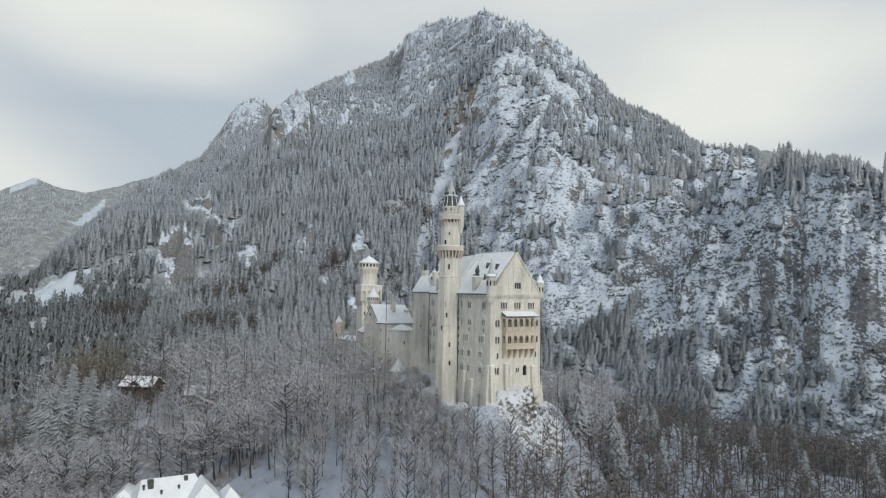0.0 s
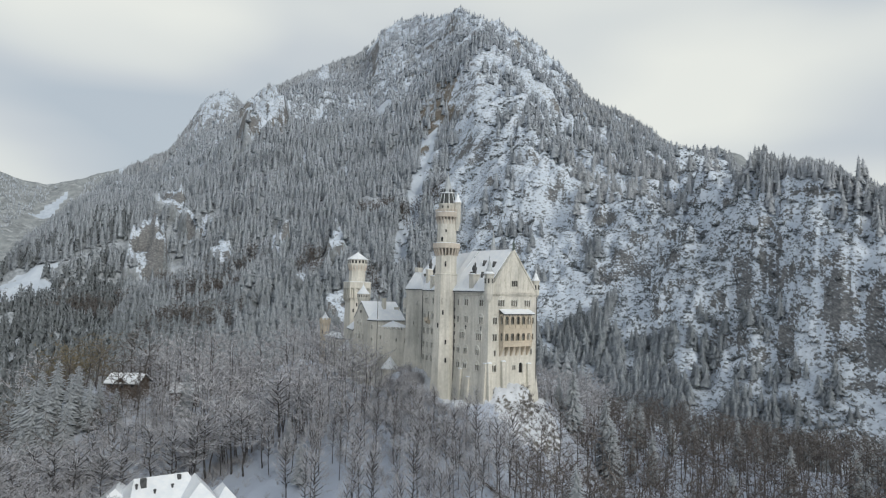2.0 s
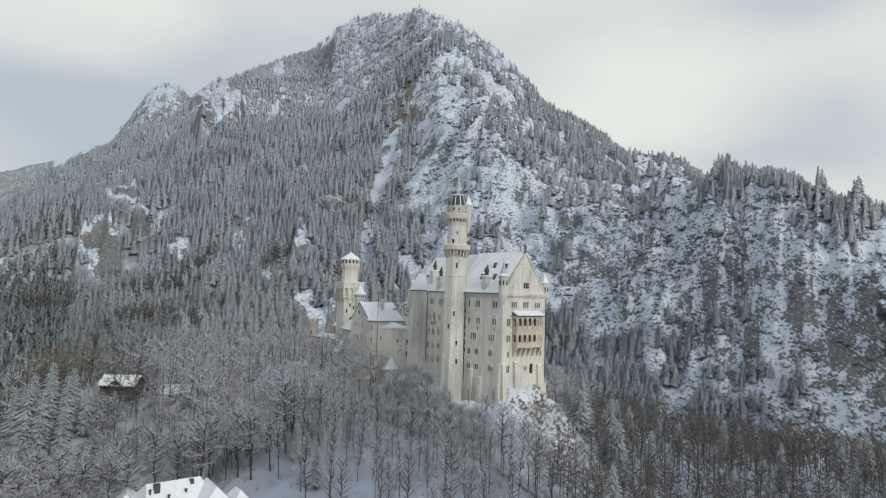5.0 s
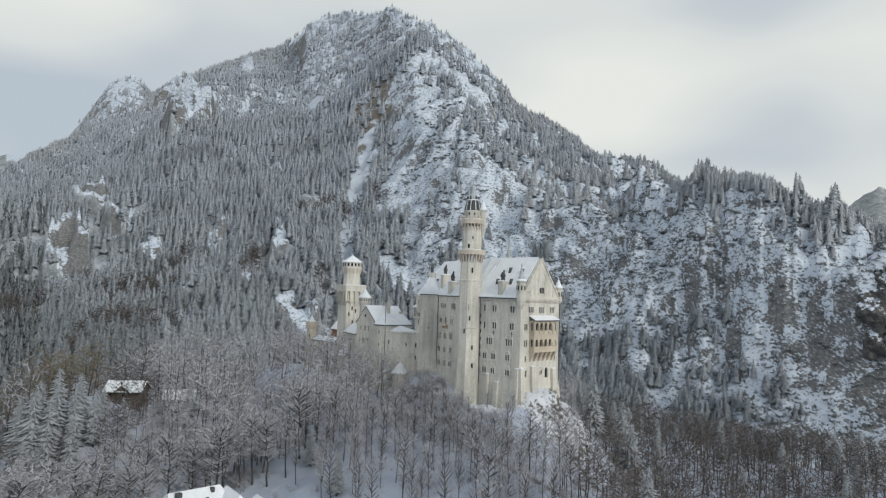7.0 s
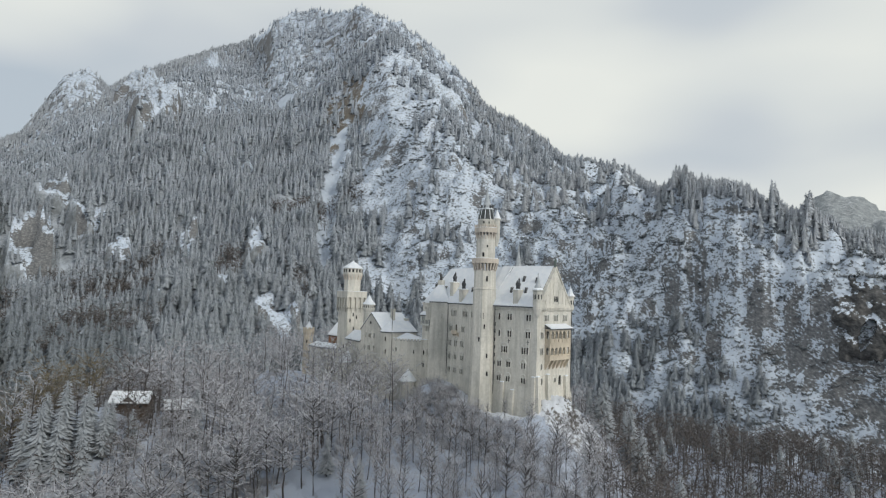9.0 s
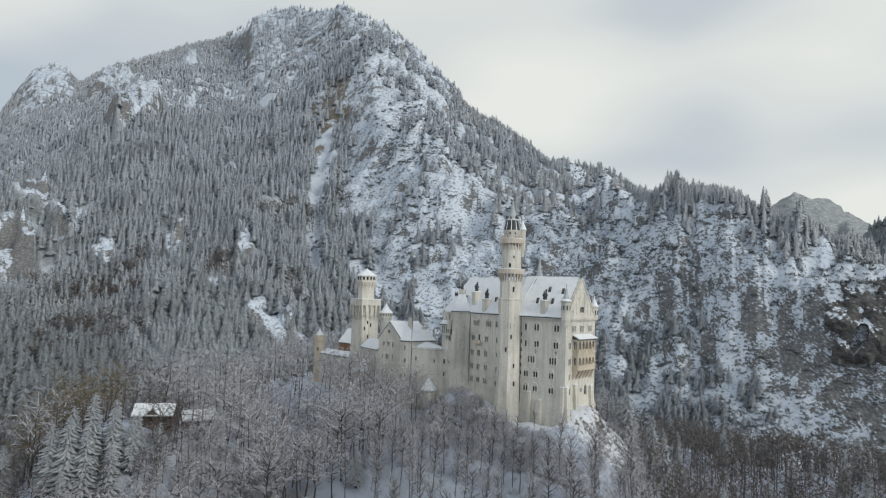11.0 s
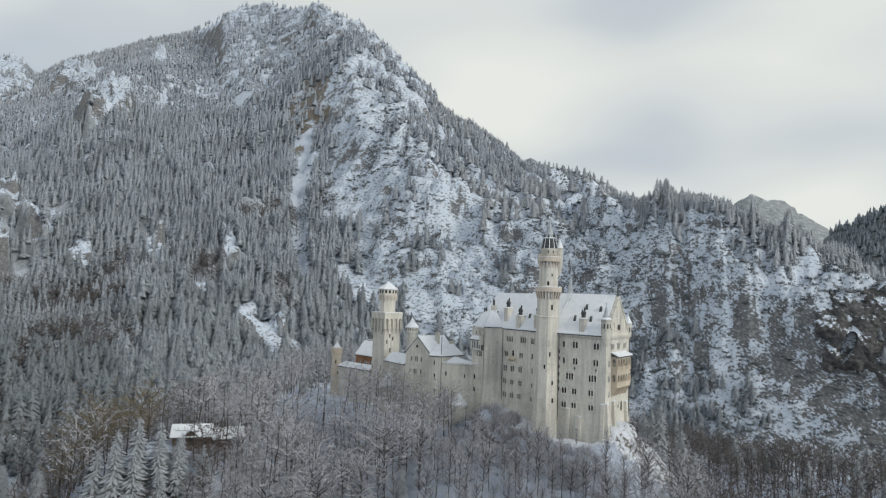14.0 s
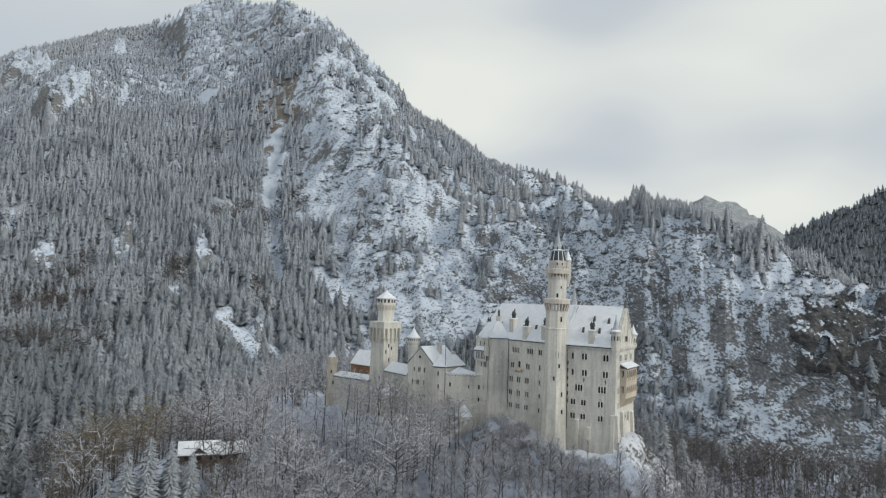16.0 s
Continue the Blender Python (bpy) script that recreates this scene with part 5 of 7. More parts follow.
for x, y, z in ((9.0, 76.4, 41.8), (12.4, 71.8, 38.2)):
    c = part("chimney", box(bmesh.new(), x - 0.7, y - 0.7, 33, x + 0.7, y + 0.7, z), LIMESTONE, house)
    part("cap", box(bmesh.new(), x - 0.85, y - 0.85, z, x + 0.85, y + 0.85, z + 0.3), LIMESTONE, c)
ANNEX = [(-0.05, 73.5), (1.2, 68.7), (13, 66.5), (15.5, 71.9)]
facade(ANNEX[0], ANNEX[1], 5, 33.2, [(2.2, 30.6, 1, 0.6, 1.9), (2.4, 25.6, 1, 0.6, 1.9), (2.5, 20.0, 1, 0.5, 1.2)], LIMESTONE, house, -1)
facade(ANNEX[1], ANNEX[2], 5, 33.2, [], LIMESTONE, house, -1)
part("wall", prism(bmesh.new(), [(1.0, 73.4), (2.1, 69.2), (13, 67.0), (15.5, 71.9)], 5, 33.1), LIMESTONE, house)
snow_roof(house, [[(-0.4, 73.6, 33.3), (0.9, 68.3, 33.3), (13.2, 66.1, 33.3), (12, 70.3, 37.3), (3.2, 72.4, 37.3)]])
stub = part("stair_turret", lathe(bmesh.new(), 5.1, 86.8, [(2.1, 24), (2.1, 40.6), (2.5, 41.6), (2.5, 43.6), (2.2, 43.6), (2.2, 42.8)], 16), LIMESTONE, house, "round stair turret with a snowy cone")
part("cone", lathe(bmesh.new(), 5.1, 86.8, [(2.75, 43.6), (2.75, 43.8), (1.2, 45.6), (0.1, 47.6), (0, 48.2)], 16), ROOF_SNOW, stub)
for k in range(16):
    a = 2 * math.pi * k / 16
    ob = part("loophole", box(bmesh.new(), -0.05, -0.17, -0.5, 0.05, 0.17, 0.5), GLASS, stub)
    ob.matrix_basis = pose(5.1 + 2.47 * math.cos(a), 86.8 + 2.47 * math.sin(a), 42.8, 0, 0, math.degrees(a))

block_thing = thing("crenellated_block", "squat grey stone block with a battlemented roof walk", "castle wing")
CB = [(1.5, 68.5), (1.7, 64.1), (6.3, 56.6), (12, 58), (12, 68)]
facade(CB[0], CB[1], 5, 30.2, [(2.1, 26.8, 1, 0.9, 1.9), (2.1, 21.3, 3, 0.5, 1.1)], LIMESTONE, block_thing, -1)
facade(CB[1], CB[2], 5, 30.2, [(5.4, 26.2, 1, 0.5, 1.5)], LIMESTONE, block_thing, -1)
part("wall", prism(bmesh.new(), [(2.6, 68.2), (2.8, 64.6), (7.0, 57.3), (12, 58), (12, 68)], 5, 30.1), LIMESTONE, block_thing)
merlon = bpy.data.meshes.new("merlon")
bm = box(bmesh.new(), -0.38, -0.25, 0, 0.38, 0.25, 0.9)
bm.to_mesh(merlon)
bm.free()
merlon.materials.append(LIMESTONE)
cap_mesh = bpy.data.meshes.new("snow")
bm = prism(bmesh.new(), [(-0.4, -0.27), (0.4, -0.27), (0.4, 0.27), (-0.4, 0.27)], 0.904, 1.15, [(-0.25, -0.15), (0.25, -0.15), (0.25, 0.15), (-0.25, 0.15)])
bm.to_mesh(cap_mesh)
bm.free()
cap_mesh.materials.append(ROOF_SNOW)
for p0, p1 in ((CB[0], CB[1]), (CB[1], CB[2]), ((6.4, 57.0), (8.6, 50.8))):
    a, b = Vector(p0), Vector(p1)
    steps = int((b - a).length / 1.2)
    for k in range(steps):
        q = a + (b - a) * (k + 0.5) / steps
        one = shared("merlon", merlon, block_thing, pose(q.x + 0.25, q.y, 30.2, 0, 0, math.degrees(math.atan2(b.y - a.y, b.x - a.x))))
        shared("snow", cap_mesh, one)
apex = (6.5, 65.5, 33.0)
snow_roof(block_thing, [[(2.1, 68.3, 30.4), (2.3, 64.4, 30.4), apex], [(2.3, 64.4, 30.4), (6.7, 57.4, 30.4), (11.8, 58.2, 30.4), apex], [(11.8, 58.2, 30.4), (11.9, 67.8, 30.4), (2.1, 68.3, 30.4), apex]])
lowwing = thing("linking_wing", "plain grey stone wing between palace and battlemented block", "castle wing")
facade((6.2, 57.2), (8.6, 50.6), 5, 31.0, [(0.6, 26.2, 2, 0.7, 1.9), (3.2, 26.2, 2, 0.7, 1.9), (5.4, 26.2, 1, 0.8, 2.0), (0.6, 21.4, 2, 0.65, 1.8), (3.0, 21.2, 2, 0.65, 1.8), (5.6, 21.2, 1, 0.7, 1.8)], LIMESTONE, lowwing, -1)
part("snow", prism(bmesh.new(), [(6.3, 57.3), (8.7, 50.7), (14, 53), (12, 58)], 31.0, 31.35), ROOF_SNOW, lowwing, "snow on the parapet walk")

# ---- square keep with its octagonal top ----
KX, KY, KA = 14.5, 108.8, radians(33)
keep = thing("square_tower", "square pale stone tower with an octagonal crenellated top", "tower")
body, head = ring(KX, KY, 5.9, 4, KA), ring(KX, KY, 6.95, 4, KA)
part("wall", prism(bmesh.new(), grown(body, 0.5), 5, 42.6, body), LIMESTONE, keep)
band(body, 29.8, 0.25, 0.22, LIMESTONE, keep)
for i in range(4):
    a, b = head[i], head[(i + 1) % 4]
    w = (Vector(b) - Vector(a)).length
    part("arcade", wall_panel(a, b, 41.6, 48.3, [(w * (k + 0.5) / 4, 43.9, 1.75, 4.6, True) for k in range(4)], -1, 1.0, 0.95), LIMESTONE, keep)
    for k in range(5):
        q = Vector(a) + (Vector(b) - Vector(a)) * k / 4
        c = Vector((KX, KY))
        q2 = c + (q - c) * 0.88
        bm = prism(bmesh.new(), ring(q2.x, q2.y, 0.15, 4), 39.4, 41.6, ring((q.x + q2.x) / 2, (q.y + q2.y) / 2, 0.55, 4))
        part("corbel", bm, LIMESTONE, keep)
part("floor", prism(bmesh.new(), ring(KX, KY, 6.9, 4, KA), 47.3, 48.25), LIMESTONE, keep)
band(head, 48.3, 0.5, 0.12, LIMESTONE, keep)
part("snow", prism(bmesh.new(), ring(KX, KY, 6.9, 4, KA), 48.804, 49.0), ROOF_SNOW, keep, "snow on the platform")
lan = part("lantern", lathe(bmesh.new(), KX - 0.3, KY - 0.4, [(3.7, 48.8), (3.7, 54.6), (4.4, 56.4), (4.4, 59.0), (4.1, 59.0)], 8, 0.3), LIMESTONE, keep, "octagonal top storey")
for k in range(16):
    a = 0.3 + math.pi * 2 * k / 16 + math.pi / 16
    rr = 4.4 * math.cos(math.pi / 8) / max(0.92, math.cos(((a - 0.3) % (math.pi / 4)) - math.pi / 8))
    ob = part("window", box(bmesh.new(), -0.2, -0.42, -0.7, 0.03, 0.42, 0.7), GLASS, lan)
    ob.matrix_basis = pose(KX - 0.3 + rr * math.cos(a), KY - 0.4 + rr * math.sin(a), 58.0, 0, 0, math.degrees(0.3 + math.pi / 8 + math.pi / 4 * int((a - 0.3) / (math.pi / 4))))
corbels(KX - 0.3, KY - 0.4, 3.75, 4.35, 54.0, 56.4, 16, lan)
part("roof", lathe(bmesh.new(), KX - 0.3, KY - 0.4, [(4.75, 59.0), (4.8, 59.3), (2.4, 60.9), (0.4, 62.2), (0, 62.9)], 8, 0.3), ROOF_SNOW, keep, "low snow-covered pyramid roof")
for an, z in ((215, 36.0), (240, 32.4), (300, 26.0), (250, 22.5), (205, 24.5), (235, 38.6), (265, 37.4)):
    side_a = KA - math.pi / 4 + math.pi / 2 * round((radians(an) - KA + math.pi / 4) / (math.pi / 2))
    n = Vector((math.cos(side_a), math.sin(side_a)))
    t = Vector((-n.y, n.x)) * 4.0 * math.tan(radians(an) - side_a) * 0.75
    ob = part("window", box(bmesh.new(), -0.2, -0.3, -0.8, 0.04, 0.3, 0.8), GLASS, keep)
    rr = 4.2 + 0.4 * (42.6 - z) / 37.6
    ob.matrix_basis = pose(KX + n.x * rr + t.x, KY + n.y * rr + t.y, z, 0, 0, math.degrees(side_a))
low = thing("low_hall", "low stone hall with a snow-covered roof beside the square tower", "castle wing")
facade((0.9, 86.4), (6.9, 102.5), 5, 28.4, [(3.2, 25.6, 1, 0.7, 2.0), (7.6, 25.6, 1, 0.7, 2.0), (5.4, 20.6, 1, 0.6, 1.6), (11.5, 21.2, 1, 0.6, 1.5)], LIMESTONE, low)
part("wall", prism(bmesh.new(), [(2.0, 86.4), (7.9, 102.4), (14, 100), (9, 85)], 5, 28.3), LIMESTONE, low)
snow_roof(low, [[(0.4, 86.6, 28.5), (6.4, 102.7, 28.5), (10.4, 101.3, 32.0), (5.0, 86.4, 32.0)], [(14.6, 99.8, 28.5), (9.4, 84.8, 28.5), (5.0, 86.4, 32.0), (10.4, 101.3, 32.0)]])

# ---- gate end ----
gate = thing("gate_turret", "round ochre stone corner turret with battlements and a snowy cone", "tower")
part("shaft", lathe(bmesh.new(), 14.2, 138.6, [(2.45, 4), (2.2, 27.4), (2.7, 28.9), (2.7, 30.3), (2.3, 30.3), (2.3, 29.6)], 16), SANDSTONE, gate, smooth=False)
corbels(14.2, 138.6, 2.25, 2.65, 27.0, 28.9, 12, gate)
merlons(14.2, 138.6, 2.7, 30.3, 0.8, 9, SANDSTONE, gate)
part("cone", lathe(bmesh.new(), 14.2, 138.6, [(1.9, 30.2), (1.9, 31.0), (0.9, 32.4), (0.08, 34.0), (0, 34.8)], 12), ROOF_SNOW, gate)
for an, z in ((215, 24.5), (240, 19.5), (225, 14.0)):
    ob = part("window", box(bmesh.new(), -0.2, -0.3, -0.7, 0.05, 0.3, 0.7), GLASS, gate)
    rr = 2.24
    ob.matrix_basis = pose(14.2 + rr * math.cos(radians(an)), 138.6 + rr * math.sin(radians(an)), z, 0, 0, an)
cw = thing("curtain_wall", "plain pale curtain wall with a snow-covered walk", "wall")
facade((10.6, 114.0), (13.4, 136.6), 4, 22.6, [(5, 14, 1, 0.4, 1.2), (11, 14, 1, 0.4, 1.2), (17, 14, 1, 0.4, 1.2)], LIMESTONE, cw)
for u in (4.0, 8.5, 13.0, 17.5):
    q = Vector((10.6, 114.0)) + (Vector((13.4, 136.6)) - Vector((10.6, 114.0))).normalized() * u
    part("pilaster", box(bmesh.new(), q.x - 0.3, q.y - 0.3, 4, q.x + 0.3, q.y + 0.3, 22.3), LIMESTONE, cw)
snow_roof(cw, [[(10.1, 113.9, 22.7), (12.9, 136.6, 22.7), (17.0, 136.0, 24.4), (14.6, 113.6, 24.4)]])
gh = thing("gatehouse", "red brick gatehouse with a snowy stepped-gable roof", "gatehouse")
GF = [(21.5, 121.0), (23.5, 135.0), (33, 133.6), (31, 119.6)]
facade(GF[0], GF[1], 4, 27.4, [(3.0, 24.0, 1, 1.0, 2.2), (7.0, 24.0, 1, 1.0, 2.2), (11.0, 24.0, 1, 1.0, 2.2)], BRICK, gh)
part("wall", prism(bmesh.new(), [(22.6, 121.0), (24.5, 134.8), (33, 133.6), (31, 119.6)], 4, 27.3), BRICK, gh)
facade(GF[3], GF[0], 4, 27.4, [(5, 24, 1, 1.0, 2.2)], SANDSTONE, gh)
snow_roof(gh, [[(21.0, 120.7, 27.5), (23.0, 135.4, 27.5), (28.4, 134.4, 33.8), (26.2, 120.2, 33.8)], [(33.6, 133.8, 27.5), (31.4, 119.2, 27.5), (26.2, 120.2, 33.8), (28.4, 134.4, 33.8)]])
for k in range(5):
    x = 22.0 + k * 1.05
    part("gable_step", box(bmesh.new(), x, 119.9, 27.0, x + 1.0, 120.7, 28.9 + k * 1.3), LIMESTONE, gh)


def bastion(cx, cy, r, z0, eave, tip, sides, label):
    b = thing("bastion", label, "bastion")
    part("wall", lathe(bmesh.new(), cx, cy, [(r * 1.12, z0), (r, eave)], sides), LIMESTONE, b)
    part("roof", lathe(bmesh.new(), cx, cy, [(r + 0.55, eave - 0.15), (r + 0.5, eave + 0.2), (r * 0.45, eave + (tip - eave) * 0.62), (0.05, tip - 0.2), (0, tip)], sides), ROOF_SNOW, b, "snowy cone roof")


bastion(2.5, 60.2, 2.9, 0, 15.4, 20.2, 10, "small round stone bastion with a snowy cone roof")
bastion(4.6, 98.4, 3.3, 0, 19.0, 24.0, 8, "half-round stone bastion under a snowy cone roof")

# ---- trees ----
rng = np.random.default_rng(7)


def conifer_shape(tiers, sides, slim, rise=0.35, sag=(0.25, 0.6), broad=(0.34, 0.55)):
    """A spruce of height 1: whorls of separate drooping boughs that narrow to a spire, round a thin core."""
    co = [(0, 0, 0.97)] + [(slim * 0.62 * math.cos(a), slim * 0.62 * math.sin(a), 0.08) for a in (0, 1.26, 2.51, 3.77, 5.03)]
    no = [(0, 0, 1.0)] + [(math.cos(a), math.sin(a), 0.1) for a in (0, 1.26, 2.51, 3.77, 5.03)]
    tri = [(0, i, i % 5 + 1) for i in range(1, 6)]
    for k in range(tiers):
        turn, count = rng.uniform(0, 6.28), max(4, round(sides * (1 - 0.4 * k / tiers)))
        for i in range(count):
            a = turn + 6.283 * (i + rng.uniform(-0.3, 0.3)) / count
            u = max(0.0, (k + rng.uniform(-0.5, 0.5)) / tiers)
            z0, rad = 0.17 + 0.80 * u, slim * (1 - u) ** 0.7 + 0.03
            q = rad * rng.uniform(0.65, 1.25)
            c, n, w = math.cos(a), math.sin(a), rad * rng.uniform(*broad)
            drop = q * rng.uniform(*sag)
            j = len(co)
            co.extend([(0, 0, z0 + rise * q), (0.55 * q * c - w * n, 0.55 * q * n + w * c, z0 - drop * 0.8), (q * c, q * n, z0 - drop), (0.55 * q * c + w * n, 0.55 * q * n - w * c, z0 - drop * 0.8)])
            no.extend([(c * 0.6, n * 0.6, 1.0), (c - 0.5 * n, n + 0.5 * c, 0.15), (c, n, rng.uniform(0.4, 1.2)), (c + 0.5 * n, n - 0.5 * c, 0.15)])
            tri.extend([(j, j + 2, j + 1), (j, j + 3, j + 2)])
    return np.array(co), np.array(tri), np.array(no)


def frond_shape(tiers, sides, slim, slender=1.0, droop=0.42, root=0.22):
    """A spruce of height 1 with many pointed fronds of uneven length, seen more closely."""
    co = [(0, 0, 0.97)] + [(slim * 0.5 * math.cos(a), slim * 0.5 * math.sin(a), 0.10) for a in (0, 1.26, 2.51, 3.77, 5.03)]
    no = [(0, 0, 1.0)] + [(math.cos(a), math.sin(a), 0.1) for a in (0, 1.26, 2.51, 3.77, 5.03)]
    tri = [(0, i, i % 5 + 1) for i in range(1, 6)]
    for k in range(tiers):
        count = max(4, round(sides * (1 - 0.5 * k / tiers)))
        turn = rng.uniform(0, 6.28)
        for i in range(count):
            a = turn + 6.283 * (i + rng.uniform(-0.4, 0.4)) / count
            u = min(0.99, max(0.0, (k + rng.uniform(-0.7, 0.7)) / tiers))
            z0, rad = 0.12 + 0.86 * u, slim * (1 - u) ** 0.8 + 0.022
            q = rad * rng.uniform(0.6, 1.3)
            c, n, w, roll = math.cos(a), math.sin(a), slender * rad * rng.uniform(0.20, 0.36), rad * rng.normal(0, 0.14)
            base, j = root * q, len(co)
            lift = rng.uniform(0.15, 0.4) * q * droop / 0.42
            co.extend([(base * c - w * n, base * n + w * c, z0 + lift + roll), (q * c, q * n, z0 - q * rng.uniform(0.05, droop)), (base * c + w * n, base * n - w * c, z0 + lift - roll)])
            no.extend([(c - 0.4 * n, n + 0.4 * c, 0.3), (c, n, rng.uniform(0.5, 1.5)), (c + 0.4 * n, n - 0.4 * c, 0.3)])
            tri.append((j, j + 2, j + 1))
    return np.array(co), np.array(tri), np.array(no)


def spread(shapes, x, y, z, tall, wide, lean=0.03):
    """Copies of small shapes joined into one mesh, with their foliage normals where they have them."""
    cos_, tris, norms, base = [], [], [], 0
    pick = rng.integers(0, len(shapes), len(x))
    for s, shape in enumerate(shapes):
        co, tri = shape[:2]
        w = np.nonzero(pick == s)[0]
        if not len(w):
            continue
        a = rng.uniform(0, 6.283, len(w))
        c, n = np.cos(a)[:, None], np.sin(a)[:, None]
        px = (co[None, :, 0] * c - co[None, :, 1] * n) * wide[w, None]
        py = (co[None, :, 0] * n + co[None, :, 1] * c) * wide[w, None]
        pz = co[None, :, 2] * tall[w, None]
        tilt = rng.normal(0, lean, (2, len(w), 1))
        full = np.stack([px + x[w, None] + tilt[0] * pz, py + y[w, None] + tilt[1] * pz, pz + z[w, None]], -1)
        cos_.append(full.reshape(-1, 3))
        if len(shape) > 2:
            no = shape[2]
            up = np.broadcast_to(no[None, :, 2], (len(w), len(no)))
            norms.append(np.stack([no[None, :, 0] * c - no[None, :, 1] * n, no[None, :, 0] * n + no[None, :, 1] * c, up], -1).reshape(-1, 3))
        tris.append((tri[None] + base + np.arange(len(w))[:, None, None] * len(co)).reshape(-1, 3))
        base += len(w) * len(co)
    return np.concatenate(cos_), np.concatenate(tris), np.concatenate(norms) if norms else None


def soften(me, no):
    """Foliage shades by the way its boughs face, not by each blade."""
    no = no / (np.linalg.norm(no, axis=1)[:, None] + 1e-9)
    me.polygons.foreach_set("use_smooth", np.ones(len(me.polygons), dtype=bool))
    me.normals_split_custom_set_from_vertices(no.tolist())


def joined(name, co, tri, mat, label, category, no=None):
    me = bpy.data.meshes.new(name)
    fill_mesh(me, co, tri)
    if no is not None:
        soften(me, no)
    me.materials.append(mat)
    return tagged(new(name, me), label, category, kind="stuff")


FAR_SHAPES = [conifer_shape(9, 6, w, 0.3, (0.3, 0.7), (0.26, 0.42)) for w in (0.21, 0.23, 0.25, 0.28, 0.24)]
FINE_SHAPES = [conifer_shape(14, 7, w, 0.3, (0.3, 0.7), (0.2, 0.34)) for w in (0.21, 0.23, 0.25, 0.28, 0.24)]
RIDGE_SHAPES = [conifer_shape(9, 5, w, 0.3, (0.3, 0.7), (0.26, 0.42)) for w in (0.21, 0.24, 0.27)]
TINY_SHAPES = [frond_shape(6, 6, w, 1.8, 0.75, 0.42) for w in (0.22, 0.25, 0.28)]


def slope_at(x, y):
    e = 3.0
    return np.hypot(height(x + e, y) - height(x - e, y), height(x, y + e) - height(x, y - e)) / (2 * e)


def scatter(count, th0, th1, r0, r1):
    th = rng.uniform(th0, th1, count)
    r = np.sqrt(rng.uniform(r0 ** 2, r1 ** 2, count))
    a = np.radians(th)
    return th, r, PX + r * np.sin(a), PY + r * np.cos(a)


def mountain_wood(name, count, th0, th1, r0, r1, shapes, tall, label, mat=CONIFER, brow=0.0):
    th, r, x, y = scatter(count, th0, th1, r0, r1)
    foot = np.interp(th, FOOT[:, 0], FOOT[:, 1])
    crest = np.interp(th, CREST[:, 0], CREST[:, 1])
    steep = slope_at(x, y)
    clump = fractal(x, y, 70, 4, 120)
    craggy = smooth01((th - 37) / 6) * (1 - 0.7 * smooth01((r - 0.85 * crest) / (0.06 * crest)))
    open_rock = fractal(x, y, 42, 3, 180)
    keep = (clump > -0.42 + 0.39 * craggy) & (open_rock < 0.58 - 0.2 * craggy) & (steep < 2.3 - 0.55 * craggy)
    keep &= (rng.uniform(0, 1, count) > 0.35 * craggy) & (r < crest + 25) & (r > foot - 60)
    chute = np.interp(r, [640, 720, 820, 930], [36.4, 36.7, 37.1, 37.9])
    keep &= ~((np.abs(th - chute + 0.9 * fractal(x, y, 24, 2, 612)) < 0.75) & (r > 640) & (r < 950))
    keep &= np.hypot(th - 33.4, (r - 1153) / 40) > 0.7
    keep &= crag_cover(th, r, x, y)[0] < rng.uniform(0.1, 0.75, count)
    keep &= (patch_cover(CLEARINGS, th, r, x, y, 640) > 1) & (patch_cover(BARE_ROCK, th, r, x, y, 630) > 0.95)
    keep &= ~((th > 69.6) & (th < 86) & (r < 497)) & ((th < 48) | (r > foot - 14))
    keep &= np.hypot(x - 293, (y + 48)) > 26
    summit = smooth01((r - 1150) / 120) * smooth01((th - 31) / 2)
    keep &= rng.uniform(0, 1, count) > 0.40 * summit
    keep &= (np.hypot((th - 38.1) / 1.5, (r - 1000) / 70) > 0.9) | (rng.uniform(0, 1, count) < 0.25)
    keep &= r > crest * (brow + 0.10 * fractal(x, y, 60, 3, 190))
    x, y, steep = x[keep], y[keep], steep[keep]
    rim = np.clip((crest - r) / 120, 0, 1)[keep]
    h = tall * (1 + (rng.triangular(-0.55, -0.1, 0.3, len(x)) - 0.04) * (0.45 + 0.55 * rim)) * (0.58 + 0.36 * rim)
    z = height(x, y) - 0.6
    co, tri, no = spread(shapes, x, y, z, h, h * rng.uniform(0.72, 1.1, len(x)))
    return joined(name, co, tri, mat, label, "forest", no)


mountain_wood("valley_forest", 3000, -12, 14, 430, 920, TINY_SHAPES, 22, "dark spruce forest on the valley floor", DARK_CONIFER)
mountain_wood("west_foot_forest", 700, 14, 22, 430, 640, FINE_SHAPES, 23, "grey spruce forest in the hollow below the mountain", HAZED_HILL_CONIFER)
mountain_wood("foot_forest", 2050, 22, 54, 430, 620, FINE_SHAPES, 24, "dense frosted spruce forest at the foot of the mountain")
mountain_wood("cliff_brow_forest", 4200, 54, 101, 450, 625, RIDGE_SHAPES, 18, "rimed grey spruce forest along the brow of the cliffs", RIMED_HAZED_CONIFER, 0.945)
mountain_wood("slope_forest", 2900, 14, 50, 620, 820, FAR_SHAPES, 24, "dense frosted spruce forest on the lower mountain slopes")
mountain_wood("cliff_top_forest", 4400, 50, 101, 620, 820, FINE_SHAPES, 21, "rimed grey spruce forest above the cliffs", RIMED_HAZED_CONIFER)
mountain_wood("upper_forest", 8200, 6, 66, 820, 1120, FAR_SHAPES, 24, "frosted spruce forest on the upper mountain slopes")
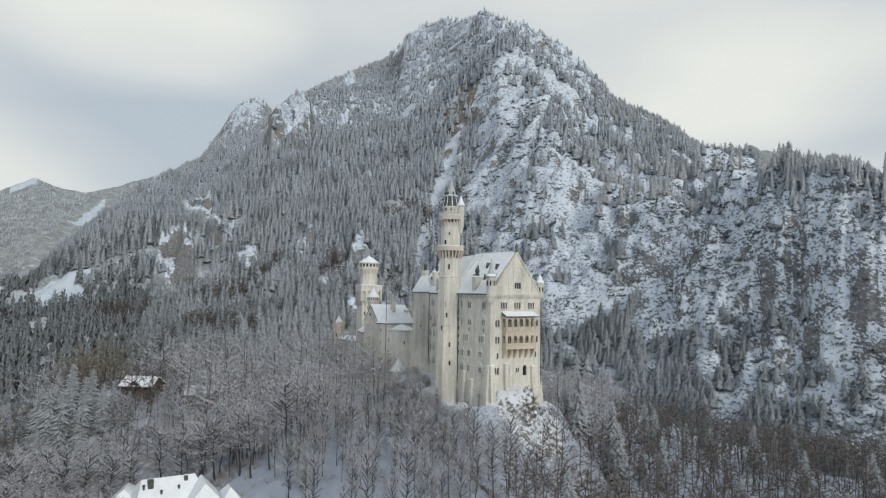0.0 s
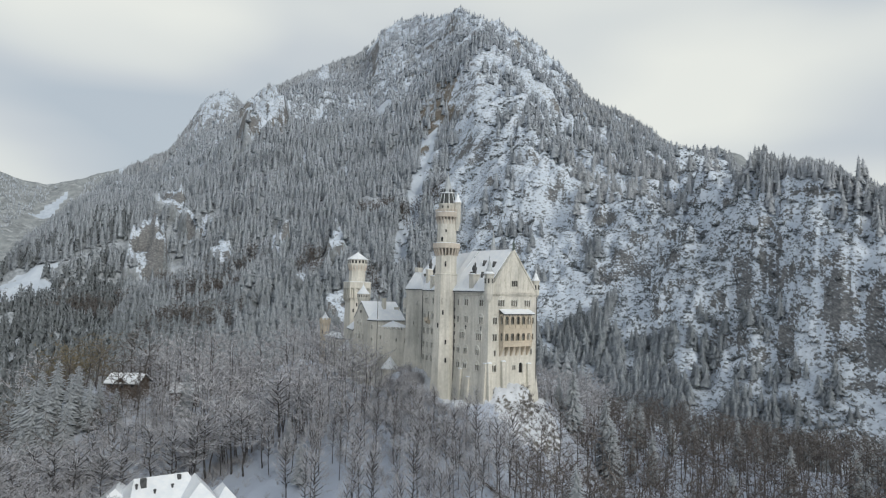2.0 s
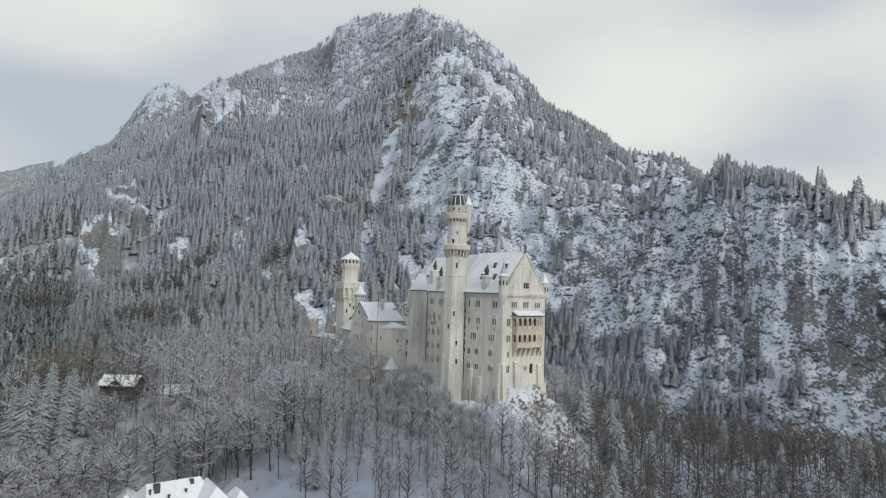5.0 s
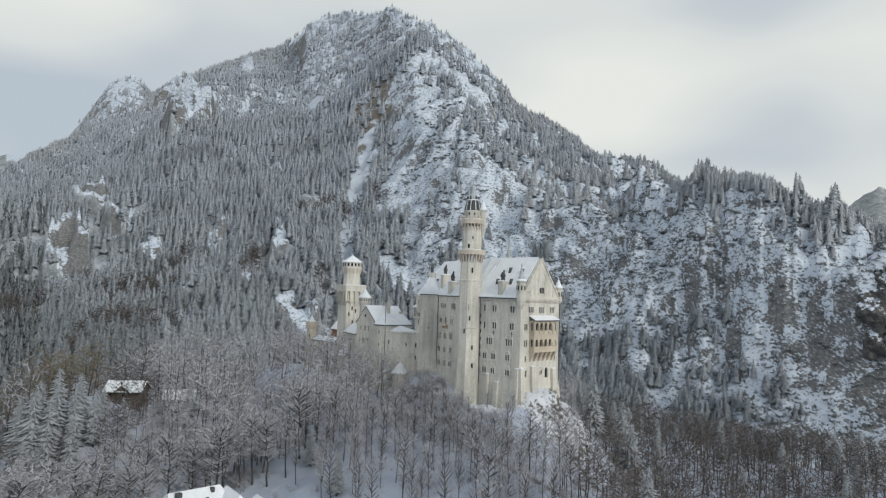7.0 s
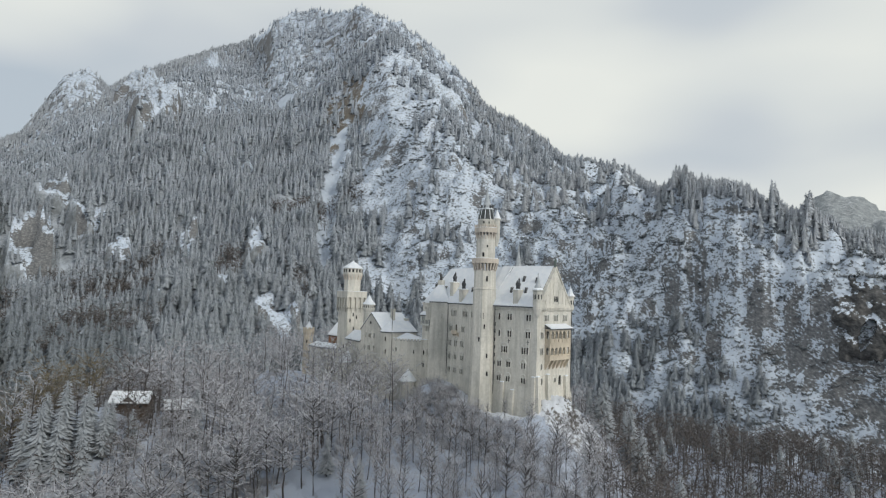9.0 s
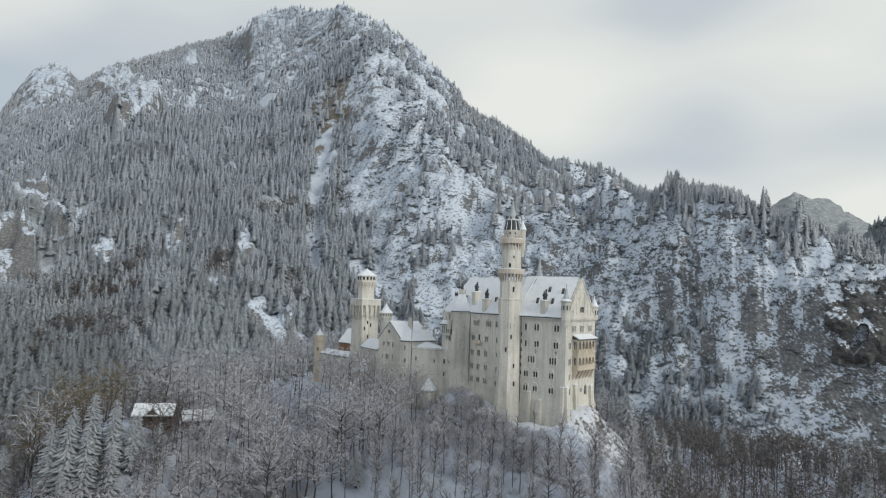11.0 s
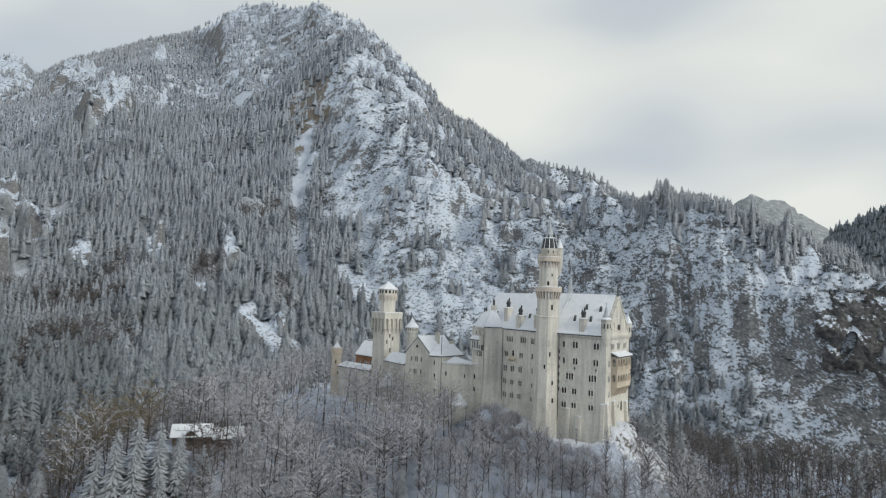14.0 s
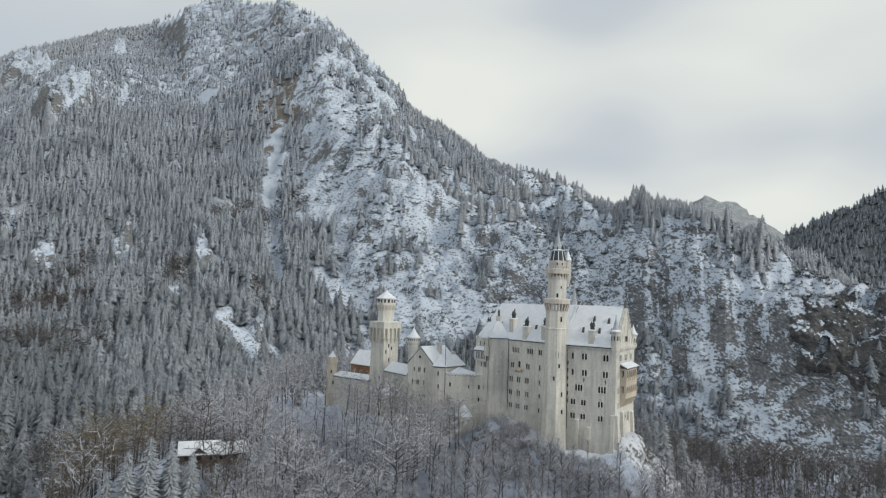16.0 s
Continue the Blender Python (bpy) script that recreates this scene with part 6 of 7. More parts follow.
mountain_wood("ridge_forest", 7000, 10, 33, 1500, 2850, TINY_SHAPES, 24, "snowy spruces on the far shoulder of the mountain", RIMED_HAZED_CONIFER)
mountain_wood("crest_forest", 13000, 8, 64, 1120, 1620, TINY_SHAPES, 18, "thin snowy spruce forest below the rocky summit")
# clumps of spruces on the lower cliffs
th = rng.uniform(44, 68, 1500)
r = np.interp(th, FOOT[:, 0], FOOT[:, 1]) + rng.uniform(0, 1, 1500) * rng.uniform(0.2, 1, 1500) * np.interp(th, [52, 60], [120, 55])
x, y = PX + r * np.sin(np.radians(th)), PY + r * np.cos(np.radians(th))
keep = (fractal(x, y, 24, 3, 760) > 0.1) & (patch_cover(BARE_ROCK, th, r, x, y, 630) > 1)
x, y = x[keep], y[keep]
h = rng.uniform(8, 18, len(x))
th = rng.uniform(60, 88, 420)
r = np.interp(th, FOOT[:, 0], FOOT[:, 1]) + rng.uniform(-12, 26, 420)
gx, gy = PX + r * np.sin(np.radians(th)), PY + r * np.cos(np.radians(th))
edge = fractal(gx, gy, 26, 3, 765) > -0.05
x, y, h = np.concatenate([x, gx[edge]]), np.concatenate([y, gy[edge]]), np.concatenate([h, rng.uniform(7, 15, edge.sum())])
co, tri, no = spread(FINE_SHAPES, x, y, height(x, y) - 0.6, h, h * rng.uniform(0.85, 1.15, len(x)))
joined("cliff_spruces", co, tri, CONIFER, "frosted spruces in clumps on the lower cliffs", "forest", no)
th = rng.uniform(49, 82, 5200)
r = np.interp(th, CREST[:, 0], CREST[:, 1]) * rng.uniform(np.where(th > 60, 0.86, 0.78), 1.03)
keep = np.where(th > 60, rng.uniform(0.87, 0.92, 5200) + 0.05 * smooth01((th - 72) / 5), rng.uniform(0.78, 0.95, 5200)) < r / np.interp(th, CREST[:, 0], CREST[:, 1]) + np.where(th > 60, 0.08, 0.2) * fractal(th, r / 60, 3.0, 3, 720)
th, r = th[keep], r[keep]
x, y = PX + r * np.sin(np.radians(th)), PY + r * np.cos(np.radians(th))
h = rng.uniform(11, 17.5, len(x))
co, tri, no = spread(RIDGE_SHAPES, x, y, height(x, y) - 0.6, h, h * rng.uniform(0.8, 1.1, len(x)))
joined("ridge_top_forest", co, tri, RIMED_HAZED_CONIFER, "dense rimed spruces along the top of the cliffs", "forest", no)


def tubes(segs, sides, pointed=False):
    """Tapered rods from rows of start, end and two radii; pointed ones end in a tip."""
    segs = np.array(segs)
    a, b, ra, rb = segs[:, :3], segs[:, 3:6], segs[:, 6], segs[:, 7]
    d = b - a
    d /= np.linalg.norm(d, axis=1)[:, None] + 1e-9
    side = np.cross(d, np.where(np.abs(d[:, 2:3]) > 0.8, [[1.0, 0, 0]], [[0, 0, 1.0]]))
    side /= np.linalg.norm(side, axis=1)[:, None] + 1e-9
    other = np.cross(d, side)
    ang = np.arange(sides) * 2 * math.pi / sides
    circ = np.cos(ang)[None, :, None] * side[:, None] + np.sin(ang)[None, :, None] * other[:, None]
    low, high = a[:, None] + circ * ra[:, None, None], b[:, None] + circ * rb[:, None, None]
    if pointed:
        co = np.concatenate([low, b[:, None]], 1).reshape(-1, 3)
        one = np.array([(i, (i + 1) % sides, sides) for i in range(sides)])
        return co, (one[None] + np.arange(len(segs))[:, None, None] * (sides + 1)).reshape(-1, 3)
    co = np.concatenate([low, high], 1).reshape(-1, 3)
    i, j = np.arange(sides), (np.arange(sides) + 1) % sides
    one = np.concatenate([np.stack([i, j, j + sides], -1), np.stack([i, j + sides, i + sides], -1)])
    tri = (one[None] + np.arange(len(segs))[:, None, None] * 2 * sides).reshape(-1, 3)
    return co, tri


def blades(segs):
    """Far-off twigs: one slim pointed face each, turned at random."""
    segs = np.array(segs)
    a, b, ra = segs[:, :3], segs[:, 3:6], segs[:, 6:7]
    side = np.cross(b - a, rng.normal(0, 1, a.shape))
    side *= ra * 1.25 / (np.linalg.norm(side, axis=1)[:, None] + 1e-9)
    co = np.stack([a - side, a + side, b], 1).reshape(-1, 3)
    return co, np.arange(len(co)).reshape(-1, 3)


def bare_tree(limbs, boughs, twigs, spread_out, fine):
    """A leafless broad-leaved tree of height 1: rows of trunk and limb rods, and rows of twig rods."""
    wood, thin = [], []
    p, h = np.zeros(3), 0.0
    trunk = [p]
    lean = rng.normal(0, 0.007, 2)
    for k in range(6):
        p = p + np.array([lean[0] + rng.normal(0, 0.011), lean[1] + rng.normal(0, 0.011), 0.135])
        trunk.append(p)
    for k in range(6):
        wood.append((*trunk[k], *trunk[k + 1], 0.0125 * (1 - k / 7.5), 0.0125 * (1 - (k + 1) / 7.5)))
    for n in range(limbs):
        u = 0.36 + 0.62 * (n + rng.uniform(0, 1)) / limbs
        k = min(5, int(u * 6))
        start = trunk[k] + (trunk[k + 1] - trunk[k]) * (u * 6 - k)
        a = n * 2.4 + rng.uniform(-0.4, 0.4)
        size = spread_out * (0.35 + 0.75 * math.sin(math.pi * min(1.0, (u - 0.2) / 0.95))) * rng.uniform(0.75, 1.25)
        up = rng.uniform(0.25, 0.9) + 1.1 * max(0.0, u - 0.6)
        d = np.array([math.cos(a), math.sin(a), up])
        d /= np.linalg.norm(d)
        mid = start + d * size * 0.5
        d2 = d + np.array([0, 0, 0.25]) + rng.normal(0, 0.12, 3)
        end = mid + d2 / np.linalg.norm(d2) * size * 0.55
        wood.append((*start, *mid, 0.0062, 0.0042))
        wood.append((*mid, *end, 0.0042, 0.0022))
        for m in range(boughs):
            v = (m + rng.uniform(0, 1)) / boughs
            s = start + (mid - start) * min(1, v * 2) if v < 0.5 else mid + (end - mid) * (v * 2 - 1)
            e = d + rng.normal(0, 0.75, 3)
            e[2] = abs(e[2]) * 0.45 + 0.05
            e = s + e / np.linalg.norm(e) * size * rng.uniform(0.28, 0.5)
            thin.append((*s, *e, fine * 1.3, fine * 0.8))
            for q in range(twigs):
                w = rng.uniform(0.25, 1.0)
                t0 = s + (e - s) * w
                t1 = (e - s) / (np.linalg.norm(e - s) + 1e-9) + rng.normal(0, 0.8, 3)
                t1 = t0 + t1 / np.linalg.norm(t1) * size * rng.uniform(0.12, 0.28)
                thin.append((*t0, *t1, fine, fine * 0.4))
    return wood, thin


def mesh_of(name, co, tri, mat):
    me = bpy.data.meshes.new(name)
    fill_mesh(me, co, tri)
    me.materials.append(mat)
    return me


def near_spots(count, th0, th1, r0, r1, gap):
    """Places for trees, thinned to a least distance, clear of walls and roofs."""
    th, r, x, y = scatter(count, th0, th1, r0, r1)
    d, s = axis_distance(x, y)
    wall = np.where(s < 62, 17.5, 13.0)
    ok = (d > wall) | (s > 170)
    ok &= np.hypot((x - 8) / 9, (y + 6) / 12) > 1
    ok &= ~((th > 50) & (r > 418))
    ok &= ~((x > -64) & (x < 2) & (y > -60) & (y < 50) & (d > 23) & (fractal(x, y, 7, 2, 900) > 0.10))
    ok &= np.hypot(x + 82, y - 49) > 17
    ok &= ~((x > -104) & (x < -58) & (y < 60))
    ok &= (np.hypot(x + 78.5, y - 109) > 8.5) & (np.hypot(x + 54, y - 127) > 7.5)
    ok &= ~((np.abs(y - 78 + 0.12 * (x + 100)) < 4) & (x < -70))
    x, y, r = x[ok], y[ok], r[ok]
    taken, out = {}, []
    for i in range(len(x)):
        c = (int(x[i] // gap), int(y[i] // gap))
        if all((x[i] - u) ** 2 + (y[i] - v) ** 2 > gap * gap for a in (-1, 0, 1) for b in (-1, 0, 1) for u, v in taken.get((c[0] + a, c[1] + b), ())):
            taken.setdefault(c, []).append((x[i], y[i]))
            out.append(i)
    return x[out], y[out], r[out]


DETAILED = [bare_tree(26, 5, 6, 0.26, 0.0019) for _ in range(6)]
SIMPLE = [bare_tree(14, 4, 5, 0.28, 0.0027) for _ in range(4)]

# leafless trees in the gaps of the slope forest
th, r, x, y = scatter(7000, -10, 40, 430, 800)
gap = (fractal(x, y, 70, 4, 120) < -0.30) | (patch_cover(CLEARINGS, th, r, x, y, 640) < 1.15) & (th > 10)
gap &= (r > np.interp(th, FOOT[:, 0], FOOT[:, 1]) - 90) & (crag_cover(th, r, x, y)[0] < 0.3)
x, y = x[gap], y[gap]
h = rng.uniform(11, 19, len(x))
co, tri, no = spread([blades(bare_tree(6, 3, 4, 0.42, 0.009)[1] + [(0, 0, 0, 0, 0, 0.9, 0.016, 0.004)]) for _ in range(4)], x, y, height(x, y) - 0.3, h, h)
joined("slope_bare_wood", co, tri, TWIG_BROWN, "grey brown leafless trees in the gaps of the mountain forest", "woodland")

bx, by, br = near_spots(11000, -14, 99, 152, 430, 4.2)
thin_out = (br < 300) | (rng.uniform(0, 1, len(bx)) < np.where(bx * 0.55 - by * 0.83 > 20, np.interp(br, [330, 370], [0.9, 0.5]), 0.55))
bx, by, br = bx[thin_out], by[thin_out], br[thin_out]
ex, ey = (a.ravel() for a in np.meshgrid(np.arange(-96, -66, 4.6), np.arange(83.5, 100, 4.6)))
bx, by = np.concatenate([bx, ex + rng.uniform(-1.8, 1.8, len(ex))]), np.concatenate([by, ey + rng.uniform(-1.8, 1.8, len(ex))])
br = np.hypot(bx - PX, by - PY)
stand = fractal(bx, by, 45, 3, 300)
olive = np.hypot(bx + 98, by - 132) < 17
dark = ((bx * 0.55 - by * 0.83) > 23 + 10 * stand) | (by > 170) & (bx < 40) & (stand > -0.25) | (bx < -114) & (by > 80) | (np.hypot((bx + 108) / 1.6, by - 112) < 27) & (stand > -0.12)      # browner wood along the gorge
spruce = (rng.uniform(0, 1, len(bx)) < np.where(dark, 0.085, 0.02)) | ((by > 190) & (stand > -0.05)) | ((bx < -100) & (by > 112) & (stand > -0.1))
spruce &= ~olive & (np.hypot((bx - 8) / 18, (by + 12) / 26) > 1) & ~((bx > -42) & (bx < 14) & (by > -30) & (by < 105))
screen = np.array([(-111, 101), (-107.5, 97), (-104.5, 100.5), (-101, 95.5), (-98.5, 99), (-95.5, 94), (-92, 97.5), (-113.5, 106), (-103, 91), (-108.5, 104.5), (30, -8.4), (34.5, -4), (41, -13), (37, -19), (-57, 117.5)], float)      # spruces below the wooden houses and beside the gable
bx, by = np.concatenate([bx, screen[:, 0]]), np.concatenate([by, screen[:, 1]])
br = np.hypot(bx - PX, by - PY)
clear = np.min(np.hypot(bx[:, None] - screen[None, :, 0], by[:, None] - screen[None, :, 1]), axis=1) > 5.0
clear[-len(screen):] = True
spruce, dark, olive = (np.concatenate([a, np.full(len(screen), v)]) for a, v in ((spruce, True), (dark, False), (olive, False)))
bx, by, br, spruce, dark, olive = (a[clear] for a in (bx, by, br, spruce, dark, olive))
bz = height(bx, by) - 0.3
tall = rng.uniform(16, 25, len(bx)) * np.where((by > 55) & (bx < 12), 1.18 * np.interp(axis_distance(bx, by)[0], [13, 20, 32], [0.62, 0.85, 1.0]), 1.0)
over = rng.uniform(11.5, 18.5, len(bx)) + 0.05 * (axis_distance(bx, by)[0] - 16) + np.where(axis_distance(bx, by)[0] > 72, 90.0, 0.0)
tall = np.where(by < 52, np.clip(np.minimum(tall, over - bz), 3.5, None), tall)
tall = np.where(spruce, np.where(dark, rng.uniform(11, 19, len(bx)), np.minimum(tall, rng.uniform(10, 18, len(bx)))), np.where(dark, tall * 0.78, tall))
tall = np.where((bx > -99) & (bx < -64) & (by > 81) & (by < 102), np.minimum(tall, rng.uniform(12, 18, len(bx))), tall)
tall[-15:] = [24, 21, 25, 22, 20, 18, 14, 22, 17, 23, 20 - bz[-5], 17 - bz[-4], 10 - bz[-3], 4 - bz[-2], 9]

made = []
for k, (wood, thin) in enumerate(DETAILED):
    e = thing("bare_tree", "leafless frosted beech tree on the snowy castle slope", "tree", group="bare trees below the castle")
    shared("trunk", mesh_of("trunk", *tubes(wood[:6] + wood[6::2], 5), BARK), e)
    shared("crown", mesh_of("crown", *blades(wood[7::2] + thin), TWIG), e)["label"] = "crown of frosted grey twigs"
    made.append(e)
front = np.nonzero(~spruce & ~dark & ~olive & (br < 285))[0]
front = front[np.argsort(br[front])][:290]
for n, i in enumerate(front):
    src = made[n % 6]
    wide = tall[i] * (rng.uniform(0.9, 1.3) if by[i] > 48 else rng.uniform(0.5, 0.8))
    m = pose(bx[i], by[i], bz[i], 0, 0, rng.uniform(0, 360)) @ Matrix.Diagonal((wide, wide, tall[i], 1))
    if n < 6:
        src.matrix_basis = m
    else:
        c = copy_thing(src, m)
        c.matrix_basis = m
rest = np.ones(len(bx), bool)
rest[front] = False

COARSE = [bare_tree(11, 3, 4, 0.30, 0.0038) for _ in range(4)]


def bare_wood(name, sel, trees, twig_mat, label):
    wood_sets, twig_sets = [tubes(w[:6], 4) for w, _ in trees], [blades(w[6:] + t) for w, t in trees]
    state = rng.bit_generator.state
    co, tri, no = spread(wood_sets, bx[sel], by[sel], bz[sel], tall[sel] * 1.1, tall[sel] * 1.05, 0.012)
    rng.bit_generator.state = state
    co2, tri2, no2 = spread(twig_sets, bx[sel], by[sel], bz[sel], tall[sel] * 1.1, tall[sel] * 1.05, 0.012)
    ob = joined(name, np.concatenate([co, co2]), np.concatenate([tri, tri2 + len(co)]), SOFT_BARK, label, "woodland")
    ob.data.materials.append(twig_mat)
    ob.data.polygons.foreach_set("material_index", np.repeat([0, 1], [len(tri), len(tri2)]).astype(np.int32))


bare_wood("bare_woodland", rest & ~spruce & ~dark & ~olive, SIMPLE, TWIG, "frosted leafless woodland round the castle hill")
bare_wood("brown_woodland", rest & ~spruce & dark & ~olive, COARSE, TWIG_BROWN, "brown leafless woodland along the gorge")
bare_wood("olive_stand", rest & ~spruce & olive, SIMPLE, TWIG_OLIVE, "stand of olive brown leafless trees on the hill")


NEAR_SHAPES = [conifer_shape(34, 11, w, 0.1, (0.12, 0.5), (0.09, 0.19)) for w in (0.14, 0.165, 0.19)]
near_spruce = np.nonzero(spruce)[0]
kit = []
for co, tri, no in NEAR_SHAPES:
    e = thing("spruce_tree", "tall spruce tree with frosted drooping boughs", "tree", group="spruces below the castle")
    trunk_co, trunk_tri = tubes([(0, 0, 0, 0, 0, 0.9, 0.014, 0.003)], 6)
    shared("trunk", mesh_of("trunk", trunk_co, trunk_tri, BARK), e)
    crown_mesh = mesh_of("crown", co, tri, SPRUCE)
    shared("crown", crown_mesh, e)["label"] = "frosted grey green boughs"
    kit.append(e)
near_spruce = near_spruce[np.argsort(br[near_spruce])]
for n, i in enumerate(near_spruce[:200]):
    s = tall[i] * 1.08
    m = pose(bx[i], by[i], bz[i], 0, 0, rng.uniform(0, 360)) @ Matrix.Diagonal((s, s, s, 1))
    if n < 3:
        kit[n].matrix_basis = m
    else:
        copy_thing(kit[n % 3], m).matrix_basis = m
far_spruce = near_spruce[200:]
co, tri, no = spread(FAR_SHAPES, bx[far_spruce], by[far_spruce], bz[far_spruce], tall[far_spruce] * 1.05, tall[far_spruce] * 1.1)
joined("valley_spruces", co, tri, DARK_CONIFER, "frosted spruces scattered through the valley wood", "forest", no)
# frosted undergrowth on the castle hill and scrub on the crags
SHRUB = []
for _ in range(4):
    rods = []
    for k in range(11):
        a, q = rng.uniform(0, 6.283), rng.uniform(0.2, 0.75)
        e = np.array([q * math.cos(a), q * math.sin(a), rng.uniform(0.5, 1.0)])
        rods.append((0, 0, 0, *e, 0.02, 0.012))
        for _ in range(3):
            s0 = e * rng.uniform(0.45, 1.0)
            rods.append((*s0, *(s0 + rng.normal(0, 0.22, 3) + (0, 0, 0.12)), 0.014, 0.006))
    SHRUB.append(blades(rods))
th, r, sx, sy = scatter(2200, -12, 90, 160, 330)
sx, sy = np.concatenate([sx, rng.uniform(-116, -50, 1300), rng.uniform(-36, 26, 900), rng.uniform(-18, -8, 420), rng.normal(-4, 3.5, 320)]), np.concatenate([sy, rng.uniform(60, 108, 1300), rng.uniform(-48, 70, 900), rng.uniform(-14, 58, 420), rng.normal(33, 6, 320)])
d, along = axis_distance(sx, sy)
keep = ((d > np.where((along > 20) & (along < 50), 13.5, 16.5)) | (along > 170)) & (np.hypot(sx + 82, sy - 49) > 15) & (np.hypot((sx - 8) / 8, (sy + 7) / 12) > 1) & (rng.uniform(0, 1, len(sx)) < np.interp(d, [15, 60, 120], [1.0, 0.75, 0.6]))
sx, sy = sx[keep], sy[keep]
size = rng.uniform(1.2, 3.6, len(sx))
co, tri, no = spread(SHRUB, sx, sy, height(sx, sy) - 0.2, size, size)
ux, uy = rng.normal(8, 5.5, 420), rng.normal(-9, 6.5, 420)
low = rng.uniform(0.5, 1.6, len(ux))
on_spur = (uy < -3.4) & (fractal(ux, uy, 5, 2, 77) > -0.15)
ux, uy, low = ux[on_spur], uy[on_spur], low[on_spur]
co2, tri2, _ = spread(SHRUB, ux, uy, height(ux, uy) - 0.15, low, low)
joined("spur_brush", co2, tri2, TWIG_BROWN, "dark frosted brushwood on the rock below the gable", "shrubs")
joined("undergrowth", co, tri, TWIG, "frosted bushes and saplings on the castle hill", "shrubs")


def scrub_shape(boughs):
    """A dwarf pine of height 1: a low mound of separate upward boughs."""
    co, tri = [], []
    for k in range(boughs):
        a, q, zt = k * 2.4 + rng.uniform(-0.4, 0.4), rng.uniform(0.35, 1.1), rng.uniform(0.35, 1.0)
        c, s_, w = math.cos(a), math.sin(a), rng.uniform(0.16, 0.32)
        base = len(co)
        co.extend([(0, 0, 0.1), (q * 0.6 * c - w * s_, q * 0.6 * s_ + w * c, zt * 0.55), (q * c, q * s_, zt), (q * 0.6 * c + w * s_, q * 0.6 * s_ - w * c, zt * 0.55), (q * 0.7 * c, q * 0.7 * s_, zt * 0.15)])
        tri.extend([(base, base + 3, base + 2), (base, base + 2, base + 1), (base + 4, base + 1, base + 2), (base + 4, base + 2, base + 3)])
    return np.array(co), np.array(tri)


th, r, sx, sy = scatter(15000, 36, 101, 435, 900)
crest_r = np.interp(th, CREST[:, 0], CREST[:, 1])
keep = (r < crest_r) & (fractal(sx, sy, 32, 4, 410) > np.where(r < np.interp(th, FOOT[:, 0], FOOT[:, 1]) + 35, -0.2, 0.0))
sx, sy = sx[keep], sy[keep]
size = rng.uniform(1.2, 3.6, len(sx))
co, tri, no = spread([scrub_shape(7) for _ in range(4)], sx, sy, height(sx, sy) - 0.3, size, size * 1.3)
joined("crag_scrub", co, tri, DARK_CONIFER, "frosted dwarf pines and scrub on the crags", "shrubs")
th = rng.uniform(47, 92, 9000)
r = np.interp(th, FOOT[:, 0], FOOT[:, 1]) + rng.uniform(0, 120, 9000)
sx, sy = PX + r * np.sin(np.radians(th)), PY + r * np.cos(np.radians(th))
keep = (r < np.interp(th, CREST[:, 0], CREST[:, 1])) & (fractal(sx, sy, 22, 3, 430) > -0.15)
sx, sy = sx[keep], sy[keep]
size = rng.uniform(0.9, 2.6, len(sx))
co, tri, no = spread([scrub_shape(4) for _ in range(4)], sx, sy, height(sx, sy) - 0.3, size, size * 1.2)
joined("ledge_scrub", co, tri, DARK_CONIFER, "low dark scrub on the snowy ledges of the cliffs", "shrubs")
th, r, sx, sy = scatter(10000, 80, 101, 900, 1700)
fr = np.interp(th, FAR[:, 0], FAR[:, 1])
keep = (r > fr - 900) & (r < fr + 30) & (r > np.interp(th, CREST[:, 0], CREST[:, 1]) + 250) & (th > 82)
sx, sy, r = sx[keep], sy[keep], r[keep]
size = rng.uniform(9, 19, len(sx))
co, tri, no = spread([conifer_shape(2, 4, w) for w in (0.28, 0.32, 0.36)], sx, sy, height(sx, sy) - 0.5, size, size)
joined("distant_forest", co, tri, HAZED_HILL_CONIFER, "dark forest on the distant hills", "forest", no)

th, r, sx, sy = scatter(6000, -2, 14, 1300, 3560)
keep = (np.abs(th - 6.2 - (r - 3200) * 0.006) > 1.0) & (r > np.interp(th, CREST[:, 0], CREST[:, 1]) + 150) & ~((np.abs(th - 11.6) < 0.6) & (r > 3450)) & ~((np.abs(th - 2.4) < 0.9) & (r > 3450))
sx, sy = sx[keep], sy[keep]
size = rng.uniform(10, 17, len(sx))
co, tri, no = spread([conifer_shape(2, 4, w) for w in (0.28, 0.32, 0.36)], sx, sy, height(sx, sy) - 0.5, size, size)
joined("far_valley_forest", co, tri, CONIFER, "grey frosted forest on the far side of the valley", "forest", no)

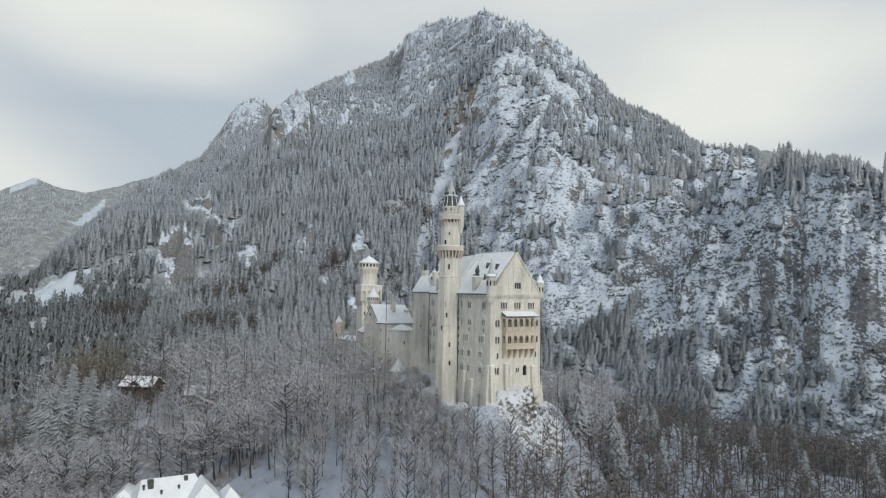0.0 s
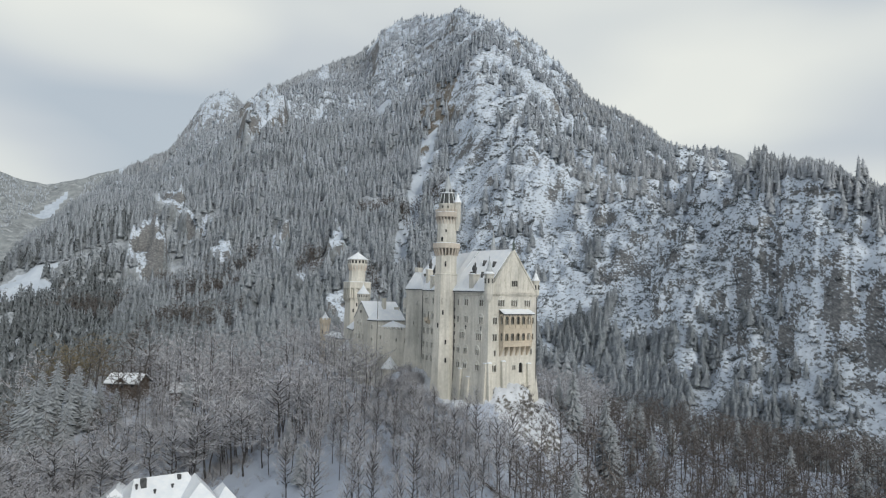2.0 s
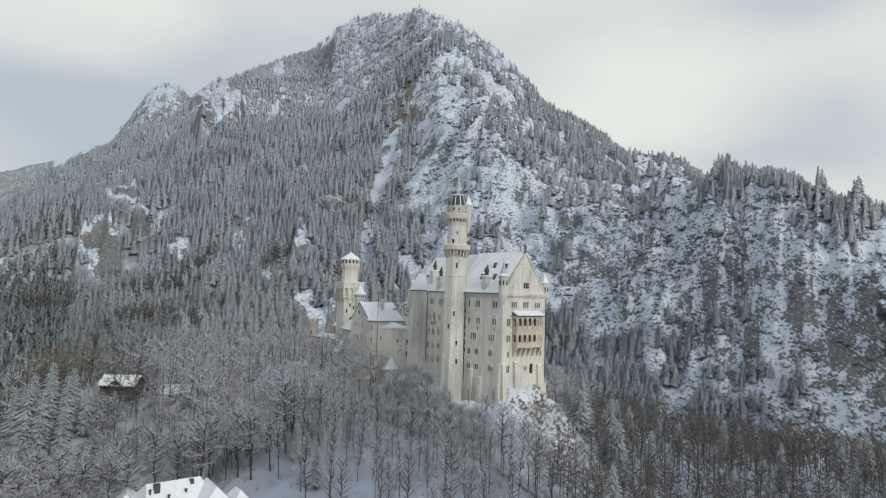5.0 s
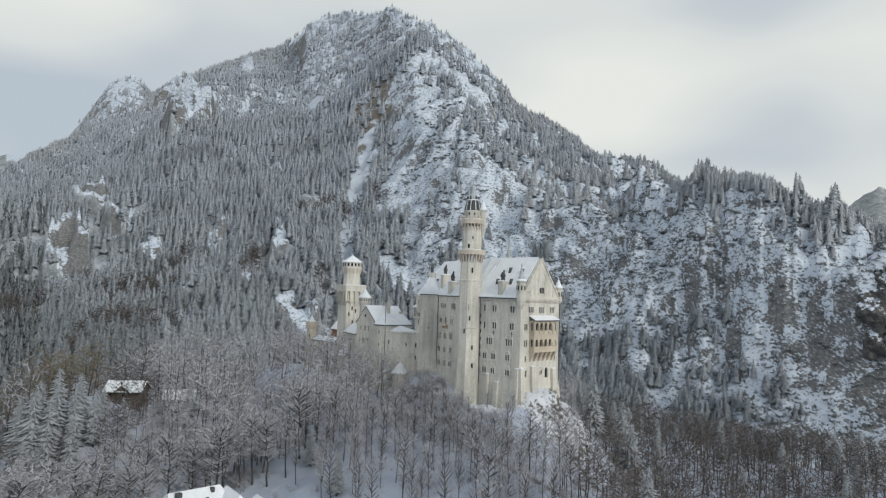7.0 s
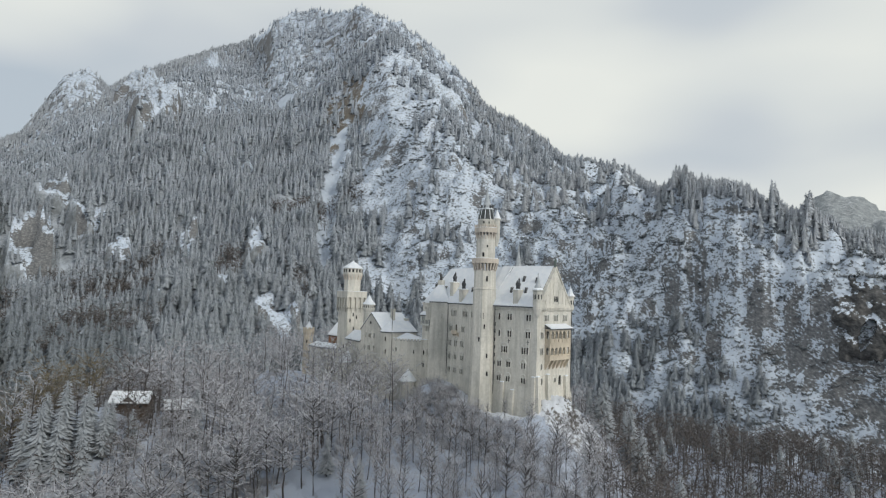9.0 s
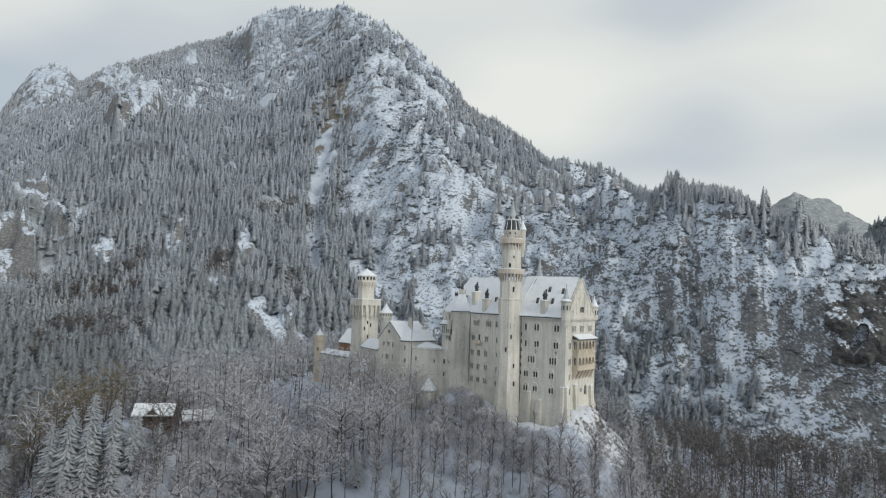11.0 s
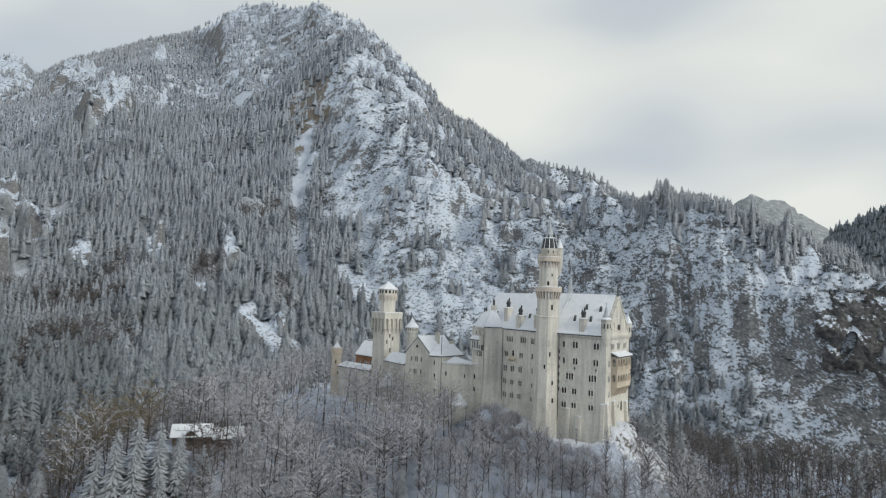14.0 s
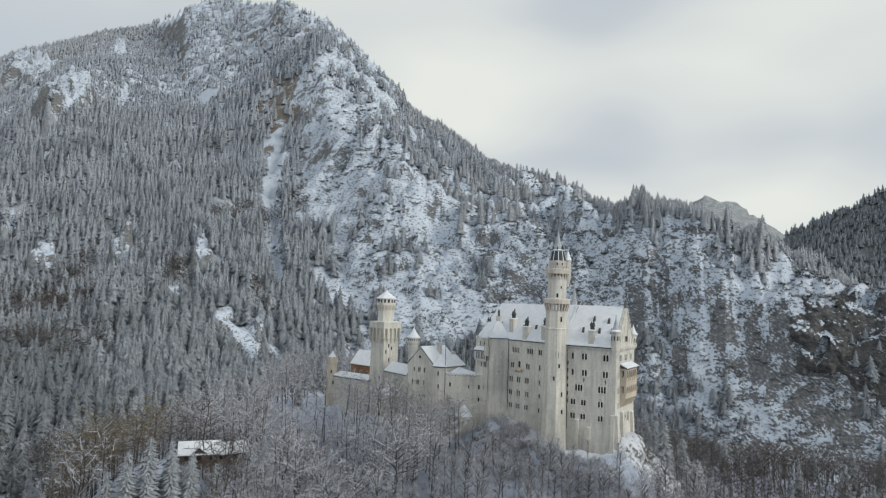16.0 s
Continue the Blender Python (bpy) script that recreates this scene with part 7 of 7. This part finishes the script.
# ---- houses below the castle, and the road ----
def gable_house(name, label, m, size, wall_h, ridge_h, mat, over=0.8, hip=0.0):
    """A house of length along x and depth along y, with a snow-covered pitched roof."""
    h = thing(name, label, "house", m)
    lx, ly = size[0] / 2, size[1] / 2
    part("wall", prism(bmesh.new(), [(-lx, -ly), (lx, -ly), (lx, ly), (-lx, ly)], -4, wall_h), mat, h)
    for sx in (-1, 1) if not hip else ():
        bm = bmesh.new()
        a = [bm.verts.new(p) for p in ((sx * lx, -ly, wall_h), (sx * lx, ly, wall_h), (sx * lx, 0, ridge_h - 0.25))]
        b = [bm.verts.new((v.co.x - sx * 0.4, v.co.y, v.co.z)) for v in a]
        bm.faces.new(a), bm.faces.new(b[::-1])
        for i in range(3):
            bm.faces.new((a[i], b[i], b[(i + 1) % 3], a[(i + 1) % 3]))
        bmesh.ops.recalc_face_normals(bm, faces=bm.faces)
        part("gable", bm, mat, h)
    drop = (ridge_h - wall_h) / ly * over
    for sy in (-1, 1):
        pts = [(-lx - over, sy * (ly + over), wall_h - drop), (lx + over, sy * (ly + over), wall_h - drop), (lx + over - hip, 0, ridge_h), (-lx - over + hip, 0, ridge_h)]
        snow_roof(h, [pts], 0.25, 0.35)
        if hip:
            snow_roof(h, [[(sy * (lx + over), -(ly + over), wall_h - drop), (sy * (lx + over), ly + over, wall_h - drop), (sy * (lx + over - hip), 0, ridge_h)][::sy]], 0.25, 0.35)
    for k in range(max(2, int(size[0] / 3))):
        x = -lx + size[0] * (k + 0.5) / max(2, int(size[0] / 3))
        w = part("window", box(bmesh.new(), x - 0.55, -ly - 0.05, wall_h - 2.1, x + 0.55, -ly + 0.1, wall_h - 0.7), GLASS, h)
        part("frame", box(bmesh.new(), x - 0.7, -ly - 0.08, wall_h - 2.25, x + 0.7, -ly - 0.055, wall_h - 2.1), WOOD, w)
    return h


hz = -10.6
gable_house("guest_house", "large plastered guest house under deep roof snow", pose(-83.2, 48.0, hz - 8.0, 0, 0, -1), (19.5, 15.0), 2.2, 8.0, PLASTER, hip=3.0)
cr = thing("cross_wing", "projecting house wing with a snow-covered gable roof", "house", pose(-74.6, 42.5, hz - 8.0, 0, 0, 82))
for sy in (-1, 1):
    snow_roof(cr, [[(-8.8, sy * 4.4, 3.0), (5.0, sy * 4.4, 3.0), (5.0, 0, 7.6), (-6.0, 0, 7.6)]], 0.25, 0.35)
snow_roof(cr, [[(-8.8, -4.4, 3.0), (-6.0, 0, 7.6), (-8.8, 4.4, 3.0)]], 0.25, 0.35)
part("wall", prism(bmesh.new(), [(-8, -3.8), (4.5, -3.8), (4.5, 3.8), (-8, 3.8)], -4, 3.2), PLASTER, cr)
back = gable_house("rear_house", "smaller plastered house behind with a snowy roof", pose(-93.5, 55.5, hz - 10.0, 0, 0, 72), (13.0, 9.0), 3.2, 7.0, PLASTER, hip=3.4)
side = gable_house("side_house", "small plastered house with a steep snowy roof", pose(-67.6, 39.6, hz - 9.6, 0, 0, 84), (9.0, 6.5), 3.0, 6.8, PLASTER, hip=3.2)
for x, y, zt, w in ((-88.6, 46.0, hz + 0.6, 0.75), (-78.6, 46.6, hz + 0.3, 0.5)):
    c = tagged(part("chimney", box(bmesh.new(), x - w, y - w, hz - 4, x + w, y + w, zt), IRON), "dark metal-clad chimney on the guest house roof", "chimney")
for x, y, dz in ((-86.0, 43.6, -4.0), (-90.5, 45.4, -2.4), (-81.0, 44.4, -3.4)):
    v = tagged(part("roof_vent", lathe(bmesh.new(), x, y, [(0.3, hz + dz), (0.3, hz + dz + 1.4), (0.45, hz + dz + 1.5), (0.45, hz + dz + 1.8), (0, hz + dz + 2.0)], 8), IRON), "small dark roof vent standing in the snow", "vent")

hut_z = height_at(-80.5, 110.5) - 0.4
hut = gable_house("hillside_chalet", "brown timber chalet with a snow-laden roof in the wood", pose(-80.2, 110, hut_z + 1.4, 0, 0, -38), (11.5, 9.5), 3.0, 5.6, WOOD)
part("dormer_gable", prism(bmesh.new(), [(-2.4, -5.3), (2.2, -5.3), (2.2, -1.5), (-2.4, -1.5)], 2.4, 4.7, [(-0.2, -5.3), (0.0, -5.3), (0.0, -1.5), (-0.2, -1.5)]), WOOD, hut, "brown boarded dormer gable")
for sx in (-1, 1):
    snow_roof(hut, [[(-0.1 + sx * 3.0, -5.9, 2.3), (-0.1 + sx * 3.0, -1.3, 2.3), (-0.1, -1.3, 4.95), (-0.1, -5.9, 4.95)][::sx]], 0.2, 0.3)
shed_z = height_at(-54, 127)
gable_house("woodland_cabin", "small timber cabin with a snow-covered roof", pose(-54, 127, max(shed_z - 1.8, -0.4), 0, 0, -22), (11, 8), 2.8, 5.4, WOOD)

# the road below the wood: a cleared strip with a timber rail beside it
bm = bmesh.new()
prev = None
for k in range(40):
    x = -150 + k * 1.5
    y = 84 - 0.13 * (x + 115) + 0.004 * (x + 115) ** 2
    za = max(height_at(x, y - 2.2), height_at(x, y + 2.2), height_at(x, y)) + 0.12
    cur = [bm.verts.new((x, y - 2.2, za)), bm.verts.new((x, y + 2.2, za)), bm.verts.new((x, y - 3.0, za - 1.2)), bm.verts.new((x, y + 3.0, za - 1.2))]
    if prev:
        bm.faces.new((prev[0], cur[0], cur[1], prev[1]))
        bm.faces.new((prev[2], cur[2], cur[0], prev[0]))
        bm.faces.new((prev[1], cur[1], cur[3], prev[3]))
    prev = cur
road = tagged(part("road", bm, ASPHALT), "narrow cleared asphalt road through the snow", "road", kind="structure")
rail = thing("road_railing", "dark timber railing along the snowy road", "railing")
for k in range(15):
    x = -148 + k * 4.0
    y = 84 - 0.13 * (x + 115) + 0.004 * (x + 115) ** 2 - 3.2
    z = height_at(x, y)
    part("post", box(bmesh.new(), x - 0.12, y - 0.12, z - 0.6, x + 0.12, y + 0.12, z + 1.2), WOOD, rail)
    if k < 14:
        x2 = x + 4.0
        y2 = 84 - 0.13 * (x2 + 115) + 0.004 * (x2 + 115) ** 2 - 3.2
        z2 = height_at(x2, y2)
        for dz in (0.55, 1.05):
            bm = bmesh.new()
            slab(bm, [(x, y - 0.06, z + dz + 0.1), (x2, y2 - 0.06, z2 + dz + 0.1), (x2, y2 + 0.06, z2 + dz + 0.1), (x, y + 0.06, z + dz + 0.1)], 0.18)
            part("rail", bm, WOOD, rail)


def along(points, step=1.5):
    """Even steps along a line of corners, with the sideways direction at each."""
    out = []
    for (ax, ay), (bx_, by_) in zip(points, points[1:]):
        size = math.hypot(bx_ - ax, by_ - ay)
        for k in range(int(size / step)):
            t = k * step / size
            out.append((ax + (bx_ - ax) * t, ay + (by_ - ay) * t, -(by_ - ay) / size, (bx_ - ax) / size))
    return out


# the footpath that slants across the slope below the palace
way = [(x, y) for x, y, _ in WAY]
fence = thing("path_railing", "dark timber railing along the snowy footpath", "railing")
for k, (x, y, nx, ny) in enumerate(along(way, 3.0)):
    z = height_at(x + nx, y + ny)
    part("post", box(bmesh.new(), x + nx - 0.07, y + ny - 0.07, z - 0.4, x + nx + 0.07, y + ny + 0.07, z + 1.0), WOOD, fence)

stops = along(way, 3.0)
for (x, y, nx, ny), (x2, y2, mx, my) in zip(stops, stops[1:]):
    z, z2 = height_at(x + nx, y + ny), height_at(x2 + mx, y2 + my)
    for dz in (0.5, 0.95):
        part("rail", slab(bmesh.new(), [(x + nx - 0.06, y + ny, z + dz), (x2 + mx - 0.06, y2 + my, z2 + dz), (x2 + mx + 0.06, y2 + my, z2 + dz), (x + nx + 0.06, y + ny, z + dz)], 0.16), WOOD, fence)

# brushwood along the path and on the open slope
bush = []
for x, y, nx, ny in along(way, 1.1):
    for k in range(4):
        bush.append((x + nx * rng.uniform(0.8, 3.4), y + ny * rng.uniform(0.8, 3.4)))
bush = np.array(bush)
size = rng.uniform(0.5, 1.3, len(bush))
co, tri, no = spread(SHRUB, bush[:, 0], bush[:, 1], height(bush[:, 0], bush[:, 1]) - 0.1, size, size * 1.2)
joined("path_brush", co, tri, TWIG_BROWN, "dry brown brushwood along the footpath", "shrubs")
